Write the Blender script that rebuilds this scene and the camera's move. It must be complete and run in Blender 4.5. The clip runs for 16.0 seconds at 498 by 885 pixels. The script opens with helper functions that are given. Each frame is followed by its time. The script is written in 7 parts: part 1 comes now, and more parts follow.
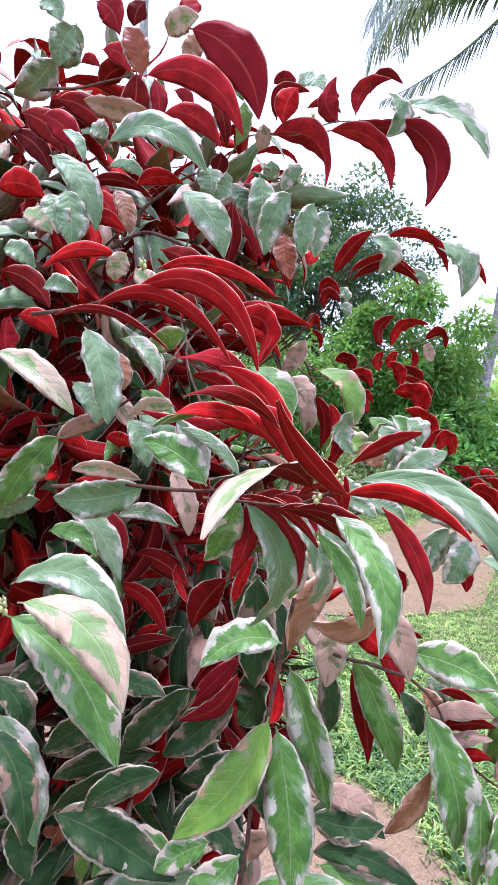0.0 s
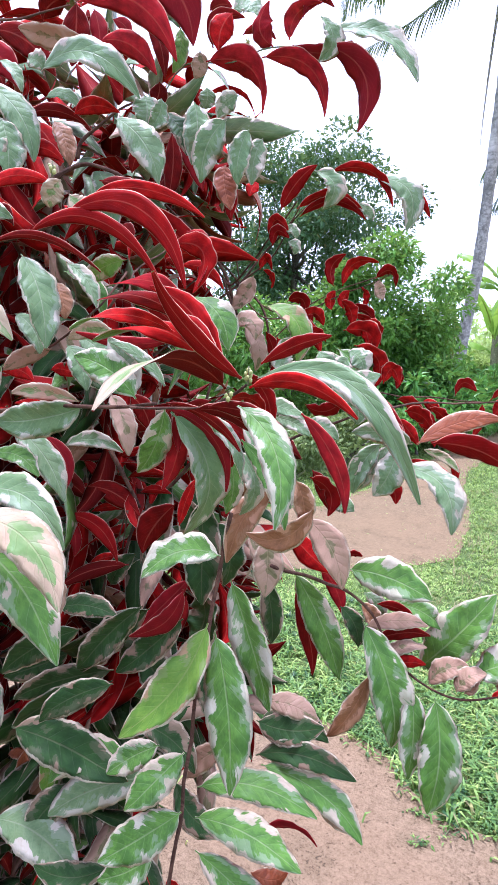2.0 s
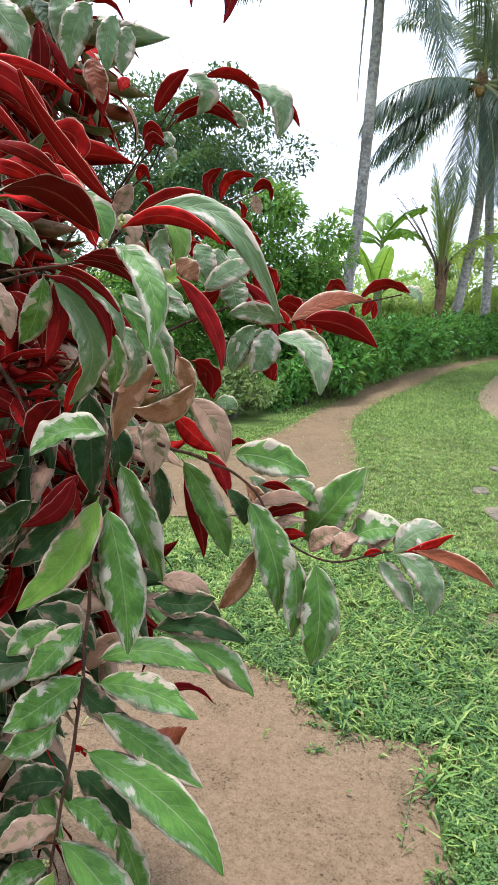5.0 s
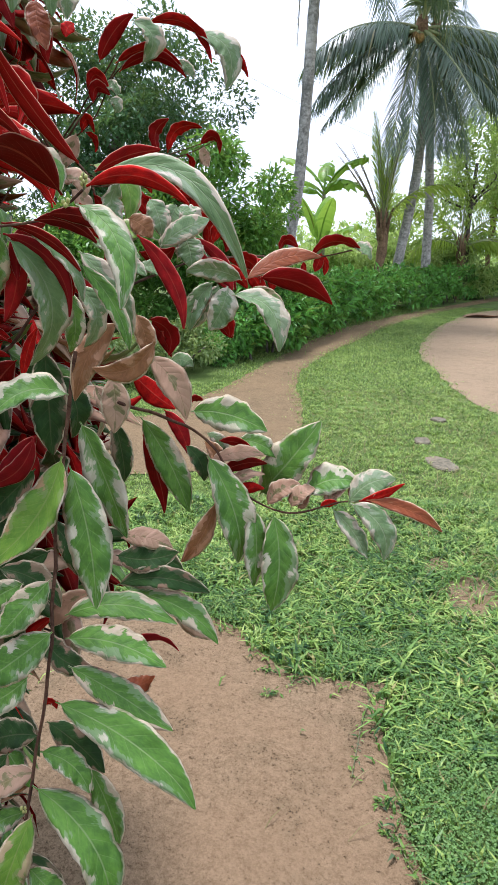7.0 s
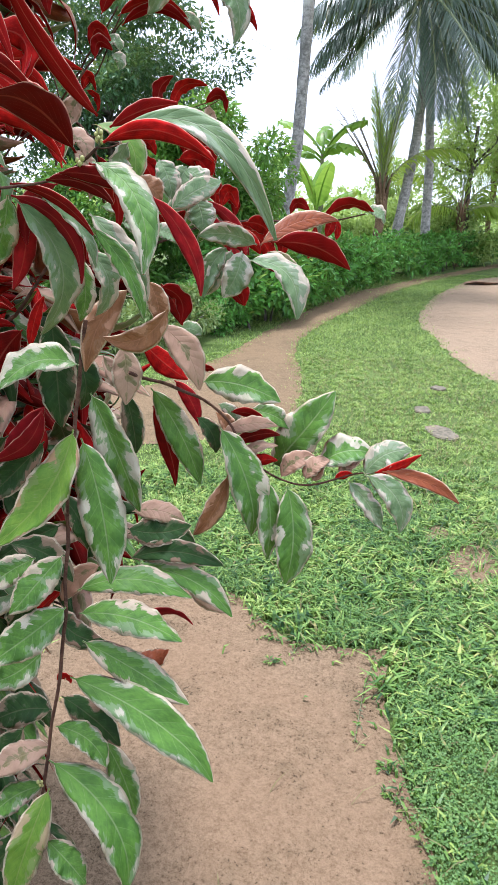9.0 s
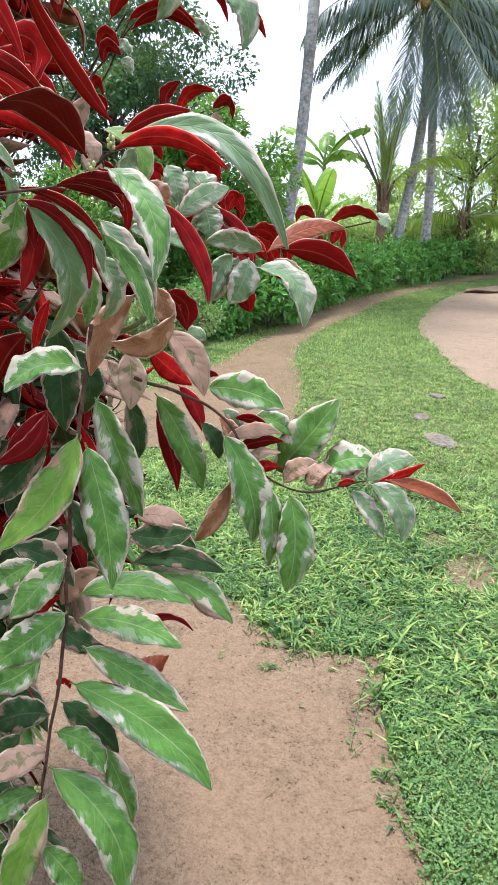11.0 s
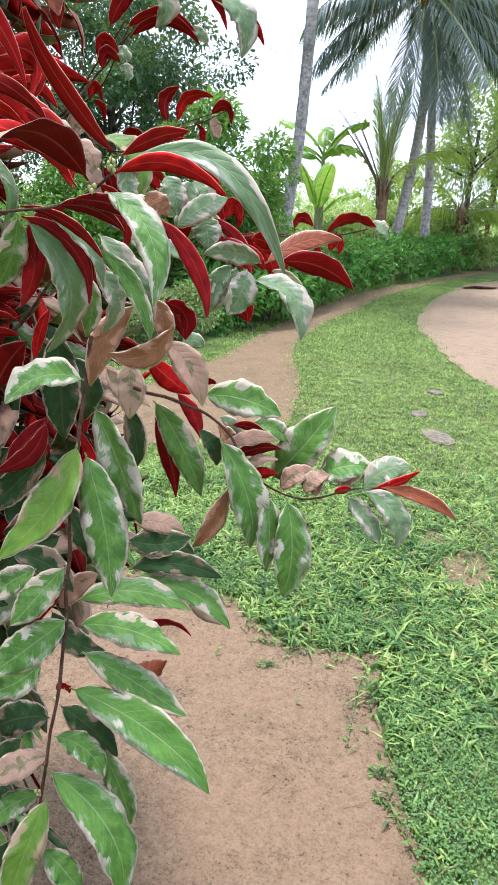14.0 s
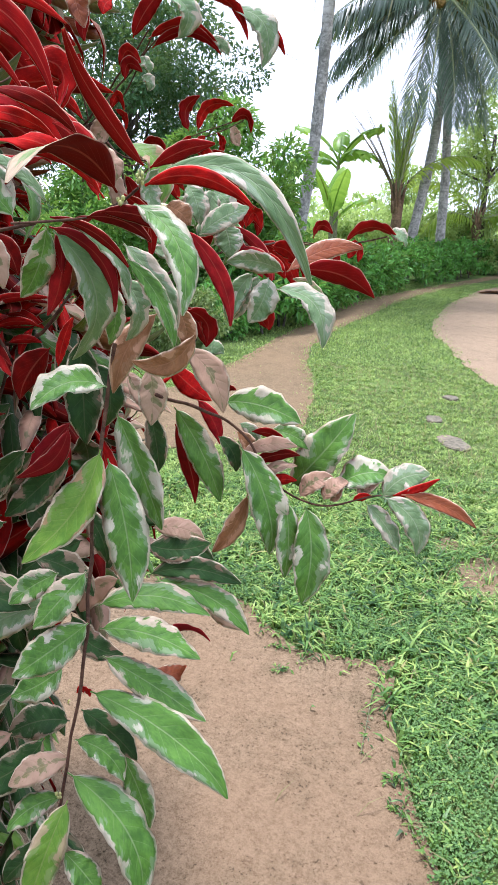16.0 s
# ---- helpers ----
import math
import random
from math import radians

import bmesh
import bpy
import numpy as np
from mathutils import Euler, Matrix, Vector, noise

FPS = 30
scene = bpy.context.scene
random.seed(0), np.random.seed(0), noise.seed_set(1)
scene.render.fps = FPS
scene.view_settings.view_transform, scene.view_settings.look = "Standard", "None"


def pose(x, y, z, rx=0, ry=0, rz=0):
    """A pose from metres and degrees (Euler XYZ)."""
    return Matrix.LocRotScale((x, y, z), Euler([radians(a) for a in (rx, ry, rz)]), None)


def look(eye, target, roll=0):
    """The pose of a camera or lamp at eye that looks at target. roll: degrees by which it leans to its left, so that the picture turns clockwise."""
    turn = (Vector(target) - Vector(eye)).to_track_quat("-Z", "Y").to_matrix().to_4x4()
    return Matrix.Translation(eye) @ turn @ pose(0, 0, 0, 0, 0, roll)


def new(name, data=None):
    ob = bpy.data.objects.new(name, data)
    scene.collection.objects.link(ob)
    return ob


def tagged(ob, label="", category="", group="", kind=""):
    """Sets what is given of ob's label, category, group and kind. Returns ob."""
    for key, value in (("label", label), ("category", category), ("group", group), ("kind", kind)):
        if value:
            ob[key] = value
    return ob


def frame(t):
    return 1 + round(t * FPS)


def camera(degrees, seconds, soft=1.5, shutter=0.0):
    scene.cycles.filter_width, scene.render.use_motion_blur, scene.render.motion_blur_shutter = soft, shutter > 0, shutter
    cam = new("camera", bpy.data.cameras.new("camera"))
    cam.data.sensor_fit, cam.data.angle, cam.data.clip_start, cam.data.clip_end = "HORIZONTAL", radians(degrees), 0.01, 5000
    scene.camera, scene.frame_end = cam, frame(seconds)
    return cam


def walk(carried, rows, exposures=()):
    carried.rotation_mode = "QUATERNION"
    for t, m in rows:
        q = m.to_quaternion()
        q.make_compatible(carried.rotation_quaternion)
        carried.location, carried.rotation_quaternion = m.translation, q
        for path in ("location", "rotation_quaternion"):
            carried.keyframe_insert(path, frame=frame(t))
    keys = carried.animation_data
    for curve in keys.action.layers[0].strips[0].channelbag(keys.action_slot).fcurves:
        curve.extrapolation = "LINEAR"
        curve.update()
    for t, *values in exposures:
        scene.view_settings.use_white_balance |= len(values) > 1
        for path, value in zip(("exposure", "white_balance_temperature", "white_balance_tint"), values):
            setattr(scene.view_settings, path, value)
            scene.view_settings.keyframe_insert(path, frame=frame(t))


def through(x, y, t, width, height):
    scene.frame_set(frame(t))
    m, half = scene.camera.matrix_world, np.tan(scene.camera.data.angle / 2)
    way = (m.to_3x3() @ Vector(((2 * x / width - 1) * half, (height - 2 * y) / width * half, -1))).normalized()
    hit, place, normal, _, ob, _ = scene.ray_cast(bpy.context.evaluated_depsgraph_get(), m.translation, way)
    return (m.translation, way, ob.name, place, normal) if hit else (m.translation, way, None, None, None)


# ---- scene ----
# ---- camera ----
cam = camera(41.0, 16.0, 0.7)
PATH = [
    (0, (-0.025, 0.039, 1.54), (-0.586, 1.946, 1.32), 2.7),
    (0.5, (-0.02, 0.041, 1.54), (-0.562, 1.952, 1.312), 2.9),
    (1, (-0.007, 0.038, 1.538), (-0.496, 1.964, 1.31), 1.8),
    (1.5, (-0.004, 0.033, 1.527), (-0.505, 1.952, 1.267), 1.6),
    (2, (0.016, 0.028, 1.511), (-0.486, 1.936, 1.186), 1.8),
    (2.5, (0.036, 0.024, 1.49), (-0.433, 1.934, 1.131), 1.7),
    (3, (0.045, 0.017, 1.468), (-0.382, 1.927, 1.056), 1.4),
    (3.5, (0.042, 0.008, 1.459), (-0.287, 1.935, 1.037), 1.0),
    (4, (0.037, -0.001, 1.453), (-0.191, 1.942, 1.033), 0.7),
    (4.2, (0.034, -0.004, 1.453), (-0.185, 1.94, 1.035), 0.8),
    (6.3, (0.033, -0.023, 1.46), (-0.034, 1.918, 0.983), 1.4),
    (6.5, (0.028, -0.026, 1.462), (-0.019, 1.917, 0.989), 1.4),
    (7, (0.022, -0.023, 1.457), (0.007, 1.895, 0.893), 1.1),
    (7.5, (0.02, -0.024, 1.454), (0.031, 1.886, 0.859), 0.7),
    (8, (0.013, -0.02, 1.452), (0.014, 1.883, 0.837), 0.8),
    (8.5, (0.011, -0.011, 1.45), (0.012, 1.877, 0.791), 1.4),
    (9, (0.007, -0.009, 1.454), (0.001, 1.882, 0.803), 0.9),
    (9.2, (0.005, -0.01, 1.453), (-0.007, 1.879, 0.796), 0.9),
    (11.5, (0.0, -0.007, 1.458), (0.006, 1.889, 0.822), 2.0),
    (12, (-0.007, -0.009, 1.465), (0.005, 1.885, 0.822), 2.0),
    (12.5, (-0.004, -0.012, 1.466), (0.005, 1.883, 0.829), 2.0),
    (13, (-0.001, -0.014, 1.467), (-0.001, 1.882, 0.829), 1.9),
    (13.5, (-0.001, -0.008, 1.465), (0.006, 1.884, 0.817), 2.0),
    (14, (0.002, -0.01, 1.469), (0.008, 1.88, 0.816), 2.0),
    (14.5, (0.0, -0.01, 1.47), (-0.007, 1.881, 0.819), 1.8),
    (15, (-0.001, -0.012, 1.468), (-0.02, 1.881, 0.821), 1.8),
    (15.5, (-0.002, -0.012, 1.468), (-0.031, 1.88, 0.821), 1.6),
    (16, (-0.004, -0.013, 1.472), (-0.039, 1.881, 0.83), 1.9),
]
EXPOSURES = [(0.0, 1.46, 5380, 33), (1.0, 1.42, 5380, 33), (1.5, 1.37, 5380, 31), (2.0, 1.46, 5380, 30), (3.0, 1.33, 5530, 14), (4.0, 1.07, 5800, 14), (6.5, 0.84, 5960, 16), (7.5, 0.81, 5960, 16), (8.5, 1.12, 5800, 18), (16.0, 1.18, 5750, 19)]
walk(cam, [(t, look(eye, target, roll)) for t, eye, target, roll in PATH], EXPOSURES)

# ---- light: white overcast tropical sky, veiled sun ahead to the left ----
world = bpy.data.worlds.new("world")
scene.world = world
world.use_nodes = True
wt = world.node_tree
wt.nodes.clear()
sky = wt.nodes.new("ShaderNodeTexSky")
sky.sky_type = "NISHITA"
sky.sun_disc = False
sky.sun_elevation = radians(80)
sky.sun_rotation = radians(-40)
sky.dust_density = 4.0
veil = wt.nodes.new("ShaderNodeMixRGB")          # cloud veil over the sky
veil.inputs[0].default_value = 0.86
veil.inputs[2].default_value = (10.1, 10.9, 12.0, 1)
back = wt.nodes.new("ShaderNodeBackground")
back.inputs[1].default_value = 0.08
wout = wt.nodes.new("ShaderNodeOutputWorld")
wt.links.new(sky.outputs[0], veil.inputs[1])
wt.links.new(veil.outputs[0], back.inputs[0])
wt.links.new(back.outputs[0], wout.inputs[0])

sun_data = bpy.data.lights.new("sun", "SUN")
sun_data.energy = 2.5
sun_data.angle = radians(11)
sun_data.color = (1.0, 0.98, 0.95)
sun = new("sun", sun_data)
sun.matrix_world = look((-2.5, 3.0, 20), (0, 0, 0))

# ---- materials ----
class Nodes:
    """A small helper for writing node materials."""

    def __init__(self, name):
        self.mat = bpy.data.materials.new(name)
        self.mat.use_nodes = True
        self.tree = self.mat.node_tree
        self.tree.nodes.clear()
        self.out = self.add("ShaderNodeOutputMaterial")

    def add(self, kind):
        return self.tree.nodes.new(kind)

    def put(self, socket, value):
        if isinstance(value, bpy.types.NodeSocket):
            self.tree.links.new(value, socket)
        elif isinstance(value, (tuple, list)) and len(value) == 3 and socket.type == "RGBA":
            socket.default_value = (*value, 1)
        else:
            socket.default_value = value

    def math(self, op, a, b=0.0, c=None, clamp=False):
        n = self.add("ShaderNodeMath")
        n.operation, n.use_clamp = op, clamp
        self.put(n.inputs[0], a)
        self.put(n.inputs[1], b)
        if c is not None:
            self.put(n.inputs[2], c)
        return n.outputs[0]

    def mix(self, f, a, b, blend="MIX"):
        n = self.add("ShaderNodeMixRGB")
        n.blend_type = blend
        self.put(n.inputs[0], f)
        self.put(n.inputs[1], a)
        self.put(n.inputs[2], b)
        return n.outputs[0]

    def step(self, value, low, high, to_low=0.0, to_high=1.0):
        n = self.add("ShaderNodeMapRange")
        n.interpolation_type = "SMOOTHSTEP"
        for k, v in enumerate((value, low, high, to_low, to_high)):
            self.put(n.inputs[k], v)
        return n.outputs[0]

    def noise(self, vector, scale, detail=4.0, rough=0.55, warp=0.0):
        n = self.add("ShaderNodeTexNoise")
        self.put(n.inputs["Vector"], vector)
        n.inputs["Scale"].default_value = scale
        n.inputs["Detail"].default_value = detail
        n.inputs["Roughness"].default_value = rough
        n.inputs["Distortion"].default_value = warp
        return n.outputs[0]

    def place(self):
        return self.add("ShaderNodeNewGeometry").outputs["Position"]

    def own(self):
        return self.add("ShaderNodeTexCoord").outputs["Object"]

    def uv(self):
        s = self.add("ShaderNodeSeparateXYZ")
        self.tree.links.new(self.add("ShaderNodeTexCoord").outputs["UV"], s.inputs[0])
        return s.outputs[0], s.outputs[1]

    def xyz(self, x, y, z):
        n = self.add("ShaderNodeCombineXYZ")
        for k, v in enumerate((x, y, z)):
            self.put(n.inputs[k], v)
        return n.outputs[0]

    def chance(self):
        """A number of its own for each object and each loose piece."""
        a = self.add("ShaderNodeObjectInfo").outputs["Random"]
        b = self.add("ShaderNodeNewGeometry").outputs["Random Per Island"]
        return self.math("FRACT", self.math("ADD", a, b))

    def bump(self, height, strength, distance):
        n = self.add("ShaderNodeBump")
        n.inputs["Strength"].default_value = strength
        n.inputs["Distance"].default_value = distance
        self.put(n.inputs["Height"], height)
        return n.outputs[0]

    def finish(self, colour, rough=0.6, normal=None, gloss=0.5, through=0.0, through_colour=None, metal=0.0):
        p = self.add("ShaderNodeBsdfPrincipled")
        self.put(p.inputs["Base Color"], colour)
        self.put(p.inputs["Roughness"], rough)
        self.put(p.inputs["Specular IOR Level"], gloss)
        self.put(p.inputs["Metallic"], metal)
        if normal:
            self.put(p.inputs["Normal"], normal)
        last = p.outputs[0]
        if through:
            t = self.add("ShaderNodeBsdfTranslucent")
            self.put(t.inputs[0], through_colour if through_colour is not None else colour)
            m = self.add("ShaderNodeMixShader")
            m.inputs[0].default_value = through
            self.tree.links.new(last, m.inputs[1])
            self.tree.links.new(t.outputs[0], m.inputs[2])
            last = m.outputs[0]
        self.tree.links.new(last, self.out.inputs[0])
        return self.mat


def shrub_leaf_top(name, green_dark, green_light, pale, pale_warm, edge, gloss=0.27):
    """Upper side of a shrub leaf: deep green heart, a grey-green half-tone and a pale margin, torn along the side veins."""
    n = Nodes(name)
    u, v = n.uv()
    r = n.chance()
    signed = n.math("MULTIPLY_ADD", u, 2.0, -1.0)
    across = n.math("ABSOLUTE", signed)
    shift = n.math("MULTIPLY", r, 37.0)
    skew = n.math("MULTIPLY_ADD", across, -0.17, v)
    big = n.noise(n.xyz(n.math("MULTIPLY", signed, 0.9), n.math("MULTIPLY", v, 4.4), shift), 1.15, 2.0, 0.5)
    jag = n.noise(n.xyz(n.math("MULTIPLY", signed, 1.0), n.math("MULTIPLY", skew, 30.0), shift), 1.0, 4.0, 0.68)
    other = n.noise(n.xyz(n.math("MULTIPLY", signed, 1.4), n.math("MULTIPLY", skew, 9.0), n.math("ADD", shift, 9.0)), 1.0, 3.0, 0.6)
    fine = n.noise(n.xyz(n.math("MULTIPLY", signed, 5.0), n.math("MULTIPLY", v, 16.0), shift), 2.0, 4.0, 0.65)
    rim = n.math("ADD", across, n.math("MULTIPLY_ADD", big, 2.5, -1.25))
    rim = n.math("ADD", rim, n.math("MULTIPLY_ADD", jag, 0.75, -0.375))
    rim = n.math("ADD", rim, n.math("MULTIPLY_ADD", r, 0.3, -0.15))
    mask = n.step(rim, edge - 0.03, edge + 0.03)
    # Half-tone mixes leaf pattern with sky reflection put into colour, one side more.
    lean = n.math("MULTIPLY", signed, n.math("MULTIPLY_ADD", n.math("FRACT", n.math("MULTIPLY", r, 11.7)), 1.0, -0.5))
    second = n.math("ADD", n.math("ADD", rim, lean), n.math("MULTIPLY_ADD", other, 1.5, -0.75))
    half_tone = n.step(second, edge - 0.24, edge - 0.15)
    soft = n.math("ADD", n.math("MULTIPLY", fine, 0.4), n.math("MULTIPLY", other, 0.6))
    green = n.mix(n.step(soft, 0.25, 0.72, 0.12, 0.95), green_dark, green_light)
    warm = n.step(n.math("FRACT", n.math("MULTIPLY", r, 7.3)), 0.2, 0.9)
    light = n.mix(warm, pale, pale_warm)
    grey = n.mix(0.42, n.mix(0.5, green_dark, green_light), (0.80 * pale[0], 0.95 * pale[1], 1.0 * pale[2]))
    green = n.mix(n.math("MULTIPLY", half_tone, 0.66), green, grey)
    green = n.mix(n.step(big, 0.44, 0.3, 0.0, 0.6), green, green_dark)
    light = n.mix(n.math("MULTIPLY", n.step(other, 0.45, 0.62), 0.4), light, n.mix(0.4, light, green_light))
    light = n.mix(n.step(fine, 0.5, 0.72, 0.0, 0.35), light, n.mix(0.6, light, (0.30, 0.15, 0.09)))
    colour = n.mix(mask, green, light)
    midrib = n.step(across, 0.015, 0.055, 1.0, 0.0)
    wave = n.math("ABSOLUTE", n.math("SINE", n.math("MULTIPLY", skew, 29.0)))
    veins = n.math("MULTIPLY", n.step(wave, 0.0, 0.13, 1.0, 0.0), n.step(across, 0.95, 0.3))
    colour = n.mix(n.math("MULTIPLY", midrib, 0.42), colour, n.mix(0.5, green_light, pale))
    colour = n.mix(n.math("MULTIPLY", n.math("MULTIPLY", veins, 0.3), n.step(mask, 0.0, 1.0, 1.0, 0.3)), colour, n.mix(0.4, green_light, pale))
    colour = n.mix(n.math("MULTIPLY", n.step(n.math("ADD", across, n.math("MULTIPLY_ADD", jag, 0.2, -0.1)), 0.865, 0.905, 0.0, 0.95), n.step(other, 0.40, 0.58, 0.35, 1.0)), colour, (0.70, 0.60, 0.42))
    colour = n.mix(n.step(n.noise(n.xyz(n.math("MULTIPLY", signed, 2.2), n.math("MULTIPLY", v, 7.0), shift), 3.2, 3.0), 0.70, 0.76, 0.0, 0.55), colour, (0.16, 0.075, 0.03))
    relief = n.math("ADD", n.math("MULTIPLY", midrib, -0.25), n.math("MULTIPLY", veins, -0.12))
    relief = n.math("ADD", relief, n.math("ADD", n.math("MULTIPLY", fine, 0.25), n.math("MULTIPLY", wave, 0.2)))
    rough = n.math("MULTIPLY_ADD", fine, 0.25, 0.38)
    return n.finish(colour, rough, n.bump(relief, 0.75, 0.0013), gloss, 0.18, n.mix(0.35, colour, (0.50, 0.46, 0.16)))


def shrub_leaf_under(name, deep, bright, glow=0.36, lit=(0.9, 0.04, 0.03)):
    """Under side of a shrub leaf: crimson with raised paler veins."""
    n = Nodes(name)
    u, v = n.uv()
    r = n.chance()
    across = n.math("ABSOLUTE", n.math("MULTIPLY_ADD", u, 2.0, -1.0))
    blot = n.noise(n.xyz(n.math("MULTIPLY", u, 2.0), n.math("MULTIPLY", v, 5.0), n.math("MULTIPLY", r, 31.0)), 1.6, 4.0, 0.6)
    colour = n.mix(n.step(blot, 0.15, 0.9), deep, bright)
    colour = n.mix(n.math("MULTIPLY", n.step(r, 0.2, 1.0), 0.8), colour, deep)
    midrib = n.step(across, 0.025, 0.08, 1.0, 0.0)
    wave = n.math("ABSOLUTE", n.math("SINE", n.math("MULTIPLY", n.math("MULTIPLY_ADD", across, -0.42, v), 34.0)))
    veins = n.math("MULTIPLY", n.step(wave, 0.0, 0.2, 1.0, 0.0), n.step(across, 0.95, 0.3))
    rimline = n.step(across, 0.915, 0.955)
    colour = n.mix(n.math("MULTIPLY", midrib, 0.3), colour, (0.70, 0.16, 0.10))
    colour = n.mix(n.math("MULTIPLY", veins, 0.16), colour, (0.62, 0.10, 0.07))
    colour = n.mix(n.math("MULTIPLY", rimline, n.step(blot, 0.35, 0.62, 0.35, 0.95)), colour, (0.72, 0.44, 0.31))
    relief = n.math("ADD", n.math("MULTIPLY", midrib, 0.9), n.math("ADD", n.math("MULTIPLY", veins, 0.5), n.math("MULTIPLY", blot, 0.4)))
    return n.finish(colour, n.math("MULTIPLY_ADD", blot, 0.2, 0.5), n.bump(relief, 0.4, 0.0009), 0.05, glow, n.mix(0.4, colour, lit))


def foliage(name, dark, light, through=0.3, rough=0.45, patch=0.8, gloss=0.4):
    """Small leaves of trees and hedges, each with a shade of its own."""
    n = Nodes(name)
    r = n.chance()
    big = n.noise(n.place(), patch, 3.0)
    f = n.math("ADD", n.math("MULTIPLY", r, 0.6), n.math("MULTIPLY_ADD", big, 1.2, -0.4), clamp=True)
    colour = n.mix(f, dark, light)
    colour = n.mix(n.step(r, 0.95, 1.0, 0.0, 0.5), colour, (0.28, 0.20, 0.05))
    return n.finish(colour, rough, None, gloss, through, n.mix(0.45, colour, (0.35, 0.45, 0.06)))


def bark(name, dark, light, ring=0.0, scale=30.0):
    n = Nodes(name)
    p = n.own()
    grain = n.noise(p, scale, 6.0, 0.65, 0.5)
    patch = n.noise(p, scale * 0.12, 4.0, 0.6)
    colour = n.mix(n.step(grain, 0.3, 0.7), dark, light)
    colour = n.mix(n.step(patch, 0.52, 0.72, 0.0, 0.6), colour, tuple(min(1, c * 1.5) for c in light))
    colour = n.mix(n.step(patch, 0.42, 0.3, 0.0, 0.6), colour, tuple(c * 0.6 for c in dark))
    height = grain
    if ring:
        s = n.add("ShaderNodeSeparateXYZ")
        n.put(s.inputs[0], p)
        w = n.math("FRACT", n.math("ADD", n.math("MULTIPLY", s.outputs[2], ring), n.math("MULTIPLY", patch, 1.4)))
        band = n.step(w, 0.0, 0.25, 1.0, 0.0)
        colour = n.mix(n.math("MULTIPLY", band, 0.3), colour, dark)
        height = n.math("ADD", grain, n.math("MULTIPLY", band, -0.8))
    return n.finish(colour, 0.85, n.bump(height, 0.7, 0.01), 0.2)


LEAF_TOP = shrub_leaf_top("variegated leaf top", (0.036, 0.112, 0.016), (0.140, 0.298, 0.042), (0.51, 0.475, 0.35), (0.51, 0.405, 0.29), 0.86)
LEAF_BLUSH = shrub_leaf_top("blushed leaf top", (0.13, 0.125, 0.045), (0.24, 0.20, 0.085), (0.42, 0.265, 0.175), (0.41, 0.235, 0.15), 0.04)
# Dark green of old leaves, with the shrub's inner shade put into the colour.
LEAF_DARK = shrub_leaf_top("old shaded leaf top", (0.009, 0.034, 0.010), (0.038, 0.096, 0.022), (0.25, 0.18, 0.115), (0.25, 0.155, 0.10), 0.88, 0.13)
LEAF_OLIVE = shrub_leaf_top("olive leaf top", (0.065, 0.17, 0.014), (0.18, 0.31, 0.038), (0.40, 0.32, 0.18), (0.40, 0.24, 0.13), 0.92)
LEAF_PALE = shrub_leaf_top("pale young leaf top", (0.085, 0.165, 0.060), (0.21, 0.30, 0.135), (0.50, 0.45, 0.35), (0.48, 0.39, 0.29), 0.72)
LEAF_FROST = shrub_leaf_top("frosted leaf top", (0.074, 0.150, 0.052), (0.182, 0.285, 0.112), (0.54, 0.49, 0.39), (0.50, 0.43, 0.34), 0.93, 0.34)
LEAF_AMBER = shrub_leaf_top("amber leaf top", (0.16, 0.032, 0.010), (0.32, 0.085, 0.026), (0.42, 0.18, 0.10), (0.38, 0.12, 0.06), 1.0)
LEAF_CREAM = shrub_leaf_top("cream leaf top", (0.12, 0.23, 0.055), (0.25, 0.33, 0.12), (0.46, 0.36, 0.225), (0.46, 0.33, 0.21), 0.22)
LEAF_BROWN = shrub_leaf_top("withered leaf top", (0.17, 0.070, 0.025), (0.34, 0.150, 0.060), (0.46, 0.25, 0.14), (0.46, 0.22, 0.12), 0.75)
LEAF_UNDER = shrub_leaf_under("crimson leaf underside", (0.16, 0.004, 0.004), (0.80, 0.018, 0.012), 0.30, (0.95, 0.055, 0.025))
LEAF_MAROON = shrub_leaf_under("maroon leaf underside", (0.07, 0.004, 0.003), (0.28, 0.009, 0.006), 0.25)
LEAF_ROSE = shrub_leaf_under("wine leaf underside", (0.17, 0.008, 0.012), (0.72, 0.030, 0.034), 0.36, (1.0, 0.11, 0.09))
TWIG = bark("shrub bark", (0.045, 0.020, 0.013), (0.145, 0.072, 0.045), 0, 90)
TWIG_GREEN = bark("green shoot bark", (0.10, 0.11, 0.05), (0.24, 0.24, 0.13), 0, 120)
PALM_BARK = bark("coconut trunk bark", (0.16, 0.155, 0.14), (0.45, 0.43, 0.40), 7.0, 14)
TREE_BARK = bark("tree bark", (0.05, 0.04, 0.03), (0.14, 0.12, 0.10), 0, 18)
HUSK = bark("palm fibre", (0.09, 0.055, 0.035), (0.27, 0.17, 0.10), 0, 25)
TREE_LEAF = foliage("dark tree leaf", (0.018, 0.060, 0.030), (0.105, 0.23, 0.095), 0.28, 0.35, 0.8, 0.35)
BUSH_LEAF = foliage("bright bush leaf", (0.018, 0.085, 0.014), (0.19, 0.43, 0.07), 0.38, 0.42, 1.6, 0.35)
HEDGE_LEAF = foliage("hedge leaf", (0.005, 0.036, 0.008), (0.18, 0.50, 0.09), 0.28, 0.35, 4.5, 0.25)
# Haze and sunlight beyond the hedge are put into this pale green.
THICKET_LEAF = foliage("hazed thicket leaf", (0.24, 0.37, 0.11), (0.54, 0.66, 0.24), 0.6)
WEED_LEAF = foliage("pale weed leaf", (0.045, 0.110, 0.030), (0.30, 0.38, 0.13), 0.3, 0.45, 3.0)
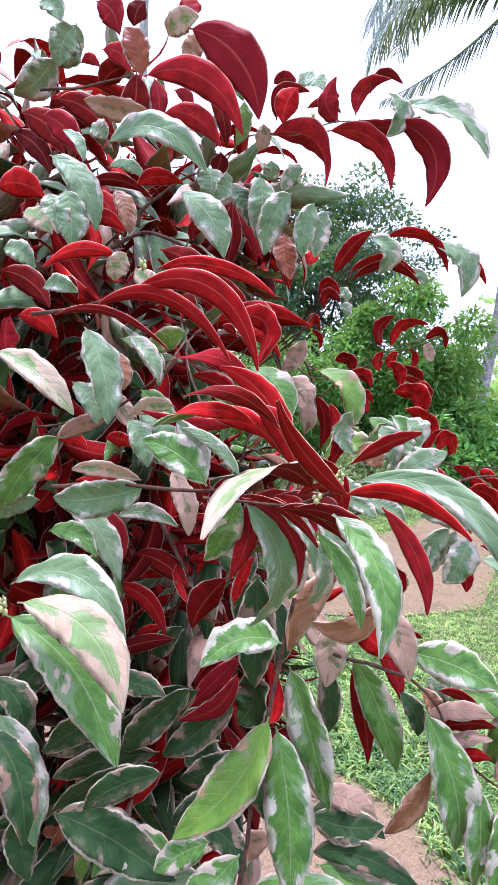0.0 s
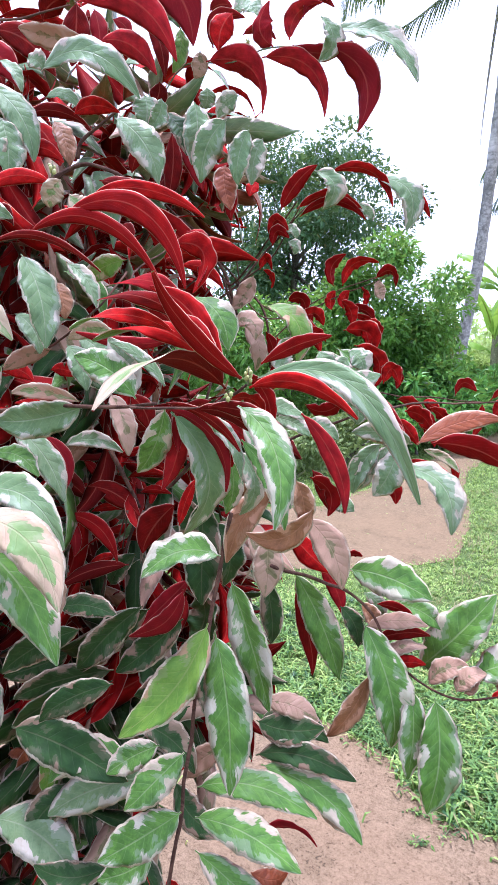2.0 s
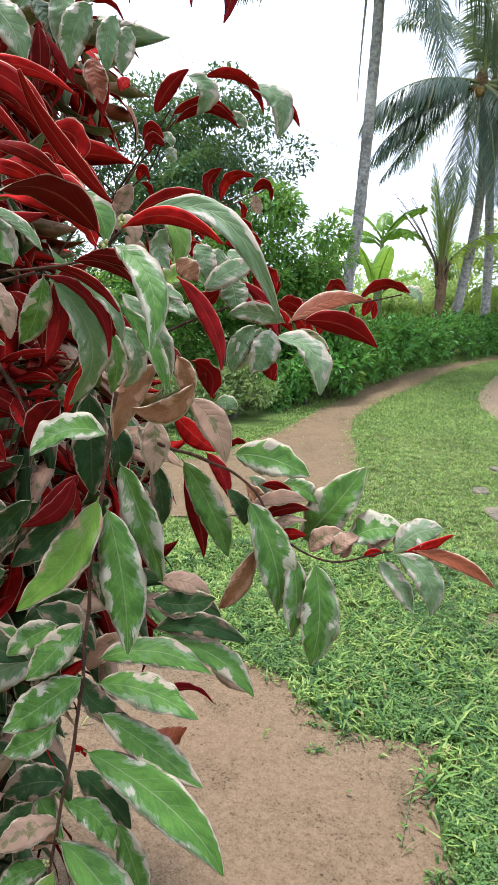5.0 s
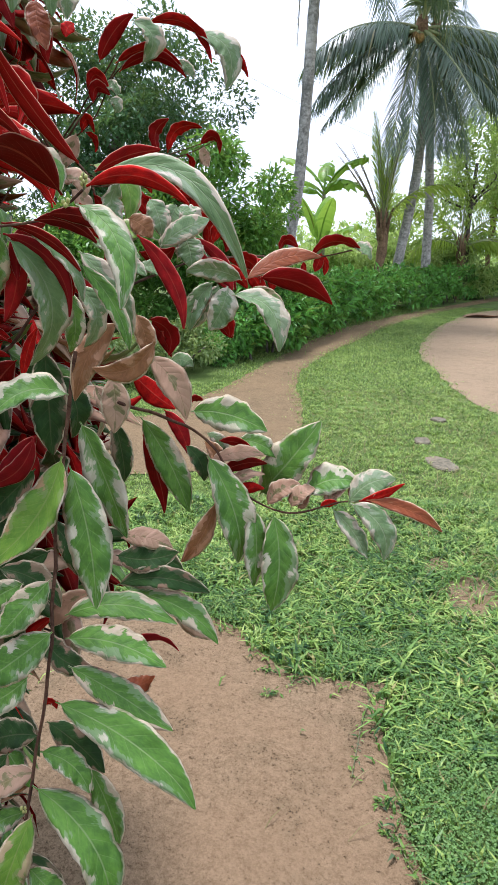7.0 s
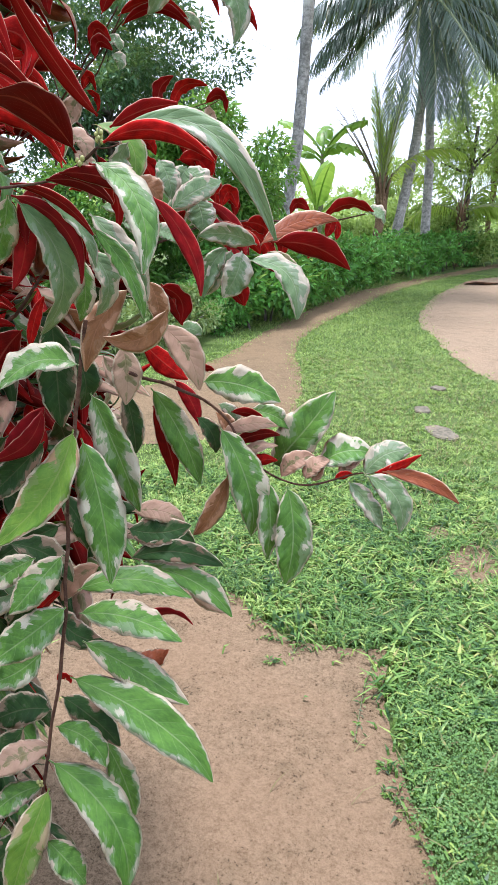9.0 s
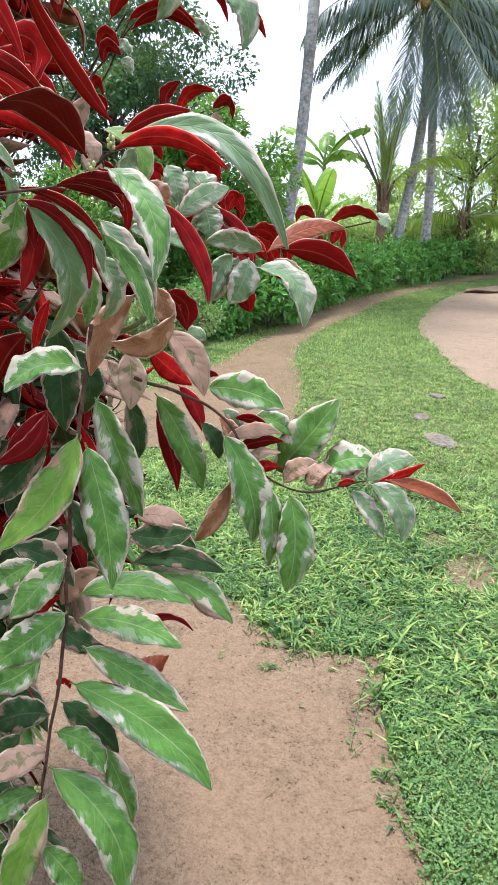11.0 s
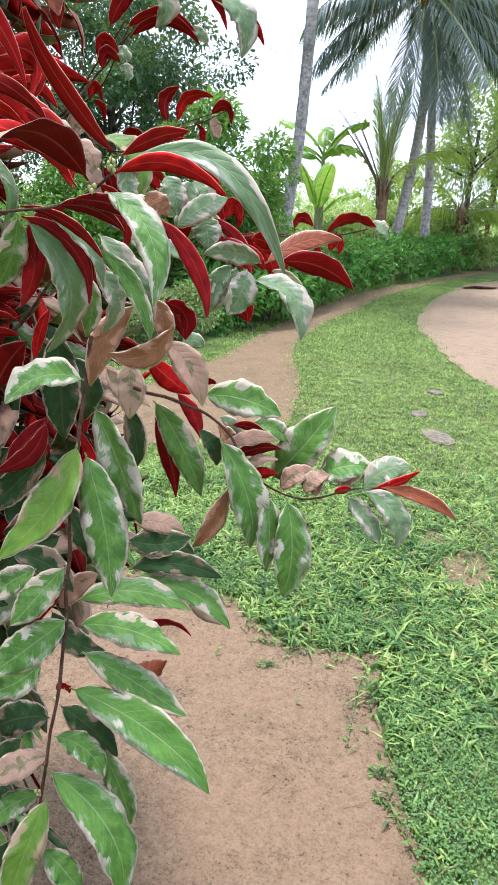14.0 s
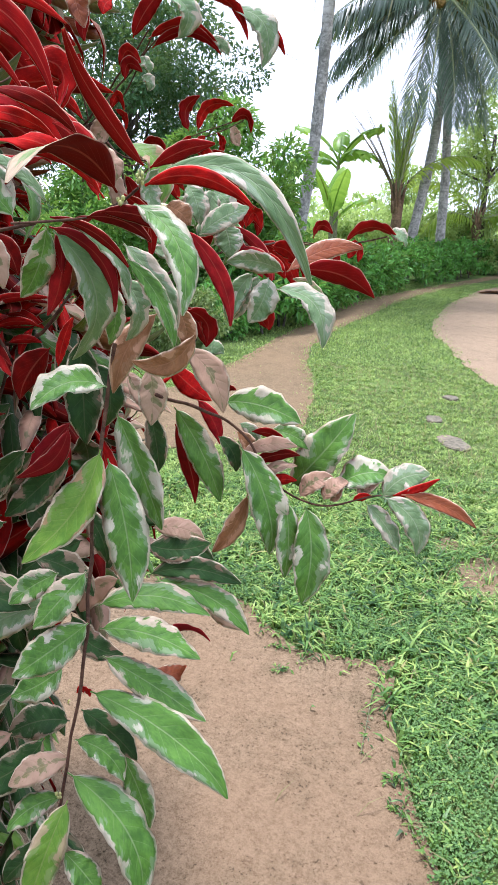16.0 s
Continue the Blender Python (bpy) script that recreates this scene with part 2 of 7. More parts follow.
FROND = foliage("coconut frond", (0.024, 0.056, 0.045), (0.15, 0.21, 0.155), 0.25, 0.33, 0.4, 0.5)
FROND_YOUNG = foliage("young palm frond", (0.22, 0.36, 0.045), (0.53, 0.65, 0.12), 0.62, 0.5, 0.4, 0.15)
FROND_DRY = foliage("dry palm frond", (0.10, 0.075, 0.05), (0.24, 0.19, 0.13), 0.2, 0.7, 0.5, 0.2)
FROND_DEAD = foliage("bleached dead frond", (0.20, 0.18, 0.15), (0.42, 0.38, 0.33), 0.3, 0.7, 0.5, 0.2)
BANANA_LEAF = foliage("banana leaf", (0.14, 0.32, 0.03), (0.34, 0.55, 0.08), 0.45, 0.35, 0.7)


def grass(name, low, middle, high):
    """Lawn blades: deep green low in their tufts, some fresh and yellowish, a few dry."""
    n = Nodes(name)
    r = n.chance()
    patch = n.noise(n.place(), 2.2, 3.0)
    small = n.noise(n.place(), 17.0, 2.0)
    f = n.math("ADD", n.math("MULTIPLY", r, 0.75), n.math("ADD", n.math("MULTIPLY_ADD", patch, 0.9, -0.45), n.math("MULTIPLY_ADD", small, 1.1, -0.5)), clamp=True)
    colour = n.mix(n.step(f, 0.0, 0.5), low, middle)
    colour = n.mix(n.step(f, 0.45, 1.0), colour, high)
    colour = n.mix(n.step(r, 0.965, 0.98, 0.0, 0.7), colour, (0.30, 0.22, 0.09))
    return n.finish(colour, 0.45, None, 0.4, 0.3, n.mix(0.45, colour, (0.35, 0.48, 0.06)))


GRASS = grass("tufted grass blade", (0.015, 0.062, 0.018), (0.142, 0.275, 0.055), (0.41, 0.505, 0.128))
# A yellower grass of its own, its colour also lifted for the blades' shine.
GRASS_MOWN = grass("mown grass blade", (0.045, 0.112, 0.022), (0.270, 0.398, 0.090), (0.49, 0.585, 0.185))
CLOVER = foliage("small weed leaf", (0.042, 0.122, 0.034), (0.215, 0.37, 0.115), 0.3, 0.5, 2.5, 0.3)
GRASS_DRY = foliage("dry grass blade", (0.16, 0.13, 0.06), (0.36, 0.30, 0.16), 0.3, 0.7, 1.7, 0.2)
COCONUT = bark("coconut husk", (0.10, 0.06, 0.02), (0.30, 0.19, 0.06), 0, 12)


def plain(name, colour, rough=0.5):
    n = Nodes(name)
    f = n.noise(n.own(), 60, 4.0)
    return n.finish(n.mix(n.step(f, 0.3, 0.7), tuple(c * 0.75 for c in colour), colour), rough)


FROND_RIB = plain("palm midrib", (0.30, 0.33, 0.15), 0.5)


def earth(name, dark, light, warm):
    """Trodden laterite soil with grit, crumbs and damp patches."""
    n = Nodes(name)
    turned = n.add("ShaderNodeMapping")
    turned.inputs["Rotation"].default_value = (0.7, 0.5, 0.4)
    n.put(turned.inputs["Vector"], n.place())
    p = turned.outputs[0]
    grit = n.noise(p, 420, 3.0, 0.7)
    crumb = n.noise(p, 130, 5.0, 0.7)
    clod = n.noise(p, 40, 5.0, 0.65)
    mid = n.noise(p, 6, 5.0, 0.6)
    wide = n.noise(p, 1.1, 4.0, 0.55)
    tone = n.math("ADD", n.math("MULTIPLY", clod, 0.5), n.math("ADD", n.math("MULTIPLY", crumb, 0.75), n.math("MULTIPLY", grit, 0.75)))
    colour = n.mix(n.step(tone, 0.77, 1.19), dark, light)
    colour = n.mix(n.step(wide, 0.35, 0.7, 0.0, 0.8), colour, n.mix(0.6, colour, warm))
    colour = n.mix(n.step(mid, 0.50, 0.32, 0.0, 0.5), colour, n.mix(0.5, colour, (dark[0] * 0.8, dark[1] * 0.95, dark[2] * 0.9)))
    crumbs = n.step(n.math("ADD", crumb, n.math("MULTIPLY_ADD", mid, 0.4, -0.2)), 0.385, 0.31, 0.0, 0.8)
    colour = n.mix(crumbs, colour, tuple(c * 0.3 for c in dark))
    colour = n.mix(n.step(grit, 0.62, 0.72, 0.0, 0.5), colour, tuple(min(1, c * 1.3) for c in light))
    height = n.math("ADD", n.math("MULTIPLY", crumb, 0.55), n.math("ADD", n.math("MULTIPLY", grit, 0.2), n.math("ADD", n.math("MULTIPLY", clod, 1.3), n.math("MULTIPLY", mid, 2.5))))
    return n.finish(colour, 0.95, n.bump(height, 1.0, 0.011), 0.12)


SOIL = earth("trodden earth", (0.102, 0.070, 0.038), (0.318, 0.228, 0.139), (0.285, 0.180, 0.102))
PATH_SOIL = earth("worn path earth", (0.098, 0.069, 0.036), (0.272, 0.192, 0.110), (0.24, 0.161, 0.088))
YARD_SOIL = earth("yard earth", (0.16, 0.113, 0.069), (0.375, 0.276, 0.178), (0.335, 0.237, 0.150))


def turf():
    n = Nodes("turf")
    p = n.place()
    fine = n.noise(p, 60, 5.0, 0.7)
    mid = n.noise(p, 6, 5.0, 0.6)
    wide = n.noise(p, 0.9, 4.0, 0.55)
    colour = n.mix(n.step(fine, 0.3, 0.7), (0.040, 0.055, 0.018), (0.13, 0.19, 0.050))
    colour = n.mix(n.step(mid, 0.55, 0.75, 0.0, 0.5), colour, (0.24, 0.185, 0.09))
    colour = n.mix(n.step(wide, 0.4, 0.7, 0.0, 0.5), colour, (0.17, 0.26, 0.06))
    return n.finish(colour, 0.9, n.bump(fine, 0.9, 0.02), 0.15)


TURF = turf()


def stone():
    n = Nodes("grey stone")
    p = n.place()
    a, b = n.noise(p, 35, 6.0, 0.65), n.noise(p, 6, 4.0, 0.5)
    colour = n.mix(n.step(a, 0.3, 0.7), (0.085, 0.075, 0.05), (0.22, 0.19, 0.135))
    colour = n.mix(n.step(b, 0.5, 0.7, 0.0, 0.4), colour, (0.30, 0.21, 0.15))
    return n.finish(colour, 0.9, n.bump(a, 0.6, 0.006), 0.2)


STONE = stone()


BUD = plain("yellow-green bud", (0.42, 0.42, 0.14), 0.5)
CABLE = plain("grey cable", (0.22, 0.22, 0.22), 0.6)

# ---- building tools ----
def thing(name, label, category, place=(0, 0, 0), group="", kind=""):
    ob = tagged(new(name), label, category, group, kind)
    ob.location = place
    ob.empty_display_size = 0.1
    return ob


def mesh_of(name, verts, faces, materials, smooth=True):
    me = bpy.data.meshes.new(name)
    me.from_pydata([tuple(v) for v in verts], [], faces)
    for m in materials if isinstance(materials, (list, tuple)) else [materials]:
        me.materials.append(m)
    if smooth:
        me.polygons.foreach_set("use_smooth", [True] * len(me.polygons))
    me.update()
    return me


def part(name, data, parent, label="", kind=""):
    """One mesh object under a thing; its vertices are given in the parent's space."""
    ob = new(name, data)
    if parent is not None:
        ob.parent = parent
    return tagged(ob, label, kind=kind)


def bulk(name, verts, faces, material, smooth=False):
    """A mesh from numpy arrays: all faces of one size."""
    verts, faces = np.asarray(verts, np.float32), np.asarray(faces, np.int32)
    me = bpy.data.meshes.new(name)
    k = faces.shape[1]
    me.vertices.add(len(verts))
    me.vertices.foreach_set("co", verts.ravel())
    me.loops.add(faces.size)
    me.loops.foreach_set("vertex_index", faces.ravel())
    me.polygons.add(len(faces))
    me.polygons.foreach_set("loop_start", np.arange(0, faces.size, k, dtype=np.int32))
    me.polygons.foreach_set("loop_total", np.full(len(faces), k, np.int32))
    me.polygons.foreach_set("use_smooth", [smooth] * len(faces))
    me.materials.append(material)
    me.update(calc_edges=True)
    me.validate()
    return me


def tube(points, radii, sides=8, cap=True):
    """Vertices and faces of a round bar along a line of points."""
    points = [Vector(p) for p in points]
    verts, faces = [], []
    side = None
    for i, p in enumerate(points):
        way = (points[min(i + 1, len(points) - 1)] - points[max(i - 1, 0)]).normalized()
        if side is None:
            side = way.orthogonal().normalized()
        side = (side - way * side.dot(way)).normalized()
        other = way.cross(side)
        r = radii[i] if isinstance(radii, (list, tuple)) else radii
        for k in range(sides):
            a = 2 * math.pi * k / sides
            verts.append(p + (side * math.cos(a) + other * math.sin(a)) * r)
    for i in range(len(points) - 1):
        for k in range(sides):
            j = (k + 1) % sides
            faces.append((i * sides + k, i * sides + j, (i + 1) * sides + j, (i + 1) * sides + k))
    if cap:
        faces.append(tuple(reversed(range(sides))))
        faces.append(tuple(range((len(points) - 1) * sides, len(points) * sides)))
    return verts, faces


def curve_through(points, steps=6):
    """A smooth line through a few points."""
    p = [Vector(q) for q in points]
    p = [p[0] * 2 - p[1]] + p + [p[-1] * 2 - p[-2]]
    line = []
    for i in range(1, len(p) - 2):
        for k in range(steps):
            t = k / steps
            line.append(0.5 * ((2 * p[i]) + (p[i + 1] - p[i - 1]) * t + (2 * p[i - 1] - 5 * p[i] + 4 * p[i + 1] - p[i + 2]) * t * t
                               + (3 * p[i] - p[i - 1] - 3 * p[i + 1] + p[i + 2]) * t ** 3))
    line.append(p[-2])
    return line


def joined(pieces):
    """Several (verts, faces) as one."""
    verts, faces = [], []
    for v, f in pieces:
        n = len(verts)
        verts += v
        faces += [tuple(i + n for i in q) for q in f]
    return verts, faces


def leaf_cloud(rng, centres, outward, length, width, droop=0.3, spread=0.9):
    """Folded lance-shaped leaves at the given places: two triangles a side."""
    n = len(centres)
    way = outward + rng.normal(0, spread, (n, 3))
    way[:, 2] -= droop
    way /= np.linalg.norm(way, axis=1, keepdims=True) + 1e-9
    up = rng.normal(0, 0.45, (n, 3)) + np.array([0, 0, 1.0])
    side = np.cross(way, up)
    side /= np.linalg.norm(side, axis=1, keepdims=True) + 1e-9
    over = np.cross(side, way)
    size = rng.uniform(0.65, 1.25, (n, 1))
    l, w = length * size, width * size
    base = centres
    mid = base + way * l * 0.45
    tip = base + way * l - over * l * 0.12
    left, right = mid + side * w * 0.5 + over * w * 0.18, mid - side * w * 0.5 + over * w * 0.18
    verts = np.stack([base, left, tip, right], 1).reshape(-1, 3)
    k = np.arange(n)[:, None] * 4
    faces = np.concatenate([k + [0, 1, 2], k + [0, 2, 3]], 1).reshape(-1, 3)
    return verts, faces


def inside(polygon, x, y):
    """Which of the points lie in a polygon."""
    hit = np.zeros(len(x), bool)
    px, py = np.array(polygon)[:, 0], np.array(polygon)[:, 1]
    j = len(px) - 1
    for i in range(len(px)):
        cross = ((py[i] > y) != (py[j] > y)) & (x < (px[j] - px[i]) * (y - py[i]) / (py[j] - py[i] + 1e-12) + px[i])
        hit ^= cross
        j = i
    return hit


# ---- ground, path, yard ----
def rough_outline(points, wobble, seed):
    """A closed outline through a few plan points, with a frayed edge."""
    p = [Vector((x, y, 0)) for x, y in points]
    n, line = len(p), []
    for i in range(n):
        a, b, c, d = p[i - 1], p[i], p[(i + 1) % n], p[(i + 2) % n]
        steps = max(4, min(40, int((c - b).length / 0.06)))
        for k in range(steps):
            t = k / steps
            q = 0.5 * ((2 * b) + (c - a) * t + (2 * a - 5 * b + 4 * c - d) * t * t + (3 * b - a - 3 * c + d) * t ** 3)
            push = noise.noise_vector(q * 3.0 + Vector((seed, 0, 0))) * wobble + noise.noise_vector(q * 14.0) * wobble * 0.35
            line.append((q.x + push.x, q.y + push.y))
    return line


NEAR_EARTH = rough_outline([(0.53, -1.2), (0.50, 0.5), (0.455, 1.1), (0.45, 1.3), (0.435, 1.42), (0.43, 1.55), (0.45, 1.7), (0.47, 1.88), (0.50, 2.0), (0.33, 2.0), (0.16, 2.03), (0.04, 2.18),
                            (-0.02, 2.31), (-0.4, 2.5), (-1.1, 2.6), (-1.9, 2.2), (-2.4, 1.0), (-2.4, -1.2)], 0.035, 1)
FAR_PATH = rough_outline([(-7, 2.6), (-3.0, 3.7), (-0.74, 4.1), (-0.16, 4.35), (0.30, 4.75), (0.44, 5.87), (0.54, 7.8), (0.88, 9.06),
                          (1.585, 10.8), (2.94, 13.9), (4.6, 16.7), (7.45, 20.9), (12, 26), (13, 28.5), (8, 22.6), (5.5, 18.9), (3.3, 15.6),
                          (1.6, 12.6), (0.43, 9.4), (-0.2, 7.4), (-0.62, 6.3), (-1.1, 5.6), (-3.0, 5.1), (-7, 4.2)], 0.05, 2)
YARD = rough_outline([(2.88, 11.3), (2.40, 9.7), (2.29, 8.3), (2.19, 6.8), (2.36, 5.8), (3.2, 4.8), (6, 4.0), (12, 4.5), (16, 12),
                      (12, 19.5), (6.4, 17.6), (4.0, 14.1)], 0.05, 3)


def sheet(name, outline, height, material, label, category):
    bm = bmesh.new()
    face = bm.faces.new([bm.verts.new((x, y, height)) for x, y in outline])
    if face.normal.z < 0:
        face.normal_flip()
    face.normal_update()
    if face.normal.z < 0:
        bmesh.ops.reverse_faces(bm, faces=[face])
    bmesh.ops.triangulate(bm, faces=[face])
    me = bpy.data.meshes.new(name)
    bm.to_mesh(me)
    bm.free()
    me.materials.append(material)
    return tagged(new(name, me), label, category, kind="structure")


gv, gf = [], []
GRID = [-2500, -600, -150, -60, -30, -15, -8, -4, -2, 0, 2, 4, 8, 15, 30, 60, 150, 600, 2500]
for y in GRID:
    for x in GRID:
        gv.append((x, y + 6, 0.0))
for j in range(len(GRID) - 1):
    for i in range(len(GRID) - 1):
        a = j * len(GRID) + i
        gf.append((a, a + 1, a + 1 + len(GRID), a + len(GRID)))
tagged(new("ground", mesh_of("ground", gv, gf, TURF)), "green turf with thin soil showing between blades", "ground", kind="structure")
sheet("dirt_clearing", NEAR_EARTH, 0.006, SOIL, "bare reddish-brown trodden earth beside the shrub", "earth")
sheet("path", FAR_PATH, 0.007, PATH_SOIL, "curving reddish-brown dirt footpath along the hedge", "path")
sheet("yard", YARD, 0.008, YARD_SOIL, "wide pale pinkish-brown bare earth yard", "yard")


BALD = [rough_outline([(0.84, 2.95), (0.94, 3.00), (0.98, 2.88), (0.91, 2.78), (0.84, 2.81)], 0.03, 4),
        rough_outline([(0.91, 2.70), (1.06, 2.79), (1.11, 2.63), (1.03, 2.46), (0.91, 2.42), (0.89, 2.54)], 0.04, 5)]
for spot in BALD:
    sheet("bare_patch", spot, 0.005, SOIL, "small worn patch of bare soil in the lawn", "earth")


def lump(rng, radius, flat=0.6):
    """An uneven pebble: a bent octahedron with its edges cut."""
    bm = bmesh.new()
    bmesh.ops.create_icosphere(bm, subdivisions=2, radius=radius)
    s = Vector(rng.uniform(-50, 50, 3))
    for v in bm.verts:
        v.co *= 1 + 0.35 * noise.noise(v.co / radius * 0.9 + s)
        v.co.z *= flat
    return bm


def stepping_stone(x, y, w, d, turn, seed):
    rng = np.random.default_rng(seed)
    bm = bmesh.new()
    ring = []
    for k in range(14):
        a = 2 * math.pi * k / 14
        r = 1 / (abs(math.cos(a)) ** 3.2 + abs(math.sin(a)) ** 3.2) ** (1 / 3.2) * rng.uniform(0.9, 1.06)
        ring.append((math.cos(a) * r * w / 2, math.sin(a) * r * d / 2))
    low = [bm.verts.new((px, py, -0.03)) for px, py in ring]
    edge = [bm.verts.new((px, py, 0.012)) for px, py in ring]
    top = [bm.verts.new((px * 0.9, py * 0.9, 0.018 + rng.uniform(-0.003, 0.003))) for px, py in ring]
    for k in range(14):
        j = (k + 1) % 14
        bm.faces.new((low[k], low[j], edge[j], edge[k]))
        bm.faces.new((edge[k], edge[j], top[j], top[k]))
    mid = bm.verts.new((0, 0, 0.019))
    for k in range(14):
        bm.faces.new((top[k], top[(k + 1) % 14], mid))
    me = bpy.data.meshes.new("stepping_stone")
    bm.to_mesh(me)
    bm.free()
    me.materials.append(STONE)
    ob = tagged(new("stepping_stone", me), "flat weathered grey stone sunk in the lawn", "stone", "stones in the lawn")
    ob.matrix_world = pose(x, y, 0.0, 0, 0, turn)


stepping_stone(1.35, 4.47, 0.19, 0.34, 8, 1)
stepping_stone(1.35, 5.05, 0.13, 0.18, -12, 2)
stepping_stone(1.66, 5.75, 0.12, 0.14, 30, 4)

# small crumbs of soil and grit on the bare earth near the shrub
grit_rng = np.random.default_rng(5)
crumb_v, crumb_f = [], []
cx, cy = grit_rng.uniform(-0.9, 0.5, 2600), grit_rng.uniform(0.7, 2.4, 2600)
keep = inside(NEAR_EARTH, cx, cy)
for x, y in zip(cx[keep], cy[keep]):
    r = 0.0012 + 0.0055 * grit_rng.random() ** 4
    n0 = len(crumb_v)
    for q in ((1, 0, 0), (0, 1, 0), (-1, 0, 0), (0, -1, 0), (0, 0, 0.8), (0, 0, -0.5)):
        crumb_v.append((x + r * (q[0] + grit_rng.normal(0, 0.3)), y + r * (q[1] + grit_rng.normal(0, 0.3)), 0.007 + r * q[2]))
    for a, b in ((0, 1), (1, 2), (2, 3), (3, 0)):
        crumb_f += [(n0 + a, n0 + b, n0 + 4), (n0 + b, n0 + a, n0 + 5)]
tagged(new("soil_crumbs", mesh_of("soil_crumbs", crumb_v, crumb_f, SOIL, False)), "scattered small crumbs of brown soil and grit", "soil", kind="stuff")


def blades(rng, x, y, height, width, lean, heading=None):
    """Bent grass blades: three triangles each."""
    n = len(x)
    a = rng.uniform(0, 2 * math.pi, n) if heading is None else heading + rng.normal(0, 0.5, n)
    h = height * rng.uniform(0.5, 1.25, n)
    out = h * lean * rng.uniform(0.3, 1.3, n)
    w = width * rng.uniform(0.6, 1.2, n)
    dx, dy = np.cos(a), np.sin(a)
    sx, sy = -dy * w / 2, dx * w / 2
    z = np.zeros(n)
    b1 = np.stack([x + sx * 0.7, y + sy * 0.7, z], 1)
    b2 = np.stack([x - sx * 0.7, y - sy * 0.7, z], 1)
    mx, my, mz = x + dx * out * 0.4, y + dy * out * 0.4, h * 0.68
    m1 = np.stack([mx + sx, my + sy, mz], 1)
    m2 = np.stack([mx - sx, my - sy, mz], 1)
    tip = np.stack([x + dx * out * 1.2, y + dy * out * 1.2, h * rng.uniform(0.55, 1.0, n)], 1)
    verts = np.stack([b1, b2, m1, m2, tip], 1).reshape(-1, 3)
    k = np.arange(n)[:, None] * 5
    faces = np.concatenate([k + [0, 1, 3], k + [0, 3, 2], k + [2, 3, 4]], 1).reshape(-1, 3)
    return verts, faces


def lawn(name, rng, x0, x1, y0, y1, per_metre, height, width, lean, material, label, stray=0.02, clump=0.0, cut=0.0):
    n = int((x1 - x0) * (y1 - y0) * per_metre)
    x, y = rng.uniform(x0, x1, n), rng.uniform(y0, y1, n)
    heading = None
    if clump:
        m = max(1, n // 11)
        tx, ty = rng.uniform(x0, x1, m), rng.uniform(y0, y1, m)
        pick = rng.integers(0, m, n)
        ox, oy = rng.normal(0, clump, n), rng.normal(0, clump, n)
        loose = rng.uniform(0.2, 1.6, m)[pick]
        x, y = tx[pick] + ox * loose, ty[pick] + oy * loose
        heading = np.arctan2(oy, ox)
    fray = 0.020 + 0.007 * np.maximum(y, 0)
    fx, fy = x + rng.normal(0, 1, n) * fray, y + rng.normal(0, 1, n) * fray     # ragged borders
    bare = inside(NEAR_EARTH, fx, fy) | inside(FAR_PATH, fx, fy) | inside(YARD, fx, fy)
    keep = ~bare | (rng.random(n) < stray)
    for spot in BALD:
        keep &= ~inside(spot, x, y) | (rng.random(n) < 0.1)
    weedy = np.clip((1.75 - y) / 0.5, 0, 0.4) * (x > 0.35) * (x < 1.3)      # creeping weeds crowd out the grass there
    keep &= rng.random(n) > weedy
    keep &= rng.random(n) < np.minimum(x - x0, x1 - x) / 0.5 + 0.05        # thins out towards the sides
    if cut:
        patch = np.array([noise.noise(Vector((a * 2.2, b * 2.2, 7.0))) for a, b in zip(x, y)])
        keep &= (patch < cut) | (rng.random(n) < 0.35)
    for sx, sy in ((1.35, 4.47), (1.35, 5.05), (1.66, 5.75)):
        keep &= (abs(x - sx) > 0.066) | (abs(y - sy) > 0.11)
    v, f = blades(rng, x[keep], y[keep], height, width, lean, None if heading is None else heading[keep])
    return tagged(new(name, bulk(name, v, f, material)), label, "grass", kind="stuff")


grng = np.random.default_rng(11)
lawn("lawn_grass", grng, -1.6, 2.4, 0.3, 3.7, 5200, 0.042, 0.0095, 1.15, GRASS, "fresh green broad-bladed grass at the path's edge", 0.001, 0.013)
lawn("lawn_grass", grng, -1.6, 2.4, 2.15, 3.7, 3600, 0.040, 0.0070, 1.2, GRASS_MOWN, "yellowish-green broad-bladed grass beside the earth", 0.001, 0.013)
lawn("lawn_grass", grng, -2.2, 4.2, 3.7, 7.2, 6200, 0.022, 0.0062, 1.3, GRASS_MOWN, "short green lawn grass around flat stones", 0.004, 0.018, 0.36)
lawn("lawn_grass", grng, -0.5, 6.5, 7.2, 18, 2300, 0.026, 0.0095, 1.2, GRASS_MOWN, "short mown lawn grass between path and yard", 0.002)
lawn("lawn_grass", grng, -6, 6, -4, 0.6, 900, 0.035, 0.012, 1.3, GRASS, "short green lawn grass around the bare earth", 0.002)
lawn("lawn_grass", grng, 1.8, 6, 0.5, 4.5, 1000, 0.035, 0.012, 1.3, GRASS, "short green lawn grass out beside the yard", 0.002)
lawn("lawn_grass", grng, -6, -1.1, 0.5, 9, 700, 0.035, 0.012, 1.3, GRASS, "short green lawn grass behind the shrub", 0.002)
lawn("lawn_grass", grng, -0.2, 1.9, 1.55, 3.0, 1500, 0.055, 0.0105, 1.5, GRASS, "broad-bladed grass tufts along the bare earth", 0.001, 0.022)
lawn("dry_grass", grng, 0.75, 1.35, 2.2, 3.0, 900, 0.05, 0.005, 2.0, GRASS_DRY, "matted straw-coloured dry grass on a worn patch", 0.02)
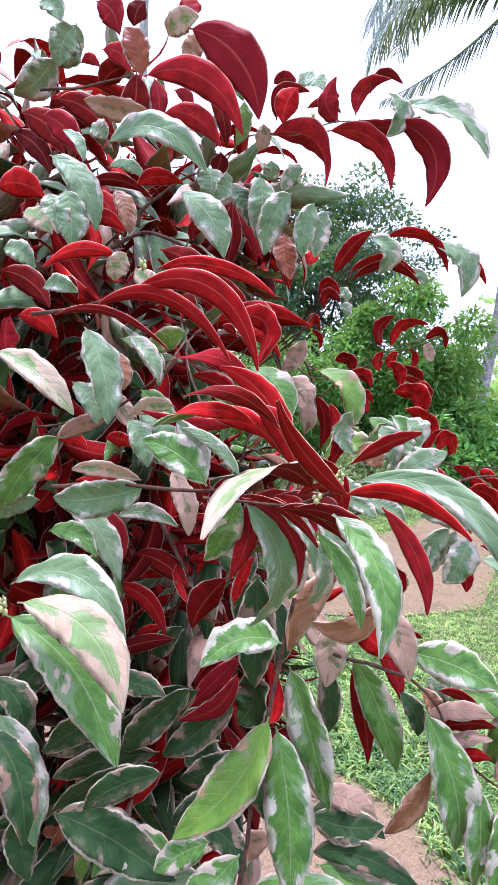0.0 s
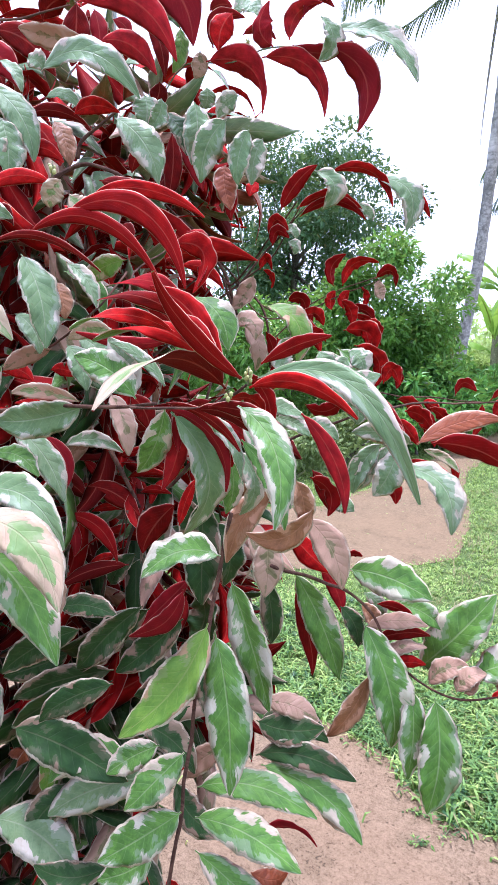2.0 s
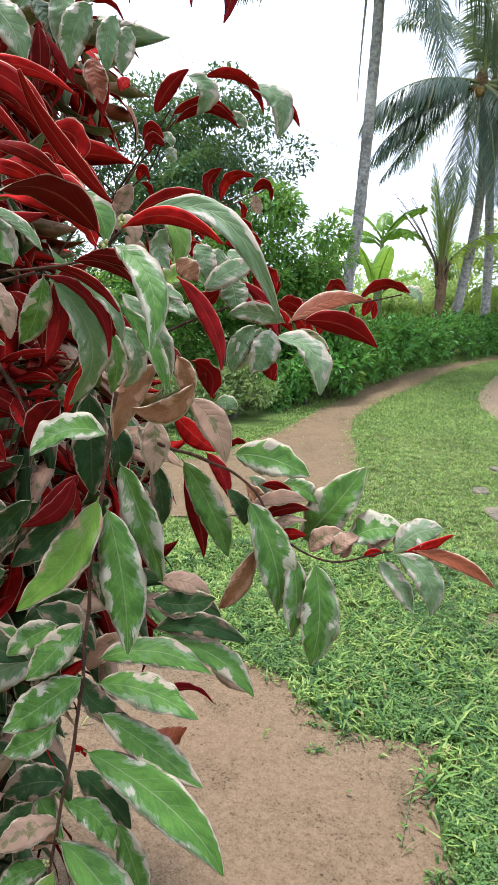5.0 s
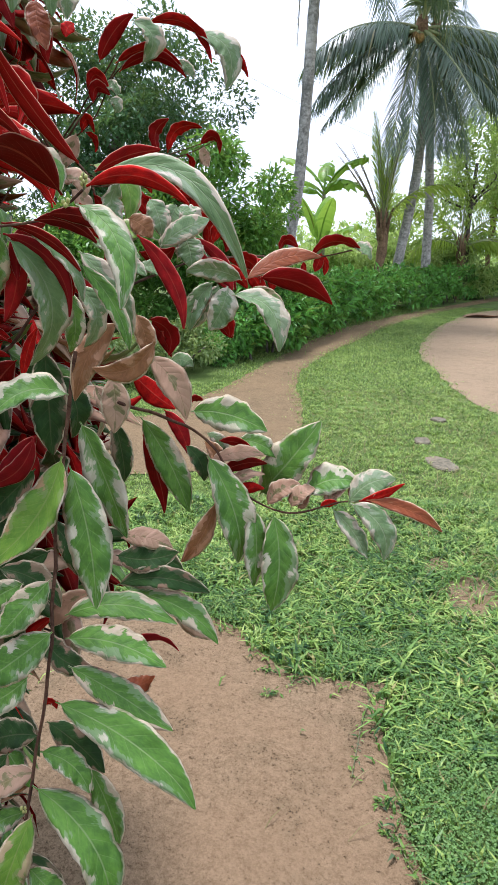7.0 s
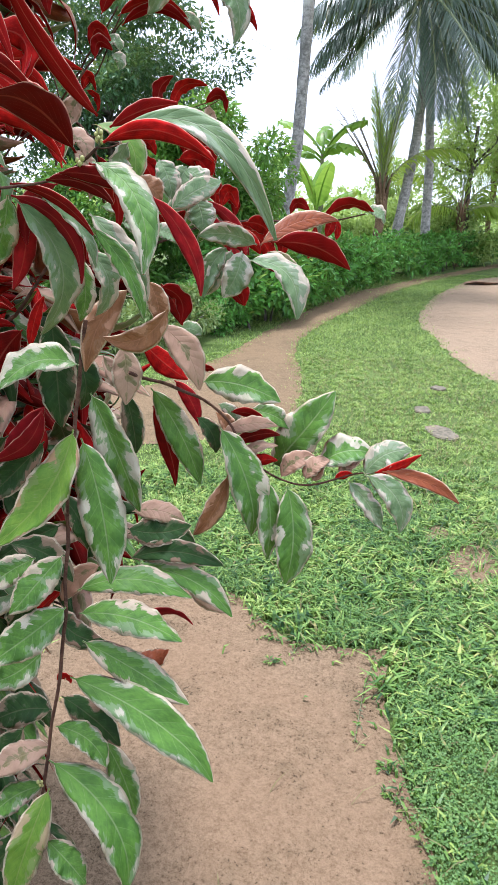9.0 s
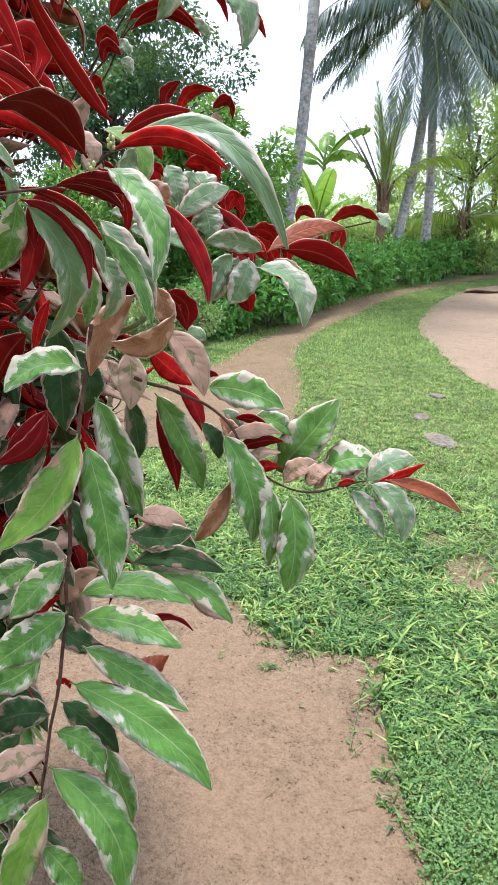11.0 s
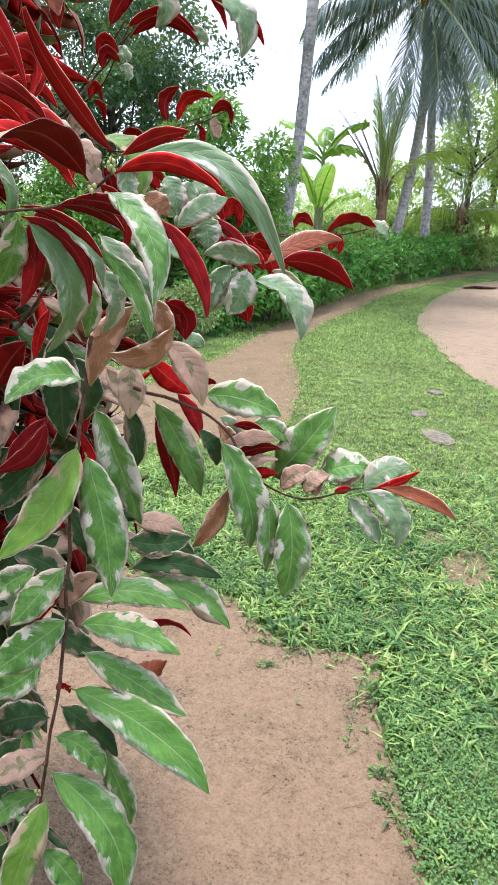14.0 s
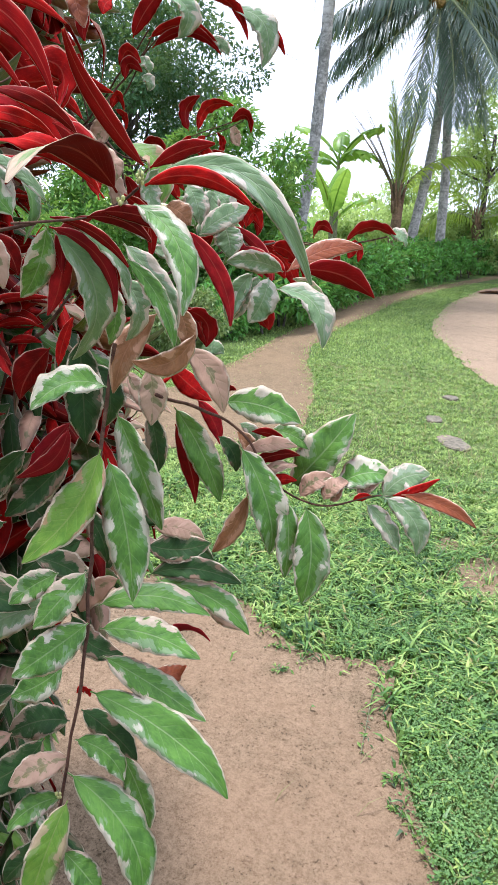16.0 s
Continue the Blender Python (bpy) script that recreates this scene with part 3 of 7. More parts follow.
lawn("dry_grass", grng, -0.4, 2.4, 0.8, 7.0, 260, 0.045, 0.005, 2.0, GRASS_DRY, "thin straw-coloured dry grass blades in the lawn", 0.02)


def creeping_cover():
    """Tiny round-leaved weeds in the nearest corner of the lawn, and runners creeping over the earth."""
    rng = np.random.default_rng(21)
    n = 230000
    x, y = rng.uniform(-0.3, 1.5, n), 0.45 + 2.55 * rng.random(n) ** 1.6
    keep = ~inside(NEAR_EARTH, x + rng.normal(0.008, 0.018, n), y + rng.normal(0.006, 0.018, n))
    for spot in BALD:
        keep &= ~inside(spot, x, y) | (rng.random(n) < 0.1)
    patch = np.array([noise.noise(Vector((a * 4, b * 4, 2.0))) for a, b in zip(x, y)])
    keep &= patch + rng.normal(0, 0.1, n) > np.minimum(0.9 * (y - 1.25) - 0.45, 0.1)
    keep &= rng.random(n) < np.minimum((1.5 - x) / 0.45, (y - 0.45) / 0.35)
    c = np.stack([x, y, rng.uniform(0.008, 0.045, n)], 1)[keep]
    out = rng.normal(0, 1, (len(c), 3)) * np.array([1, 1, 0.25])
    v, f = leaf_cloud(rng, c, out, 0.0075, 0.0068, -0.15, 0.3)
    tagged(new("ground_cover", bulk("ground_cover", v, f, CLOVER)), "dense tiny-leaved green creeping weed over the soil", "weeds", kind="stuff")


creeping_cover()


def runner(points, seed):
    """A creeping weed stem with pairs of small leaves along it."""
    rng = np.random.default_rng(seed)
    line = curve_through([(x, y, 0.014) for x, y in points], 6)
    ob = thing("creeping_weed", "green creeping weed runner with small leaves on bare earth", "weed", (*points[0], 0.0), "creeping weeds")
    off = Vector(ob.location)
    v, f = tube([p - off for p in line], 0.0016, 5)
    part("runner", mesh_of("runner", v, f, TWIG_GREEN), ob)
    c = np.repeat(np.array([p - off for p in line[::2]]), 4, 0) + rng.normal(0, 0.008, (len(line[::2]) * 4, 3)) * np.array([1, 1, 0.1])
    c[:, 2] = np.abs(c[:, 2])
    out = rng.normal(0, 1, c.shape) * np.array([1, 1, 0.3])
    v, f = leaf_cloud(rng, c, out, 0.020, 0.007, -0.15, 0.3)
    part("leaves", bulk("leaves", v, f, GRASS), ob, kind="stuff")


runner([(0.47, 1.14), (0.44, 1.20), (0.42, 1.27), (0.41, 1.34)], 1)
runner([(0.45, 1.93), (0.39, 1.78), (0.35, 1.64), (0.32, 1.53)], 2)
runner([(0.06, 2.02), (0.09, 2.03), (0.11, 2.02)], 3)
runner([(0.16, 1.93), (0.18, 1.97), (0.20, 2.03)], 4)
runner([(0.08, 1.89), (0.10, 1.90), (0.12, 1.90)], 5)
runner([(0.38, 1.43), (0.40, 1.45), (0.41, 1.44)], 6)
runner([(0.38, 1.36), (0.39, 1.35), (0.40, 1.33)], 7)

# ---- trees, palms, hedge ----
def blob_points(rng, centre, radii, n, shell=0.55):
    """Places within a rounded mass, most of them near its skin, and the ways outward."""
    d = rng.normal(0, 1, (n, 3))
    d /= np.linalg.norm(d, axis=1, keepdims=True)
    r = 1 - shell * rng.random((n, 1)) ** 1.6
    return np.array(centre) + d * r * np.array(radii), d


def leafy(name, parent, rng, clumps, per_clump, length, width, material, droop=0.3, label=""):
    places, ways = [], []
    for centre, radii in clumps:
        p, d = blob_points(rng, centre, radii, per_clump)
        places.append(p)
        ways.append(d)
    p, d = np.concatenate(places), np.concatenate(ways)
    ok = p[:, 2] > 0.02
    v, f = leaf_cloud(rng, p[ok], d[ok], length, width, droop)
    return part(name, bulk(name, v, f, material), parent, label, "stuff")


def crown_clumps(rng, centre, radii, count, size):
    """Clumps spread through a crown, with gaps between them."""
    out = []
    while len(out) < count:
        q = rng.uniform(-1, 1, 3)
        if np.linalg.norm(q) < 1 and np.linalg.norm(q) > 0.25:
            s = size * rng.uniform(0.6, 1.25)
            out.append((np.array(centre) + q * np.array(radii), (s, s, s * 0.75)))
    return out


def broad_tree(x, y, trunk_height, centre, radii, count, size, per_clump, leaf, material, seed, label):
    rng = np.random.default_rng(seed)
    ob = thing("tree", label, "tree", (x, y, 0), "broad-leaved trees")
    c = np.array(centre) - np.array((x, y, 0))
    clumps = crown_clumps(rng, c, radii, count, size)
    pieces = [tube(curve_through([(0, 0, -0.05), (0.05, 0, trunk_height * 0.5), (c[0] * 0.2, c[1] * 0.2, trunk_height), tuple(c)], 4),
                   [0.16 - 0.11 * k / 12 for k in range(13)], 9)]
    v, f = joined(pieces)
    part("trunk", mesh_of("trunk", v, f, TREE_BARK), ob)
    for k in range(0, len(clumps), 4):
        e = Vector(clumps[k][0])
        s = Vector((c[0] * 0.2, c[1] * 0.2, trunk_height)).lerp(Vector(c), rng.uniform(0.0, 0.8))
        m = s.lerp(e, 0.5) + Vector(rng.normal(0, 0.12, 3))
        v, f = tube(curve_through([s, m, e], 4), [0.045 - 0.035 * j / 8 for j in range(9)], 6)
        part("limb", mesh_of("limb", v, f, TREE_BARK), ob)
    leafy("crown", ob, rng, clumps, per_clump, leaf[0], leaf[1], material)
    return ob


broad_tree(-2.4, 12.0, 1.7, (-2.35, 11.8, 3.35), (1.95, 1.5, 1.75), 74, 0.40, 330, (0.095, 0.047), TREE_LEAF, 3,
           "large dark-leaved tree with an open airy crown")
broad_tree(-6.0, 12.5, 1.6, (-6.0, 12.3, 2.6), (2.3, 1.6, 1.9), 44, 0.6, 260, (0.12, 0.055), TREE_LEAF, 4,
           "dark green tree standing behind the shrub")


def bush(centre, radii, count, size, per_clump, leaf, material, seed, label, group="bushes by the path", name="bush"):
    rng = np.random.default_rng(seed)
    base = (centre[0], centre[1], 0)
    ob = thing(name, label, "bush", base, group)
    c = np.array(centre) - np.array(base)
    clumps = crown_clumps(rng, c, radii, count, size)
    for k in range(5):
        e = Vector(clumps[k * 3][0])
        v, f = tube(curve_through([(rng.uniform(-0.1, 0.1), rng.uniform(-0.1, 0.1), -0.03), e * 0.5, e], 4), [0.025 - 0.018 * j / 8 for j in range(9)], 6)
        part("stem", mesh_of("stem", v, f, TREE_BARK), ob)
    leafy("foliage", ob, rng, clumps, per_clump, leaf[0], leaf[1], material)
    return ob


bush((-0.55, 10.0, 1.35), (1.05, 0.9, 1.55), 62, 0.34, 400, (0.10, 0.045), BUSH_LEAF, 5, "bright green bush with glossy pointed leaves")
bush((0.10, 11.6, 1.3), (0.45, 0.5, 1.35), 20, 0.28, 200, (0.10, 0.045), BUSH_LEAF, 15, "slender light green bush rising above the hedge")
bush((-2.2, 9.6, 0.95), (1.1, 0.9, 1.15), 34, 0.4, 330, (0.10, 0.045), BUSH_LEAF, 6, "green bush with glossy leaves under the tree")
bush((-4.2, 9.2, 0.95), (1.3, 0.9, 1.1), 30, 0.45, 260, (0.11, 0.05), BUSH_LEAF, 7, "green bush behind the red-leaved shrub")
bush((-6.8, 9.0, 1.0), (1.5, 1.0, 1.2), 30, 0.5, 220, (0.12, 0.055), BUSH_LEAF, 8, "green bush behind the red-leaved shrub")
bush((-0.95, 7.7, 0.3), (0.55, 0.4, 0.32), 18, 0.2, 240, (0.07, 0.03), WEED_LEAF, 9, "pale green leafy weeds at the path's edge")
bush((-0.55, 8.6, 0.4), (0.5, 0.5, 0.4), 18, 0.22, 260, (0.07, 0.03), HEDGE_LEAF, 10, "low dark green plants at the hedge foot")
bush((-1.6, 6.9, 0.25), (0.7, 0.5, 0.28), 18, 0.22, 220, (0.07, 0.03), WEED_LEAF, 12, "pale green leafy weeds at the path's edge")


def hedge():
    """A clipped but shaggy hedge that follows the path's outer edge."""
    rng = np.random.default_rng(31)
    ob = thing("hedge", "dense dark green leafy hedge lining the footpath", "hedge", (0, 0, 0))
    line = curve_through([(-0.35, 8.8, 0), (0.05, 9.6, 0), (1.1, 12.5, 0), (2.8, 15.9, 0), (5.0, 19.3, 0), (7.6, 23.2, 0), (12, 29.5, 0)], 10)
    pts, ways = [], []
    for i in range(len(line) - 1):
        a, b = line[i], line[i + 1]
        along = (b - a)
        side = Vector((-along.y, along.x, 0)).normalized()
        near = 1.0 if a.y < 20 else 0.6
        for k in range(int(along.length * 44 * near)):
            q = a + along * rng.random()
            ang = rng.uniform(-0.1, math.pi)
            r = 1 - 0.35 * rng.random() ** 2
            lumpy = 1 + 0.55 * noise.noise(Vector((q.x * 2.3, q.y * 2.3, ang * 1.6)))
            hh = 0.98 + 0.16 * noise.noise(Vector((q.x * 0.9, q.y * 0.9, 3)))
            cx = math.copysign(abs(math.cos(ang)) ** 0.7, math.cos(ang)) * 0.5 * r * lumpy
            z = 0.24 + max(0.0, math.sin(ang)) ** 0.7 * (hh - 0.34) * r * lumpy
            s = rng.uniform(0.11, 0.2)
            p, d = blob_points(rng, q - side * cx + Vector((0, 0, z)), (s, s, s * 0.8), int(44 * near))
            pts.append(p)
            ways.append(d + np.array([0, 0, 0.25]))
    pts, ways = np.concatenate(pts), np.concatenate(ways)
    v, f = leaf_cloud(rng, np.array(pts), np.array(ways), 0.135, 0.062, 0.35, 0.8)
    part("foliage", bulk("foliage", v, f, HEDGE_LEAF), ob, kind="stuff")
    for k in range(46):
        q = line[int(rng.integers(2, len(line) - 12))] + Vector((rng.uniform(-0.35, 0.35), rng.uniform(-0.35, 0.35), 0))
        e = q + Vector((rng.normal(0, 0.12), rng.normal(0, 0.12), rng.uniform(0.5, 0.8)))
        v, f = tube(curve_through([q - Vector((0, 0, 0.03)), q.lerp(e, 0.5) + Vector((rng.normal(0, 0.04), 0, 0)), e], 4), [0.02 - 0.012 * j / 8 for j in range(9)], 6)
        part("stem", mesh_of("stem", v, f, TREE_BARK), ob)


hedge()


def frond_mesh(name, length, rise, sag, leaflet, gap, material, seed, fold=0.75, strip=0.015, ahead=0.6, stalk=0.035):
    """A feathered palm leaf along +x from its foot: a tapering midrib and hanging leaflets."""
    rng = np.random.default_rng(seed)
    n = 26
    rib = []
    for i in range(n + 1):
        s = i / n
        a = rise - sag * s ** 1.4
        prev = rib[-1] if rib else Vector((0, 0, 0))
        rib.append(prev + Vector((math.cos(a), 0.0, math.sin(a))) * (length / n) if i else Vector((0, 0, 0)))
    bar, skin = tube(rib, [stalk * (1 - i / n) + 0.004 for i in range(n + 1)], 5)
    verts, faces = [], []
    count = int(length * 0.9 / gap)
    for k in range(count):
        s = 0.1 + 0.9 * (k + rng.uniform(-0.2, 0.2)) / count
        s = min(max(s, 0.02), 0.995)
        i = min(int(s * n), n - 1)
        p = rib[i].lerp(rib[i + 1], s * n - i)
        way = (rib[i + 1] - rib[i]).normalized()
        up = Vector((-way.z, 0, way.x))
        size = leaflet * (math.sin(math.pi * min(1, 0.16 + 0.80 * s)) ** 0.6) * rng.uniform(0.85, 1.1)
        for hand in (-1, 1):
            if rng.random() < 0.04:
                continue
            out = (Vector((0, hand, 0)) * rng.uniform(0.75, 1.0) + way * ahead * rng.uniform(0.75, 1.25) + up * rng.uniform(-0.05, 0.3)).normalized()
            w = strip * rng.uniform(0.8, 1.2)
            across = way * w
            a = p + up * 0.01
            b = a + out * size * 0.40 + Vector((0, 0, -0.16 * size * fold))
            c = b + out * size * 0.28 + Vector((0, 0, -0.30 * size * fold))
            d = c + out * size * 0.20 + Vector((0, 0, -0.30 * size * fold))
            m = len(verts)
            verts += [tuple(a - across * 0.4), tuple(a + across * 0.4), tuple(b - across), tuple(b + across), tuple(c - across * 0.8), tuple(c + across * 0.8), tuple(d)]
            faces += [(m, m + 1, m + 3, m + 2), (m + 2, m + 3, m + 5, m + 4), (m + 4, m + 5, m + 6)]
    return mesh_of(name, verts, faces, material), mesh_of("midrib", bar, skin, FROND_RIB if material in (FROND, FROND_YOUNG) else material)


FRONDS = {
    "up": frond_mesh("frond", 3.4, 1.25, 1.5, 0.80, 0.034, FROND, 1, 0.75, 0.018),
    "mid": frond_mesh("frond", 3.8, 0.75, 1.9, 0.90, 0.034, FROND, 2, 0.75, 0.018),
    "low": frond_mesh("frond", 3.7, 0.35, 1.75, 0.95, 0.034, FROND, 3, 1.1, 0.018),
    "flat": frond_mesh("frond", 3.0, 0.16, 1.15, 0.90, 0.036, FROND, 6, 1.2, 0.019),
    "slope": frond_mesh("frond", 3.0, -0.30, 0.75, 0.75, 0.036, FROND, 7, 1.1, 0.018),
    "steep": frond_mesh("frond", 3.15, -0.62, 0.35, 0.62, 0.036, FROND, 8, 1.0, 0.018),
    "drop": frond_mesh("frond", 3.1, -0.95, 0.45, 0.62, 0.036, FROND, 9, 0.9, 0.019, 0.9),
    "long": frond_mesh("frond", 4.4, -0.5, 0.9, 0.85, 0.034, FROND, 16, 1.0, 0.018, 0.7),
    "plumb": frond_mesh("frond", 4.5, -0.85, 0.5, 0.75, 0.034, FROND, 17, 0.9, 0.018, 0.9),
    "lean": frond_mesh("frond", 3.2, -0.85, -0.5, 0.42, 0.05, FROND, 15, 1.2, 0.018, 0.8),
    "dead": frond_mesh("frond", 3.4, -1.47, 0.08, 0.26, 0.07, FROND_DEAD, 10, 0.5, 0.014, 1.4),
    "dry": frond_mesh("frond", 3.3, -1.05, 0.55, 0.45, 0.075, FROND_DRY, 5, 1.2),
}


def coconut_palm(line, radius, fronds, nuts, label, seed):
    """line: the trunk from the ground to the crown; fronds: kind and heading."""
    rng = np.random.default_rng(seed)
    foot = Vector(line[0])
    ob = thing("coconut_palm", label, "palm tree", foot, "coconut palms")
    pts = curve_through([Vector(p) - foot for p in line], 10)
    radii = [radius * (1.35 if i == 0 else 1.0) * (1 - 0.28 * i / len(pts)) * (1 + 0.05 * math.sin(i * 2.4)) for i in range(len(pts))]
    v, f = tube(pts, radii, 14)
    part("trunk", mesh_of("trunk", v, f, PALM_BARK), ob)
    top = pts[-1]
    bm = bmesh.new()
    bmesh.ops.create_icosphere(bm, subdivisions=2, radius=0.16)
    for w in bm.verts:
        w.co = w.co * (1 + 0.3 * noise.noise(w.co * 9)) + top + Vector((0, 0, 0.12))
        w.co.z += (w.co.z - top.z) * 0.5
    me = bpy.data.meshes.new("crown_shaft")
    bm.to_mesh(me)
    bm.free()
    me.materials.append(HUSK)
    part("crown_shaft", me, ob)
    for kind, heading, tilt in fronds:
        fr = part("frond", FRONDS[kind][0], ob, "dry brown hanging frond" if kind in ("dry", "dead") else "")
        part("midrib", FRONDS[kind][1], fr)
        fr.matrix_basis = Matrix.Translation(top + Vector((0, 0, 0.2 if kind in ("up", "mid") else 0.1))) @ pose(0, 0, 0, 0, 0, heading) @ pose(0, 0, 0, tilt, 0, 0) @ Matrix.Scale(rng.uniform(1.0, 1.15), 4)
    for k in range(nuts):
        bm = lump(rng, 0.11, 1.15)
        me = bpy.data.meshes.new("coconut")
        bm.to_mesh(me)
        bm.free()
        me.materials.append(COCONUT)
        a = rng.uniform(0, 6.28)
        part("coconut", me, ob).location = top + Vector((0.27 * math.cos(a), 0.27 * math.sin(a), -0.12 + rng.uniform(-0.16, 0.1)))
    return ob


def ring_of(rng, kinds):
    a = rng.uniform(0, 360)
    out = []
    for kind, count in kinds:
        for k in range(count):
            out.append((kind, a + 360 * k / count + rng.uniform(-14, 14), rng.uniform(-12, 12)))
        a += 25
    return out


prng = np.random.default_rng(8)
coconut_palm([(0.55, 14, -0.05), (0.64, 14, 1.5), (0.81, 14, 2.9), (0.93, 14, 5.2), (0.98, 14, 6.8), (0.92, 14, 8.75)], 0.125,
             ring_of(prng, [("up", 4), ("mid", 5)]) + [("low", 184, 0), ("low", 215, 0), ("mid", 150, 0), ("low", 20, 0), ("dead", 175, 0), ("lean", 181, 0), ("low", 345, 0), ("low", 5, 8), ("long", 12, 0), ("long", 335, 0), ("plumb", 300, 0), ("drop", 10, 0), ("dry", 255, 20), ("drop", 330, 0)], 5,
             "tall slender grey-trunked coconut palm with hanging dead fronds", 1)
coconut_palm([(3.58, 18.5, -0.05), (3.76, 18.5, 1.06), (4.07, 18.5, 3.3), (4.10, 18.5, 5.0), (3.92, 18.5, 6.55)], 0.14,
             ring_of(prng, [("up", 4), ("mid", 2)]) + [("flat", 181, 6), ("slope", 178, -8), ("steep", 183, 0), ("flat", 193, -6), ("slope", 190, 5), ("steep", 205, 8), ("drop", 236, 0), ("drop", 281, 0), ("drop", 300, 0),
                                                       ("steep", 335, 0), ("slope", 352, 0), ("flat", 4, 0), ("low", 60, 0), ("low", 120, 0), ("drop", 255, 0), ("drop", 325, 5), ("steep", 300, -6), ("steep", 350, 6), ("flat", 187, 0), ("slope", 184, 10)], 9, "leaning coconut palm with a broad drooping crown", 2)
coconut_palm([(4.83, 19.55, -0.05), (4.77, 19.55, 1.05), (4.72, 19.55, 2.66), (4.58, 19.55, 4.4), (4.5, 19.55, 6.75)], 0.14,
             ring_of(prng, [("up", 3), ("mid", 2)]) + [("drop", 275, 0), ("steep", 318, 0), ("steep", 342, 0), ("flat", 356, 0), ("slope", 344, 0), ("slope", 14, 0), ("low", 50, 0), ("drop", 300, 0), ("steep", 5, 0), ("flat", 20, 0)], 6,
             "upright coconut palm with drooping grey-green fronds", 3)


coconut_palm([(-10.8, 22, -0.05), (-10.85, 22, 4), (-10.9, 22, 9), (-10.95, 22, 17.5)], 0.2, ring_of(prng, [("up", 4), ("mid", 6), ("low", 6)]), 6,
             "tall coconut palm standing behind the shrub", 4)


YOUNG = {
    "up": frond_mesh("frond", 2.5, 1.50, 0.22, 0.62, 0.045, FROND_YOUNG, 11, 0.3, 0.017, 2.6),
    "mid": frond_mesh("frond", 2.4, 1.1, 1.5, 0.8, 0.045, FROND_YOUNG, 12, 0.8, 0.019, 1.1),
    "low": frond_mesh("frond", 2.3, 0.55, 1.7, 0.75, 0.045, FROND_YOUNG, 13, 1.1, 0.019, 0.8),
    "bare": frond_mesh("frond", 2.4, 1.12, 0.25, 0.18, 0.22, FROND_DRY, 14, 0.8, 0.012, 1.5, 0.020),
}


def young_palm(x, y, height, radius, fronds, label, seed):
    rng = np.random.default_rng(seed)
    ob = thing("young_palm", label, "palm tree", (x, y, 0), "young palms")
    pts = [Vector((0.03 * math.sin(k), 0, height * k / 10 - 0.04)) for k in range(11)]
    v, f = tube(pts, [radius * (1 + 0.12 * (k % 2)) * (0.85 + 0.35 * (k / 10) ** 2) for k in range(11)], 12)
    part("trunk", mesh_of("trunk", v, f, HUSK), ob, "brown fibrous stub of a trunk")
    for k in range(9):
        a = k * 2.4
        e = Vector((math.cos(a) * radius * 2.2, math.sin(a) * radius * 2.2, height + 0.45))
        v, f = tube([Vector((math.cos(a) * radius * 0.8, math.sin(a) * radius * 0.8, height - 0.35)), e * 0.6 + Vector((0, 0, height * 0.35)), e], [0.05, 0.035, 0.015], 5)
        part("leaf_stub", mesh_of("leaf_stub", v, f, HUSK), ob)
    for kind, heading, tilt in fronds:
        fr = part("frond", YOUNG[kind][0], ob, "bare dark leaf stalk" if kind == "bare" else "", "stuff" if kind == "bare" else "")
        part("midrib", YOUNG[kind][1], fr)
        fr.matrix_basis = Matrix.Translation((0, 0, height)) @ pose(0, 0, 0, 0, 0, heading) @ pose(0, 0, 0, tilt, 0, 0) @ Matrix.Scale(rng.uniform(0.85, 1.1), 4)
    return ob


young_palm(3.28, 18.4, 2.03, 0.12, [("up", 20, 0), ("up", 75, 0), ("up", 130, 0), ("up", 200, 0), ("up", 265, 0), ("up", 320, 0), ("up", 350, 8), ("up", 45, 6), ("up", 100, -6), ("up", 230, 6), ("up", 290, -6), ("mid", 350, 0),
                                    ("bare", 172, 0), ("bare", 183, 10), ("bare", 195, -12), ("bare", 212, 0), ("bare", 160, -20), ("bare", 178, 22)], "young palm with a brown fibrous stump and yellow-green fronds", 1)
young_palm(6.2, 21.2, 1.5, 0.10, [("up", 80, 0), ("mid", 12, 0), ("low", 355, 0), ("low", 335, 0), ("low", 15, 0), ("mid", 192, 0), ("low", 200, 0)],
           "young palm with arching yellow-green fronds in the thicket", 2)
young_palm(8.0, 24.0, 2.9, 0.09, ring_of(prng, [("up", 3), ("mid", 4), ("low", 5)]), "young palm with drooping pale green fronds", 3)


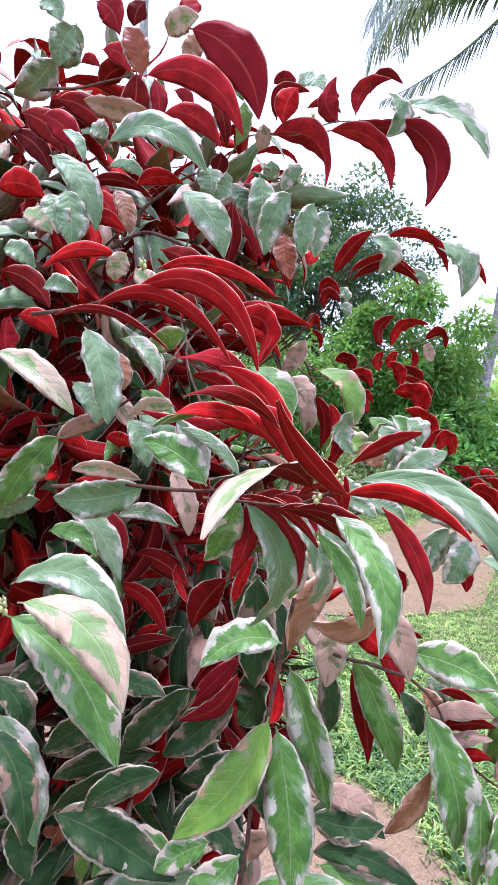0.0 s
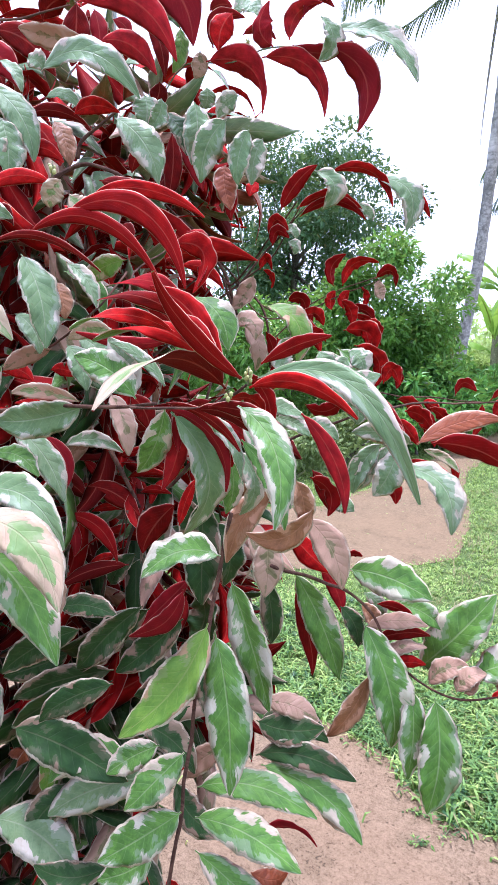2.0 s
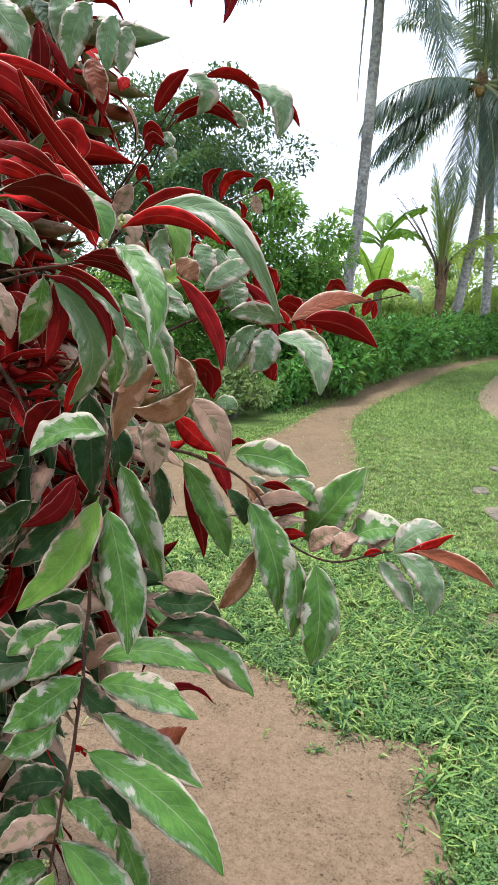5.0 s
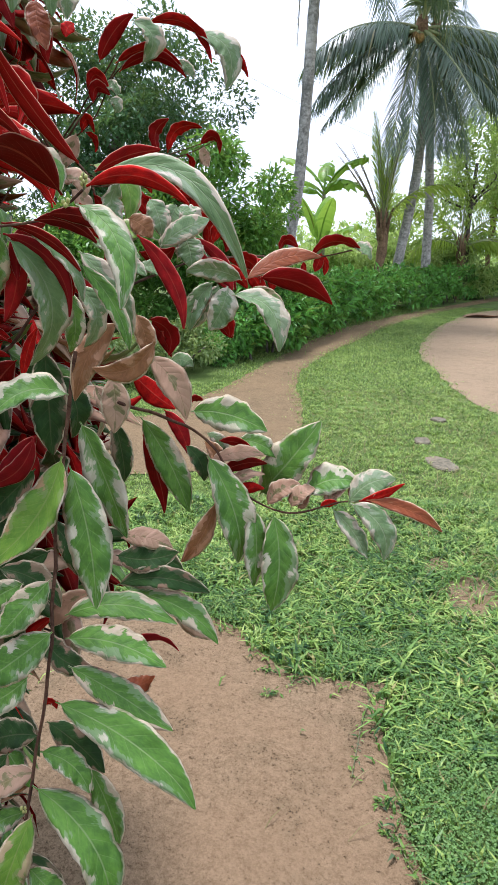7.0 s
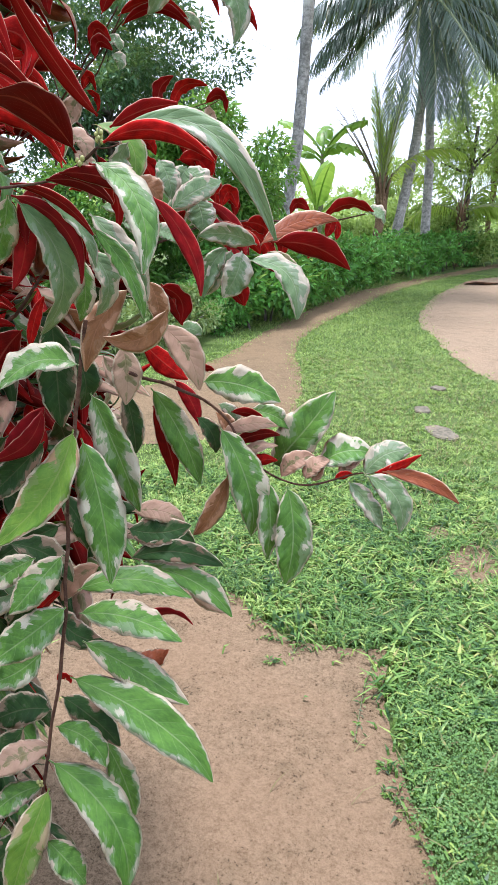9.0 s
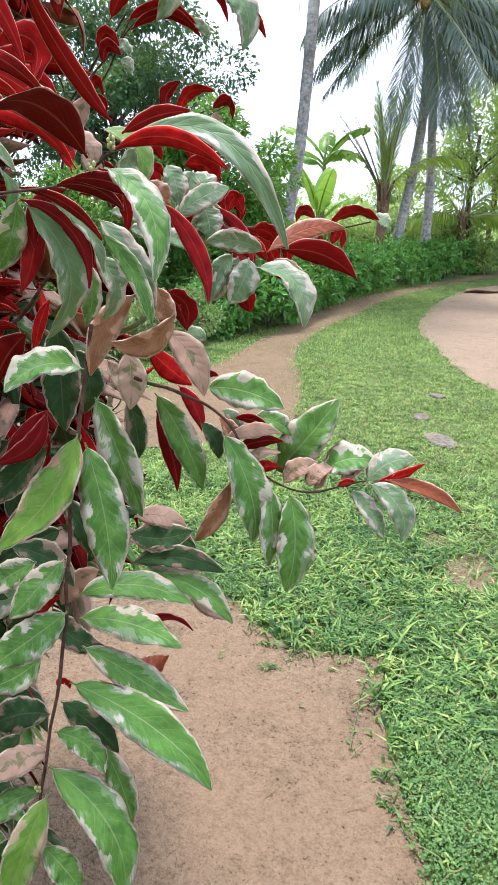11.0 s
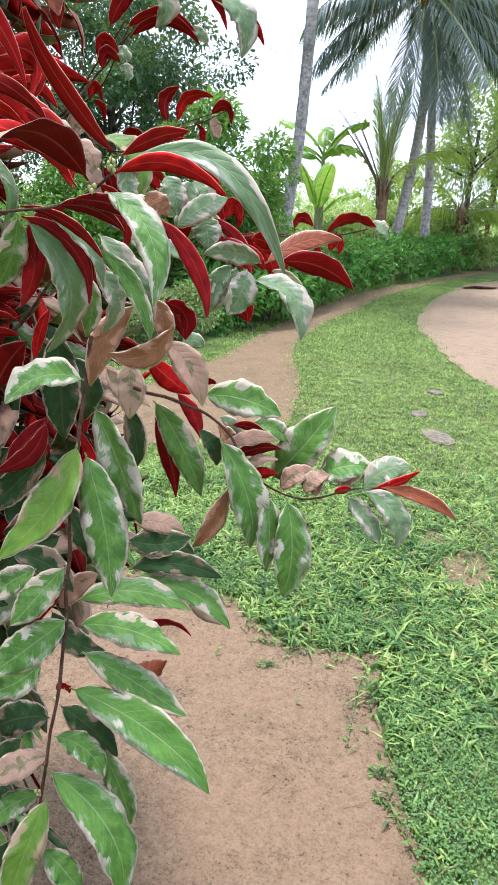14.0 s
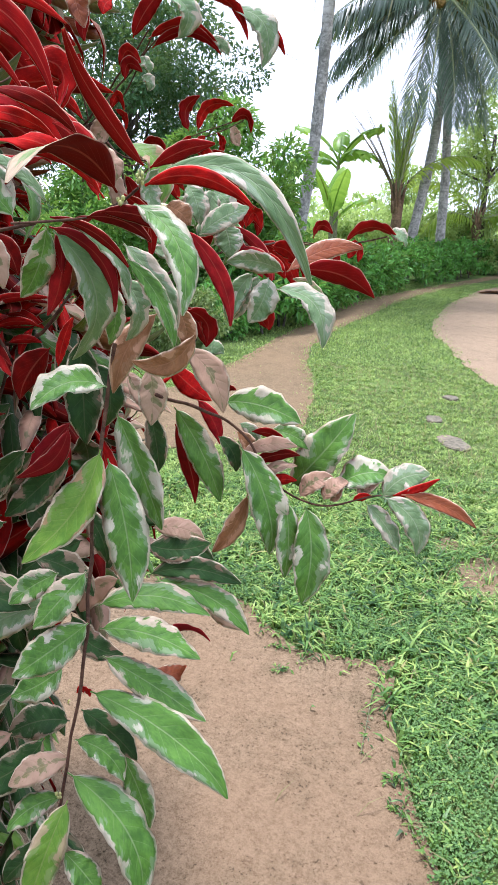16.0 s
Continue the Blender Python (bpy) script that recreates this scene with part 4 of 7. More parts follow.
def banana_leaf_mesh(length, width, rise, sag, torn, seed):
    """A broad blade with a channelled midrib; torn ones are split to the rib in places."""
    rng = np.random.default_rng(seed)
    n = 22
    rib, verts, faces = [Vector((0, 0, 0))], [], []
    for i in range(1, n + 1):
        a = rise - sag * (i / n) ** 1.5
        rib.append(rib[-1] + Vector((math.cos(a), 0, math.sin(a))) * length / n)
    for hand in (-1, 1):
        rows = []
        drop = 0.25
        for i in range(n + 1):
            s = i / n
            w = width / 2 * min(1, (max(0, s - 0.14) / 0.2)) ** 0.6 * math.sqrt(max(0.0, 1 - max(0, (s - 0.55) / 0.45) ** 2.2)) + 0.006
            way = (rib[min(i + 1, n)] - rib[max(i - 1, 0)]).normalized()
            up = Vector((-way.z, 0, way.x))
            if torn and rng.random() < torn:
                drop = rng.uniform(-0.1, 0.9)
            row = []
            for k in range(4):
                u = k / 3
                row.append(rib[i] + Vector((0, hand * w * u, 0)) + up * (0.25 * w * u * (1 - u * 1.2)) - Vector((0, 0, drop * w * u * u)))
            rows.append((row, drop))
        for i in range(n):
            m = len(verts)
            for k in range(4):
                verts.append(rows[i][0][k])
            for k in range(4):
                q = rows[i + 1][0][k]
                if rows[i + 1][1] != rows[i][1]:
                    q = q + Vector((0, 0, (rows[i + 1][1] - rows[i][1]) * width / 2 * (k / 3) ** 2))
                verts.append(q)
            for k in range(3):
                q = (m + k, m + k + 1, m + k + 5, m + k + 4)
                faces.append(q if hand > 0 else tuple(reversed(q)))
    tv, tf = tube(rib, [0.025 * (1 - i / n) + 0.004 for i in range(n + 1)], 6)
    v, f = joined([(verts, faces), ([p - Vector((0, 0, 0.012)) for p in tv], tf)])
    return mesh_of("blade", v, f, BANANA_LEAF)


BANANA = [banana_leaf_mesh(1.25, 0.46, 1.35, 0.5, 0.0, 1), banana_leaf_mesh(1.3, 0.36, 1.05, 1.1, 0.4, 2), banana_leaf_mesh(1.3, 0.36, 0.7, 1.7, 0.55, 3)]


def banana_plant(x, y, height, leaves, label, scale=1.0):
    ob = thing("banana_plant", label, "banana plant", (x, y, 0), "banana plants")
    v, f = tube(curve_through([(0, 0, -0.04), (0.02, 0, height * 0.5), (0, 0, height)], 5), [0.09 - 0.045 * k / 10 for k in range(11)], 10)
    part("stem", mesh_of("stem", v, f, TWIG_GREEN), ob)
    for which, heading, drop in leaves:
        b = part("leaf", BANANA[which], ob)
        b.matrix_basis = Matrix.Translation((0, 0, height - drop)) @ pose(0, 0, 0, 0, 0, heading) @ Matrix.Scale(scale, 4)


banana_plant(1.45, 16.6, 1.55, [(0, 60, 0), (0, 200, 0.05), (0, 300, 0.1), (1, -15, 0.25), (2, 170, 0.35)], "young banana plant with broad bright green leaves")
banana_plant(1.7, 18.4, 2.9, [(1, 170, 0), (2, 200, 0.1), (2, 20, 0.1), (1, 80, 0), (2, 140, 0.2), (1, -30, 0.05), (2, 300, 0.1)], "tall banana plant with wind-torn leaves", 1.15)
banana_plant(0.6, 18.8, 2.3, [(1, 150, 0), (2, 190, 0.1), (2, 30, 0.1), (1, 90, 0), (2, -20, 0.2)], "banana plant with torn drooping leaves behind the palm", 1.0)

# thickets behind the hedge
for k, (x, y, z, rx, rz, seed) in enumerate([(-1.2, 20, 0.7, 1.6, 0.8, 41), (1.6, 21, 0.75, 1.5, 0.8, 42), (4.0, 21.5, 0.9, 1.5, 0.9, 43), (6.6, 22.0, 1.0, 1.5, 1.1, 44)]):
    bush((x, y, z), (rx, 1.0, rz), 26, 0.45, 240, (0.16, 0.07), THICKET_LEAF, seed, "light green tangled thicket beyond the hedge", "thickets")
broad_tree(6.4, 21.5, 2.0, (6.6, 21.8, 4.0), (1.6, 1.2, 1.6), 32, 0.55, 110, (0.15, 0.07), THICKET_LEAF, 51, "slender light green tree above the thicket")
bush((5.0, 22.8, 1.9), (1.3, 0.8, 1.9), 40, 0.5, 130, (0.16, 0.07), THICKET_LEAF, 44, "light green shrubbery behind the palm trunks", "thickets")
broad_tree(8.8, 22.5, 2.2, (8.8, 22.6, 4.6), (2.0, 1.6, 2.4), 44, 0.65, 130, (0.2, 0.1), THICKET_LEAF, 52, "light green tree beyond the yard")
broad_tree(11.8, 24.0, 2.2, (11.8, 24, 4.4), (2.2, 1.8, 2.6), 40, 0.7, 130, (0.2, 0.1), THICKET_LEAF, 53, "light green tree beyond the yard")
bush((9.6, 21.0, 0.9), (1.6, 1.0, 1.0), 26, 0.45, 240, (0.14, 0.06), BUSH_LEAF, 45, "green bushes closing the far end of the yard", "thickets")


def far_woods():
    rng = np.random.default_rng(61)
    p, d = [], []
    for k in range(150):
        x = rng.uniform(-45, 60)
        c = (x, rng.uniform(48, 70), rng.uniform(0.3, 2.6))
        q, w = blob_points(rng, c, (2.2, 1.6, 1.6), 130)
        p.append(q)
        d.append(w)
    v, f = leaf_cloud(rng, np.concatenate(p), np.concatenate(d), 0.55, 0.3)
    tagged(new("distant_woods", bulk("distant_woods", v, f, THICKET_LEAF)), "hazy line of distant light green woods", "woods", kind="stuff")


far_woods()


def fallen_sheath():
    """A dry curled palm sheath lying in the yard."""
    verts, faces = [], []
    for i in range(9):
        s = i / 8
        w = 0.16 * math.sin(math.pi * (0.12 + 0.8 * s)) + 0.01
        for k in range(5):
            u = (k - 2) / 2
            verts.append((0.85 * (s - 0.5), u * w, 0.014 + 0.05 * u * u * w / 0.16 + 0.012 * math.sin(7 * s)))
    for i in range(8):
        for k in range(4):
            a = i * 5 + k
            faces.append((a, a + 1, a + 6, a + 5))
    n = len(verts)
    verts += [(x, y, z - 0.012) for x, y, z in verts]
    faces += [tuple(reversed([q + n for q in f])) for f in faces]
    ob = tagged(new("palm_sheath", mesh_of("palm_sheath", verts, faces, HUSK)), "dark dry curled palm sheath lying on bare earth", "palm sheath")
    ob.matrix_world = pose(5.15, 15.4, 0.01, 0, 0, 12)


fallen_sheath()


def cable():
    line = []
    a, b = Vector((-4.0, 15.5, 7.0)), Vector((7.5, 15.5, 2.5))
    for k in range(25):
        s = k / 24
        line.append(a.lerp(b, s) - Vector((0, 0, 0.75 * 4 * s * (1 - s))))
    v, f = tube(line, 0.003, 6)
    tagged(new("cable", mesh_of("cable", v, f, CABLE)), "thin grey overhead cable strung past the palms", "cable")


cable()

# ---- the variegated shrub ----
def leaf_mesh(length, width, droop, sway, fold=0.22, wave=0.1, ns=11, nu=4, seed=0.0, curl=0.0, slim=True):
    """A thin leaf along +x with its face to +z: closed sheet, green face above and red face below.
    slim: a lance-shaped blade, else an oblong one with a scalloped edge; droop: how far its middle stands over the straight line from foot to tip; sway: how far it swings aside."""
    rows, low = [], []
    verts, uvs = [], []
    half = nu // 2
    hook = 0.05 * math.sin(seed * 2.3)
    for i in range(ns + 1):
        s = i / ns
        end = max(0.0, (s - 0.72) / 0.28) ** 2
        c = Vector((s * length, (4 * s * (1 - s) * sway + hook * end * 0.5) * length, (4 * s * (1 - s) * droop - abs(hook) * end * 0.6) * length))
        g = Vector((1, 4 * (1 - 2 * s) * sway, 4 * (1 - 2 * s) * droop)).normalized()
        side = Vector((0, 0, 1)).cross(g).normalized()
        up = g.cross(side)
        blade = max(0.0, (s - 0.05) / 0.95)
        full, blunt = (0.66, 5) if slim else (0.56, 7)
        w = width / 2 * (math.sin(math.pi * blade ** 0.94) ** full * (1 - 0.62 * blade ** blunt) if 0 < blade < 1 else 0.0) + 0.0007
        turn = 0.5 * math.sin(seed * 3.1) * (s - 0.3) + curl * max(0.0, (s - 0.22) / 0.78) ** 1.2
        side, up = side * math.cos(turn) + up * math.sin(turn), up * math.cos(turn) - side * math.sin(turn)
        row, und = [], []
        for k in range(nu + 1):
            u = (k - half) / half
            lobe = 2.2 if u > 0 else 0.0
            wide = w * (1 + 0.022 * math.sin(11 * s + seed * 4 + lobe) + 0.02 * math.sin(31 * s + seed * 9 + lobe * 2) + (0.0 if slim else 0.028) * math.sin(52 * s + seed * 6 + lobe))
            lift = abs(u) * fold * w + wave * w * u * u * (0.8 * math.sin(12 * s + seed * 5 + lobe) + 0.55 * math.sin(27 * s + seed * 7 + lobe))
            p = c + side * u * wide + up * lift
            row.append(len(verts))
            verts.append(p + up * (0.0 if abs(u) == 1 else 0.0003))
            uvs.append(((u + 1) / 2, s))
        for k in range(nu + 1):
            if k in (0, nu):
                und.append(row[k])
            else:
                u = (k - half) / half
                und.append(len(verts))
                verts.append(verts[row[k]] - up * 0.0007)
                uvs.append(((u + 1) / 2, s))
        rows.append(row)
        low.append(und)
    faces = []
    for i in range(ns):
        for k in range(nu):
            faces.append((rows[i][k], rows[i + 1][k], rows[i + 1][k + 1], rows[i][k + 1]))
    cut = len(faces)
    for i in range(ns):
        for k in range(nu):
            faces.append((low[i][k], low[i][k + 1], low[i + 1][k + 1], low[i + 1][k]))
    # the face must look to +z
    a, b, c = verts[faces[cut // 2][0]], verts[faces[cut // 2][1]], verts[faces[cut // 2][2]]
    if (b - a).cross(c - b).z < 0:
        faces = [tuple(reversed(f)) for f in faces]
    return verts, faces, uvs, cut


def leaf_data(verts, faces, uvs, cut, top, under):
    me = mesh_of("leaf", verts, faces, [top, under])
    for i, p in enumerate(me.polygons):
        p.material_index = 0 if i < cut else 1
    layer = me.uv_layers.new(name="leaf")
    for loop in me.loops:
        layer.data[loop.index].uv = uvs[loop.vertex_index]
    return me


TOPS = {"v": LEAF_TOP, "g": LEAF_FROST, "b": LEAF_BLUSH, "d": LEAF_DARK, "o": LEAF_OLIVE, "p": LEAF_PALE, "a": LEAF_AMBER, "c": LEAF_CREAM, "n": LEAF_BROWN}
shrub = thing("shrub", "tall garden shrub with cream-edged green leaves, crimson beneath", "shrub", (-0.55, 1.0, 0))
SHRUB = Vector(shrub.location)
leaf_count = [0]


def leaf(x, y, z, heading, rise, roll, length, width, droop, sway, kind="v", under=None, curl=0.0):
    """One leaf of the shrub: its foot, the way it points (degrees), its roll about that way, its size and its bend; curl turns its tip over."""
    leaf_count[0] += 1
    seed = (leaf_count[0] * 0.618) % 1 * 6
    v, f, uv, cut = leaf_mesh(length, width, droop, sway, 0.12 + 0.16 * math.sin(seed * 1.7), 0.10 if under is not None else 0.18, 28, 6, seed, curl, under is not None)
    ob = part("leaf", leaf_data(v, f, uv, cut, TOPS[kind], under or LEAF_UNDER), shrub)
    ob.matrix_basis = Matrix.Translation(Vector((x, y, z)) - SHRUB) @ pose(0, 0, 0, 0, 0, heading) @ pose(0, 0, 0, 0, -rise, 0) @ pose(0, 0, 0, roll, 0, 0)
    return ob


def branch(points, thick, thin, green=False, label=""):
    line = curve_through([Vector(p) - SHRUB for p in points], 5)
    n = len(line) - 1
    radii = [(thick + (thin - thick) * i / n) * (1 + 0.18 * noise.noise(line[i] * 60)) for i in range(n + 1)]
    v, f = tube([p + noise.noise_vector(p * 25) * 0.003 for p in line], radii, 7)
    return part("branch", mesh_of("branch", v, f, TWIG_GREEN if green else TWIG), shrub, label)


# ---- the low side shoot that reaches over the grass ----
branch([(-0.092, 0.520, 1.330), (-0.058, 0.560, 1.308), (-0.039, 0.590, 1.290), (-0.019, 0.600, 1.268), (-0.001, 0.600, 1.239), (0.015, 0.600, 1.221), (0.035, 0.595, 1.210), (0.058, 0.590, 1.206), (0.088, 0.585, 1.213), (0.114, 0.580, 1.221)], 0.0016, 0.0008)
leaf(-0.041, 0.620, 1.299, -7, -13, 60, 0.078, 0.035, 0.12, 0.06)
leaf(0.029, 0.630, 1.209, -9, 54, 74, 0.102, 0.042, 0.08, -0.03)
leaf(0.074, 0.600, 1.222, 0, 14, 42, 0.054, 0.033, 0.15, 0.09)
leaf(0.116, 0.585, 1.218, 6, 29, 40, 0.051, 0.028, 0.15, 0.11, "p")
leaf(0.125, 0.580, 1.223, 0, 26, -86, 0.046, 0.010, -0.13, 0.03, "v", LEAF_UNDER)
leaf(0.131, 0.575, 1.226, -3, -21, 54, 0.080, 0.014, 0.07, 0.06, "a", LEAF_UNDER)
leaf(0.116, 0.575, 1.222, -23, -54, 49, 0.064, 0.025, 0.16, 0.16, "p")
leaf(0.101, 0.585, 1.211, -16, -52, 38, 0.059, 0.022, 0.10, 0.01, "p")
leaf(0.022, 0.580, 1.213, -86, -78, -8, 0.078, 0.024, 0.06, 0.04)
leaf(0.042, 0.580, 1.208, -92, -78, -6, 0.098, 0.035, 0.07, 0.07)
leaf(-0.023, 0.590, 1.263, -23, -70, 38, 0.112, 0.036, 0.10, 0.04)
leaf(-0.015, 0.590, 1.214, -162, -61, -94, 0.069, 0.020, 0.10, 0.02, "n")
leaf(0.037, 0.600, 1.209, 0, 35, 44, 0.039, 0.020, 0.15, 0.09, "b")
leaf(0.060, 0.590, 1.211, 12, 37, 33, 0.030, 0.019, 0.17, 0.10, "b")
leaf(0.067, 0.595, 1.208, 35, 69, 23, 0.025, 0.014, 0.06, -0.14, "b")
leaf(0.094, 0.590, 1.213, 14, 40, 37, 0.026, 0.013, 0.14, 0.09, "b")
leaf(0.088, 0.585, 1.214, 0, 16, -84, 0.018, 0.008, -0.04, -0.13, "v", LEAF_UNDER)
leaf(-0.013, 0.620, 1.269, 0, -14, -78, 0.035, 0.010, -0.03, -0.11, "v", LEAF_UNDER)
leaf(0.005, 0.630, 1.267, -13, -18, 45, 0.044, 0.019, 0.12, 0.07)
leaf(-0.021, 0.610, 1.250, 0, 11, 41, 0.054, 0.016, 0.11, 0.03, "b")
leaf(-0.013, 0.615, 1.236, 0, 15, -81, 0.050, 0.013, -0.03, -0.11, "v", LEAF_MAROON)
leaf(-0.006, 0.610, 1.226, 0, 17, 34, 0.041, 0.015, 0.12, 0.03, "b")
leaf(-0.000, 0.605, 1.218, 0, 11, -83, 0.034, 0.012, -0.03, -0.11, "v", LEAF_UNDER)
leaf(-0.028, 0.620, 1.268, 0, -61, 54, 0.030, 0.015, 0.10, 0.09, "n")
leaf(-0.026, 0.630, 1.274, 0, -50, 57, 0.030, 0.013, 0.13, 0.12, "p")
# ---- the shoot that points to the path: young red leaves round its tip ----
leaf(-0.065, 0.350, 1.489, -29, -27, 53, 0.103, 0.011, 0.16, 0.20, "g")
leaf(-0.066, 0.338, 1.485, -23, -9, -77, 0.060, 0.008, 0.01, -0.15, "v", LEAF_UNDER)
leaf(-0.071, 0.335, 1.476, -50, -46, 22, 0.066, 0.015, 0.12, 0.13)
leaf(-0.094, 0.360, 1.472, 0, -15, -80, 0.044, 0.008, -0.02, -0.10, "v", LEAF_MAROON)
leaf(-0.057, 0.430, 1.463, 0, -62, -88, 0.067, 0.011, -0.03, -0.10, "v", LEAF_ROSE)
leaf(-0.072, 0.500, 1.405, 0, -78, 66, 0.035, 0.016, 0.07, 0.08, "n", LEAF_MAROON)
leaf(-0.058, 0.500, 1.385, -167, -25, -99, 0.053, 0.019, 0.13, 0.18, "n", LEAF_MAROON)
leaf(-0.090, 0.520, 1.397, -147, -59, -78, 0.073, 0.022, 0.03, -0.12, "n", LEAF_MAROON)
leaf(-0.099, 0.530, 1.351, -78, -78, -8, 0.049, 0.024, 0.06, 0.03, "b", LEAF_MAROON)
leaf(-0.070, 0.540, 1.366, -17, -57, 52, 0.063, 0.026, 0.07, 0.11, "b", LEAF_MAROON)
leaf(-0.089, 0.570, 1.346, -14, -37, -111, 0.051, 0.019, -0.04, 0.04, "v", LEAF_UNDER)
leaf(-0.076, 0.600, 1.393, 0, -64, -93, 0.041, 0.014, -0.03, -0.08, "v", LEAF_MAROON)
leaf(-0.075, 0.727, 1.329, 0, -8, 58, 0.026, 0.018, 0.16, 0.15, "g")
leaf(-0.016, 0.560, 1.427, -152, -61, -76, 0.045, 0.017, 0.04, -0.11, "g")
leaf(-0.101, 0.450, 1.452, 0, -56, 53, 0.066, 0.018, 0.10, 0.02, "p")
leaf(-0.069, 0.370, 1.495, 44, 19, -72, 0.046, 0.009, -0.03, -0.08, "v", LEAF_UNDER)
leaf(-0.085, 0.360, 1.482, -100, 0, 23, 0.112, 0.023, 0.14, 0.06, "c", LEAF_MAROON)
leaf(-0.060, 0.300, 1.492, -109, 33, 59, 0.070, 0.006, -0.04, -0.04, "v", LEAF_UNDER)
leaf(-0.129, 0.400, 1.519, -37, -38, -102, 0.053, 0.015, -0.02, -0.10, "v", LEAF_UNDER)
leaf(0.023, 0.550, 1.432, 9, -19, -67, 0.067, 0.021, 0.00, -0.13, "v", LEAF_UNDER)
leaf(0.012, 0.550, 1.430, 25, 16, 50, 0.074, 0.017, 0.10, 0.06, "a", LEAF_UNDER)

leaf(0.009, 0.550, 1.430, 180, 8, -106, 0.047, 0.017, 0.04, -0.12, "p")
leaf(-0.003, 0.550, 1.425, -146, -63, -71, 0.040, 0.023, 0.12, 0.06, "p")
leaf(-0.023, 0.560, 1.422, -155, -70, -89, 0.036, 0.016, 0.10, 0.04, "p")
leaf(-0.012, 0.565, 1.425, -161, -61, -97, 0.033, 0.016, 0.11, 0.04, "p")
leaf(-0.063, 0.580, 1.456, 26, 27, 64, 0.052, 0.020, 0.09, 0.04, "p")
leaf(-0.078, 0.620, 1.497, -39, -64, 29, 0.037, 0.020, 0.10, 0.05, "p")
leaf(-0.054, 0.630, 1.492, -124, -66, -57, 0.031, 0.021, 0.06, -0.10, "p")
leaf(-0.045, 0.600, 1.466, -51, -65, 27, 0.031, 0.024, 0.09, 0.06, "g")
leaf(-0.094, 0.600, 1.479, 0, -38, 70, 0.026, 0.020, 0.11, 0.09, "n")
leaf(-0.110, 0.530, 1.457, 0, -16, 60, 0.039, 0.013, 0.11, 0.05, "p")
leaf(-0.097, 0.540, 1.445, 0, -25, 58, 0.030, 0.014, 0.12, 0.07, "p")
leaf(-0.079, 0.560, 1.440, 0, -21, 56, 0.032, 0.014, 0.12, 0.06, "p")

# ---- branches and the leaves that face the path ----
branch([(-0.121, 0.500, 1.375), (-0.128, 0.500, 1.336), (-0.136, 0.490, 1.271), (-0.141, 0.470, 1.182), (-0.144, 0.455, 1.124), (-0.155, 0.440, 1.047), (-0.163, 0.420, 0.990), (-0.169, 0.410, 0.953)], 0.0018, 0.00135)
leaf(-0.125, 0.480, 1.287, -48, -74, 26, 0.119, 0.034, 0.02, 0.04)
leaf(-0.129, 0.475, 1.296, -149, -50, -44, 0.107, 0.034, -0.02, 0.11, "o")
leaf(-0.128, 0.530, 1.310, -26, -65, 68, 0.109, 0.030, 0.01, 0.02)
leaf(-0.105, 0.560, 1.303, 0, -82, 77, 0.059, 0.019, 0.01, 0.03, "d")
leaf(-0.088, 0.600, 1.297, 0, -65, 77, 0.108, 0.028, 0.01, 0.05)
leaf(-0.090, 0.620, 1.274, -0, -75, -102, 0.086, 0.017, -0.01, -0.03, "v", LEAF_MAROON)
leaf(-0.171, 0.580, 1.364, -71, -84, 2, 0.099, 0.034, 0.00, 0.01, "d")
leaf(-0.128, 0.500, 1.340, -140, -9, -38, 0.063, 0.029, 0.13, -0.14)
leaf(-0.189, 0.600, 1.278, -154, -45, 106, 0.065, 0.018, -0.01, -0.01, "v", LEAF_ROSE)
leaf(-0.046, 0.610, 1.266, 0, -63, 54, 0.041, 0.017, 0.08, 0.11, "d")
leaf(-0.068, 0.620, 1.300, 0, -62, -90, 0.051, 0.015, 0.00, -0.08, "v", LEAF_ROSE)
leaf(-0.046, 0.640, 1.301, 0, 18, -52, 0.016, 0.008, 0.15, -0.19)
leaf(-0.109, 0.560, 1.170, 0, 5, 48, 0.061, 0.029, -0.07, -0.08, "d")
leaf(-0.105, 0.570, 1.183, 0, -12, 44, 0.051, 0.021, 0.09, 0.09, "b")
leaf(-0.106, 0.550, 1.143, -6, -1, 42, 0.089, 0.022, 0.10, 0.09, "d")
leaf(-0.099, 0.540, 1.142, -6, -26, 26, 0.103, 0.026, 0.12, 0.05)
leaf(-0.054, 0.550, 1.127, 0, -41, 56, 0.060, 0.021, -0.04, -0.05, "b")
leaf(-0.143, 0.500, 1.139, 0, -4, 36, 0.100, 0.027, 0.13, 0.09)
leaf(-0.136, 0.475, 1.132, -7, -13, 38, 0.090, 0.029, 0.09, 0.07)
leaf(-0.132, 0.465, 1.112, -9, -30, 48, 0.105, 0.026, 0.03, 0.02)
leaf(-0.140, 0.450, 1.087, -14, -30, 35, 0.146, 0.034, 0.08, 0.05)
leaf(-0.152, 0.460, 1.059, -11, -40, 43, 0.067, 0.024, 0.03, 0.04, "d")
leaf(-0.118, 0.460, 1.012, -21, -70, 43, 0.081, 0.023, 0.02, 0.04)
leaf(-0.149, 0.430, 1.054, -13, -36, 21, 0.053, 0.021, 0.17, 0.08)
leaf(-0.154, 0.420, 1.029, -24, -57, 15, 0.133, 0.038, 0.17, 0.08)
leaf(-0.152, 0.410, 1.010, -135, -64, -49, 0.098, 0.029, 0.05, -0.02, "o")
leaf(-0.095, 0.500, 1.072, 0, 12, 28, 0.031, 0.019, -0.19, -0.10, "a")
leaf(-0.158, 0.470, 1.068, 0, -13, -69, 0.012, 0.010, 0.14, -0.35)
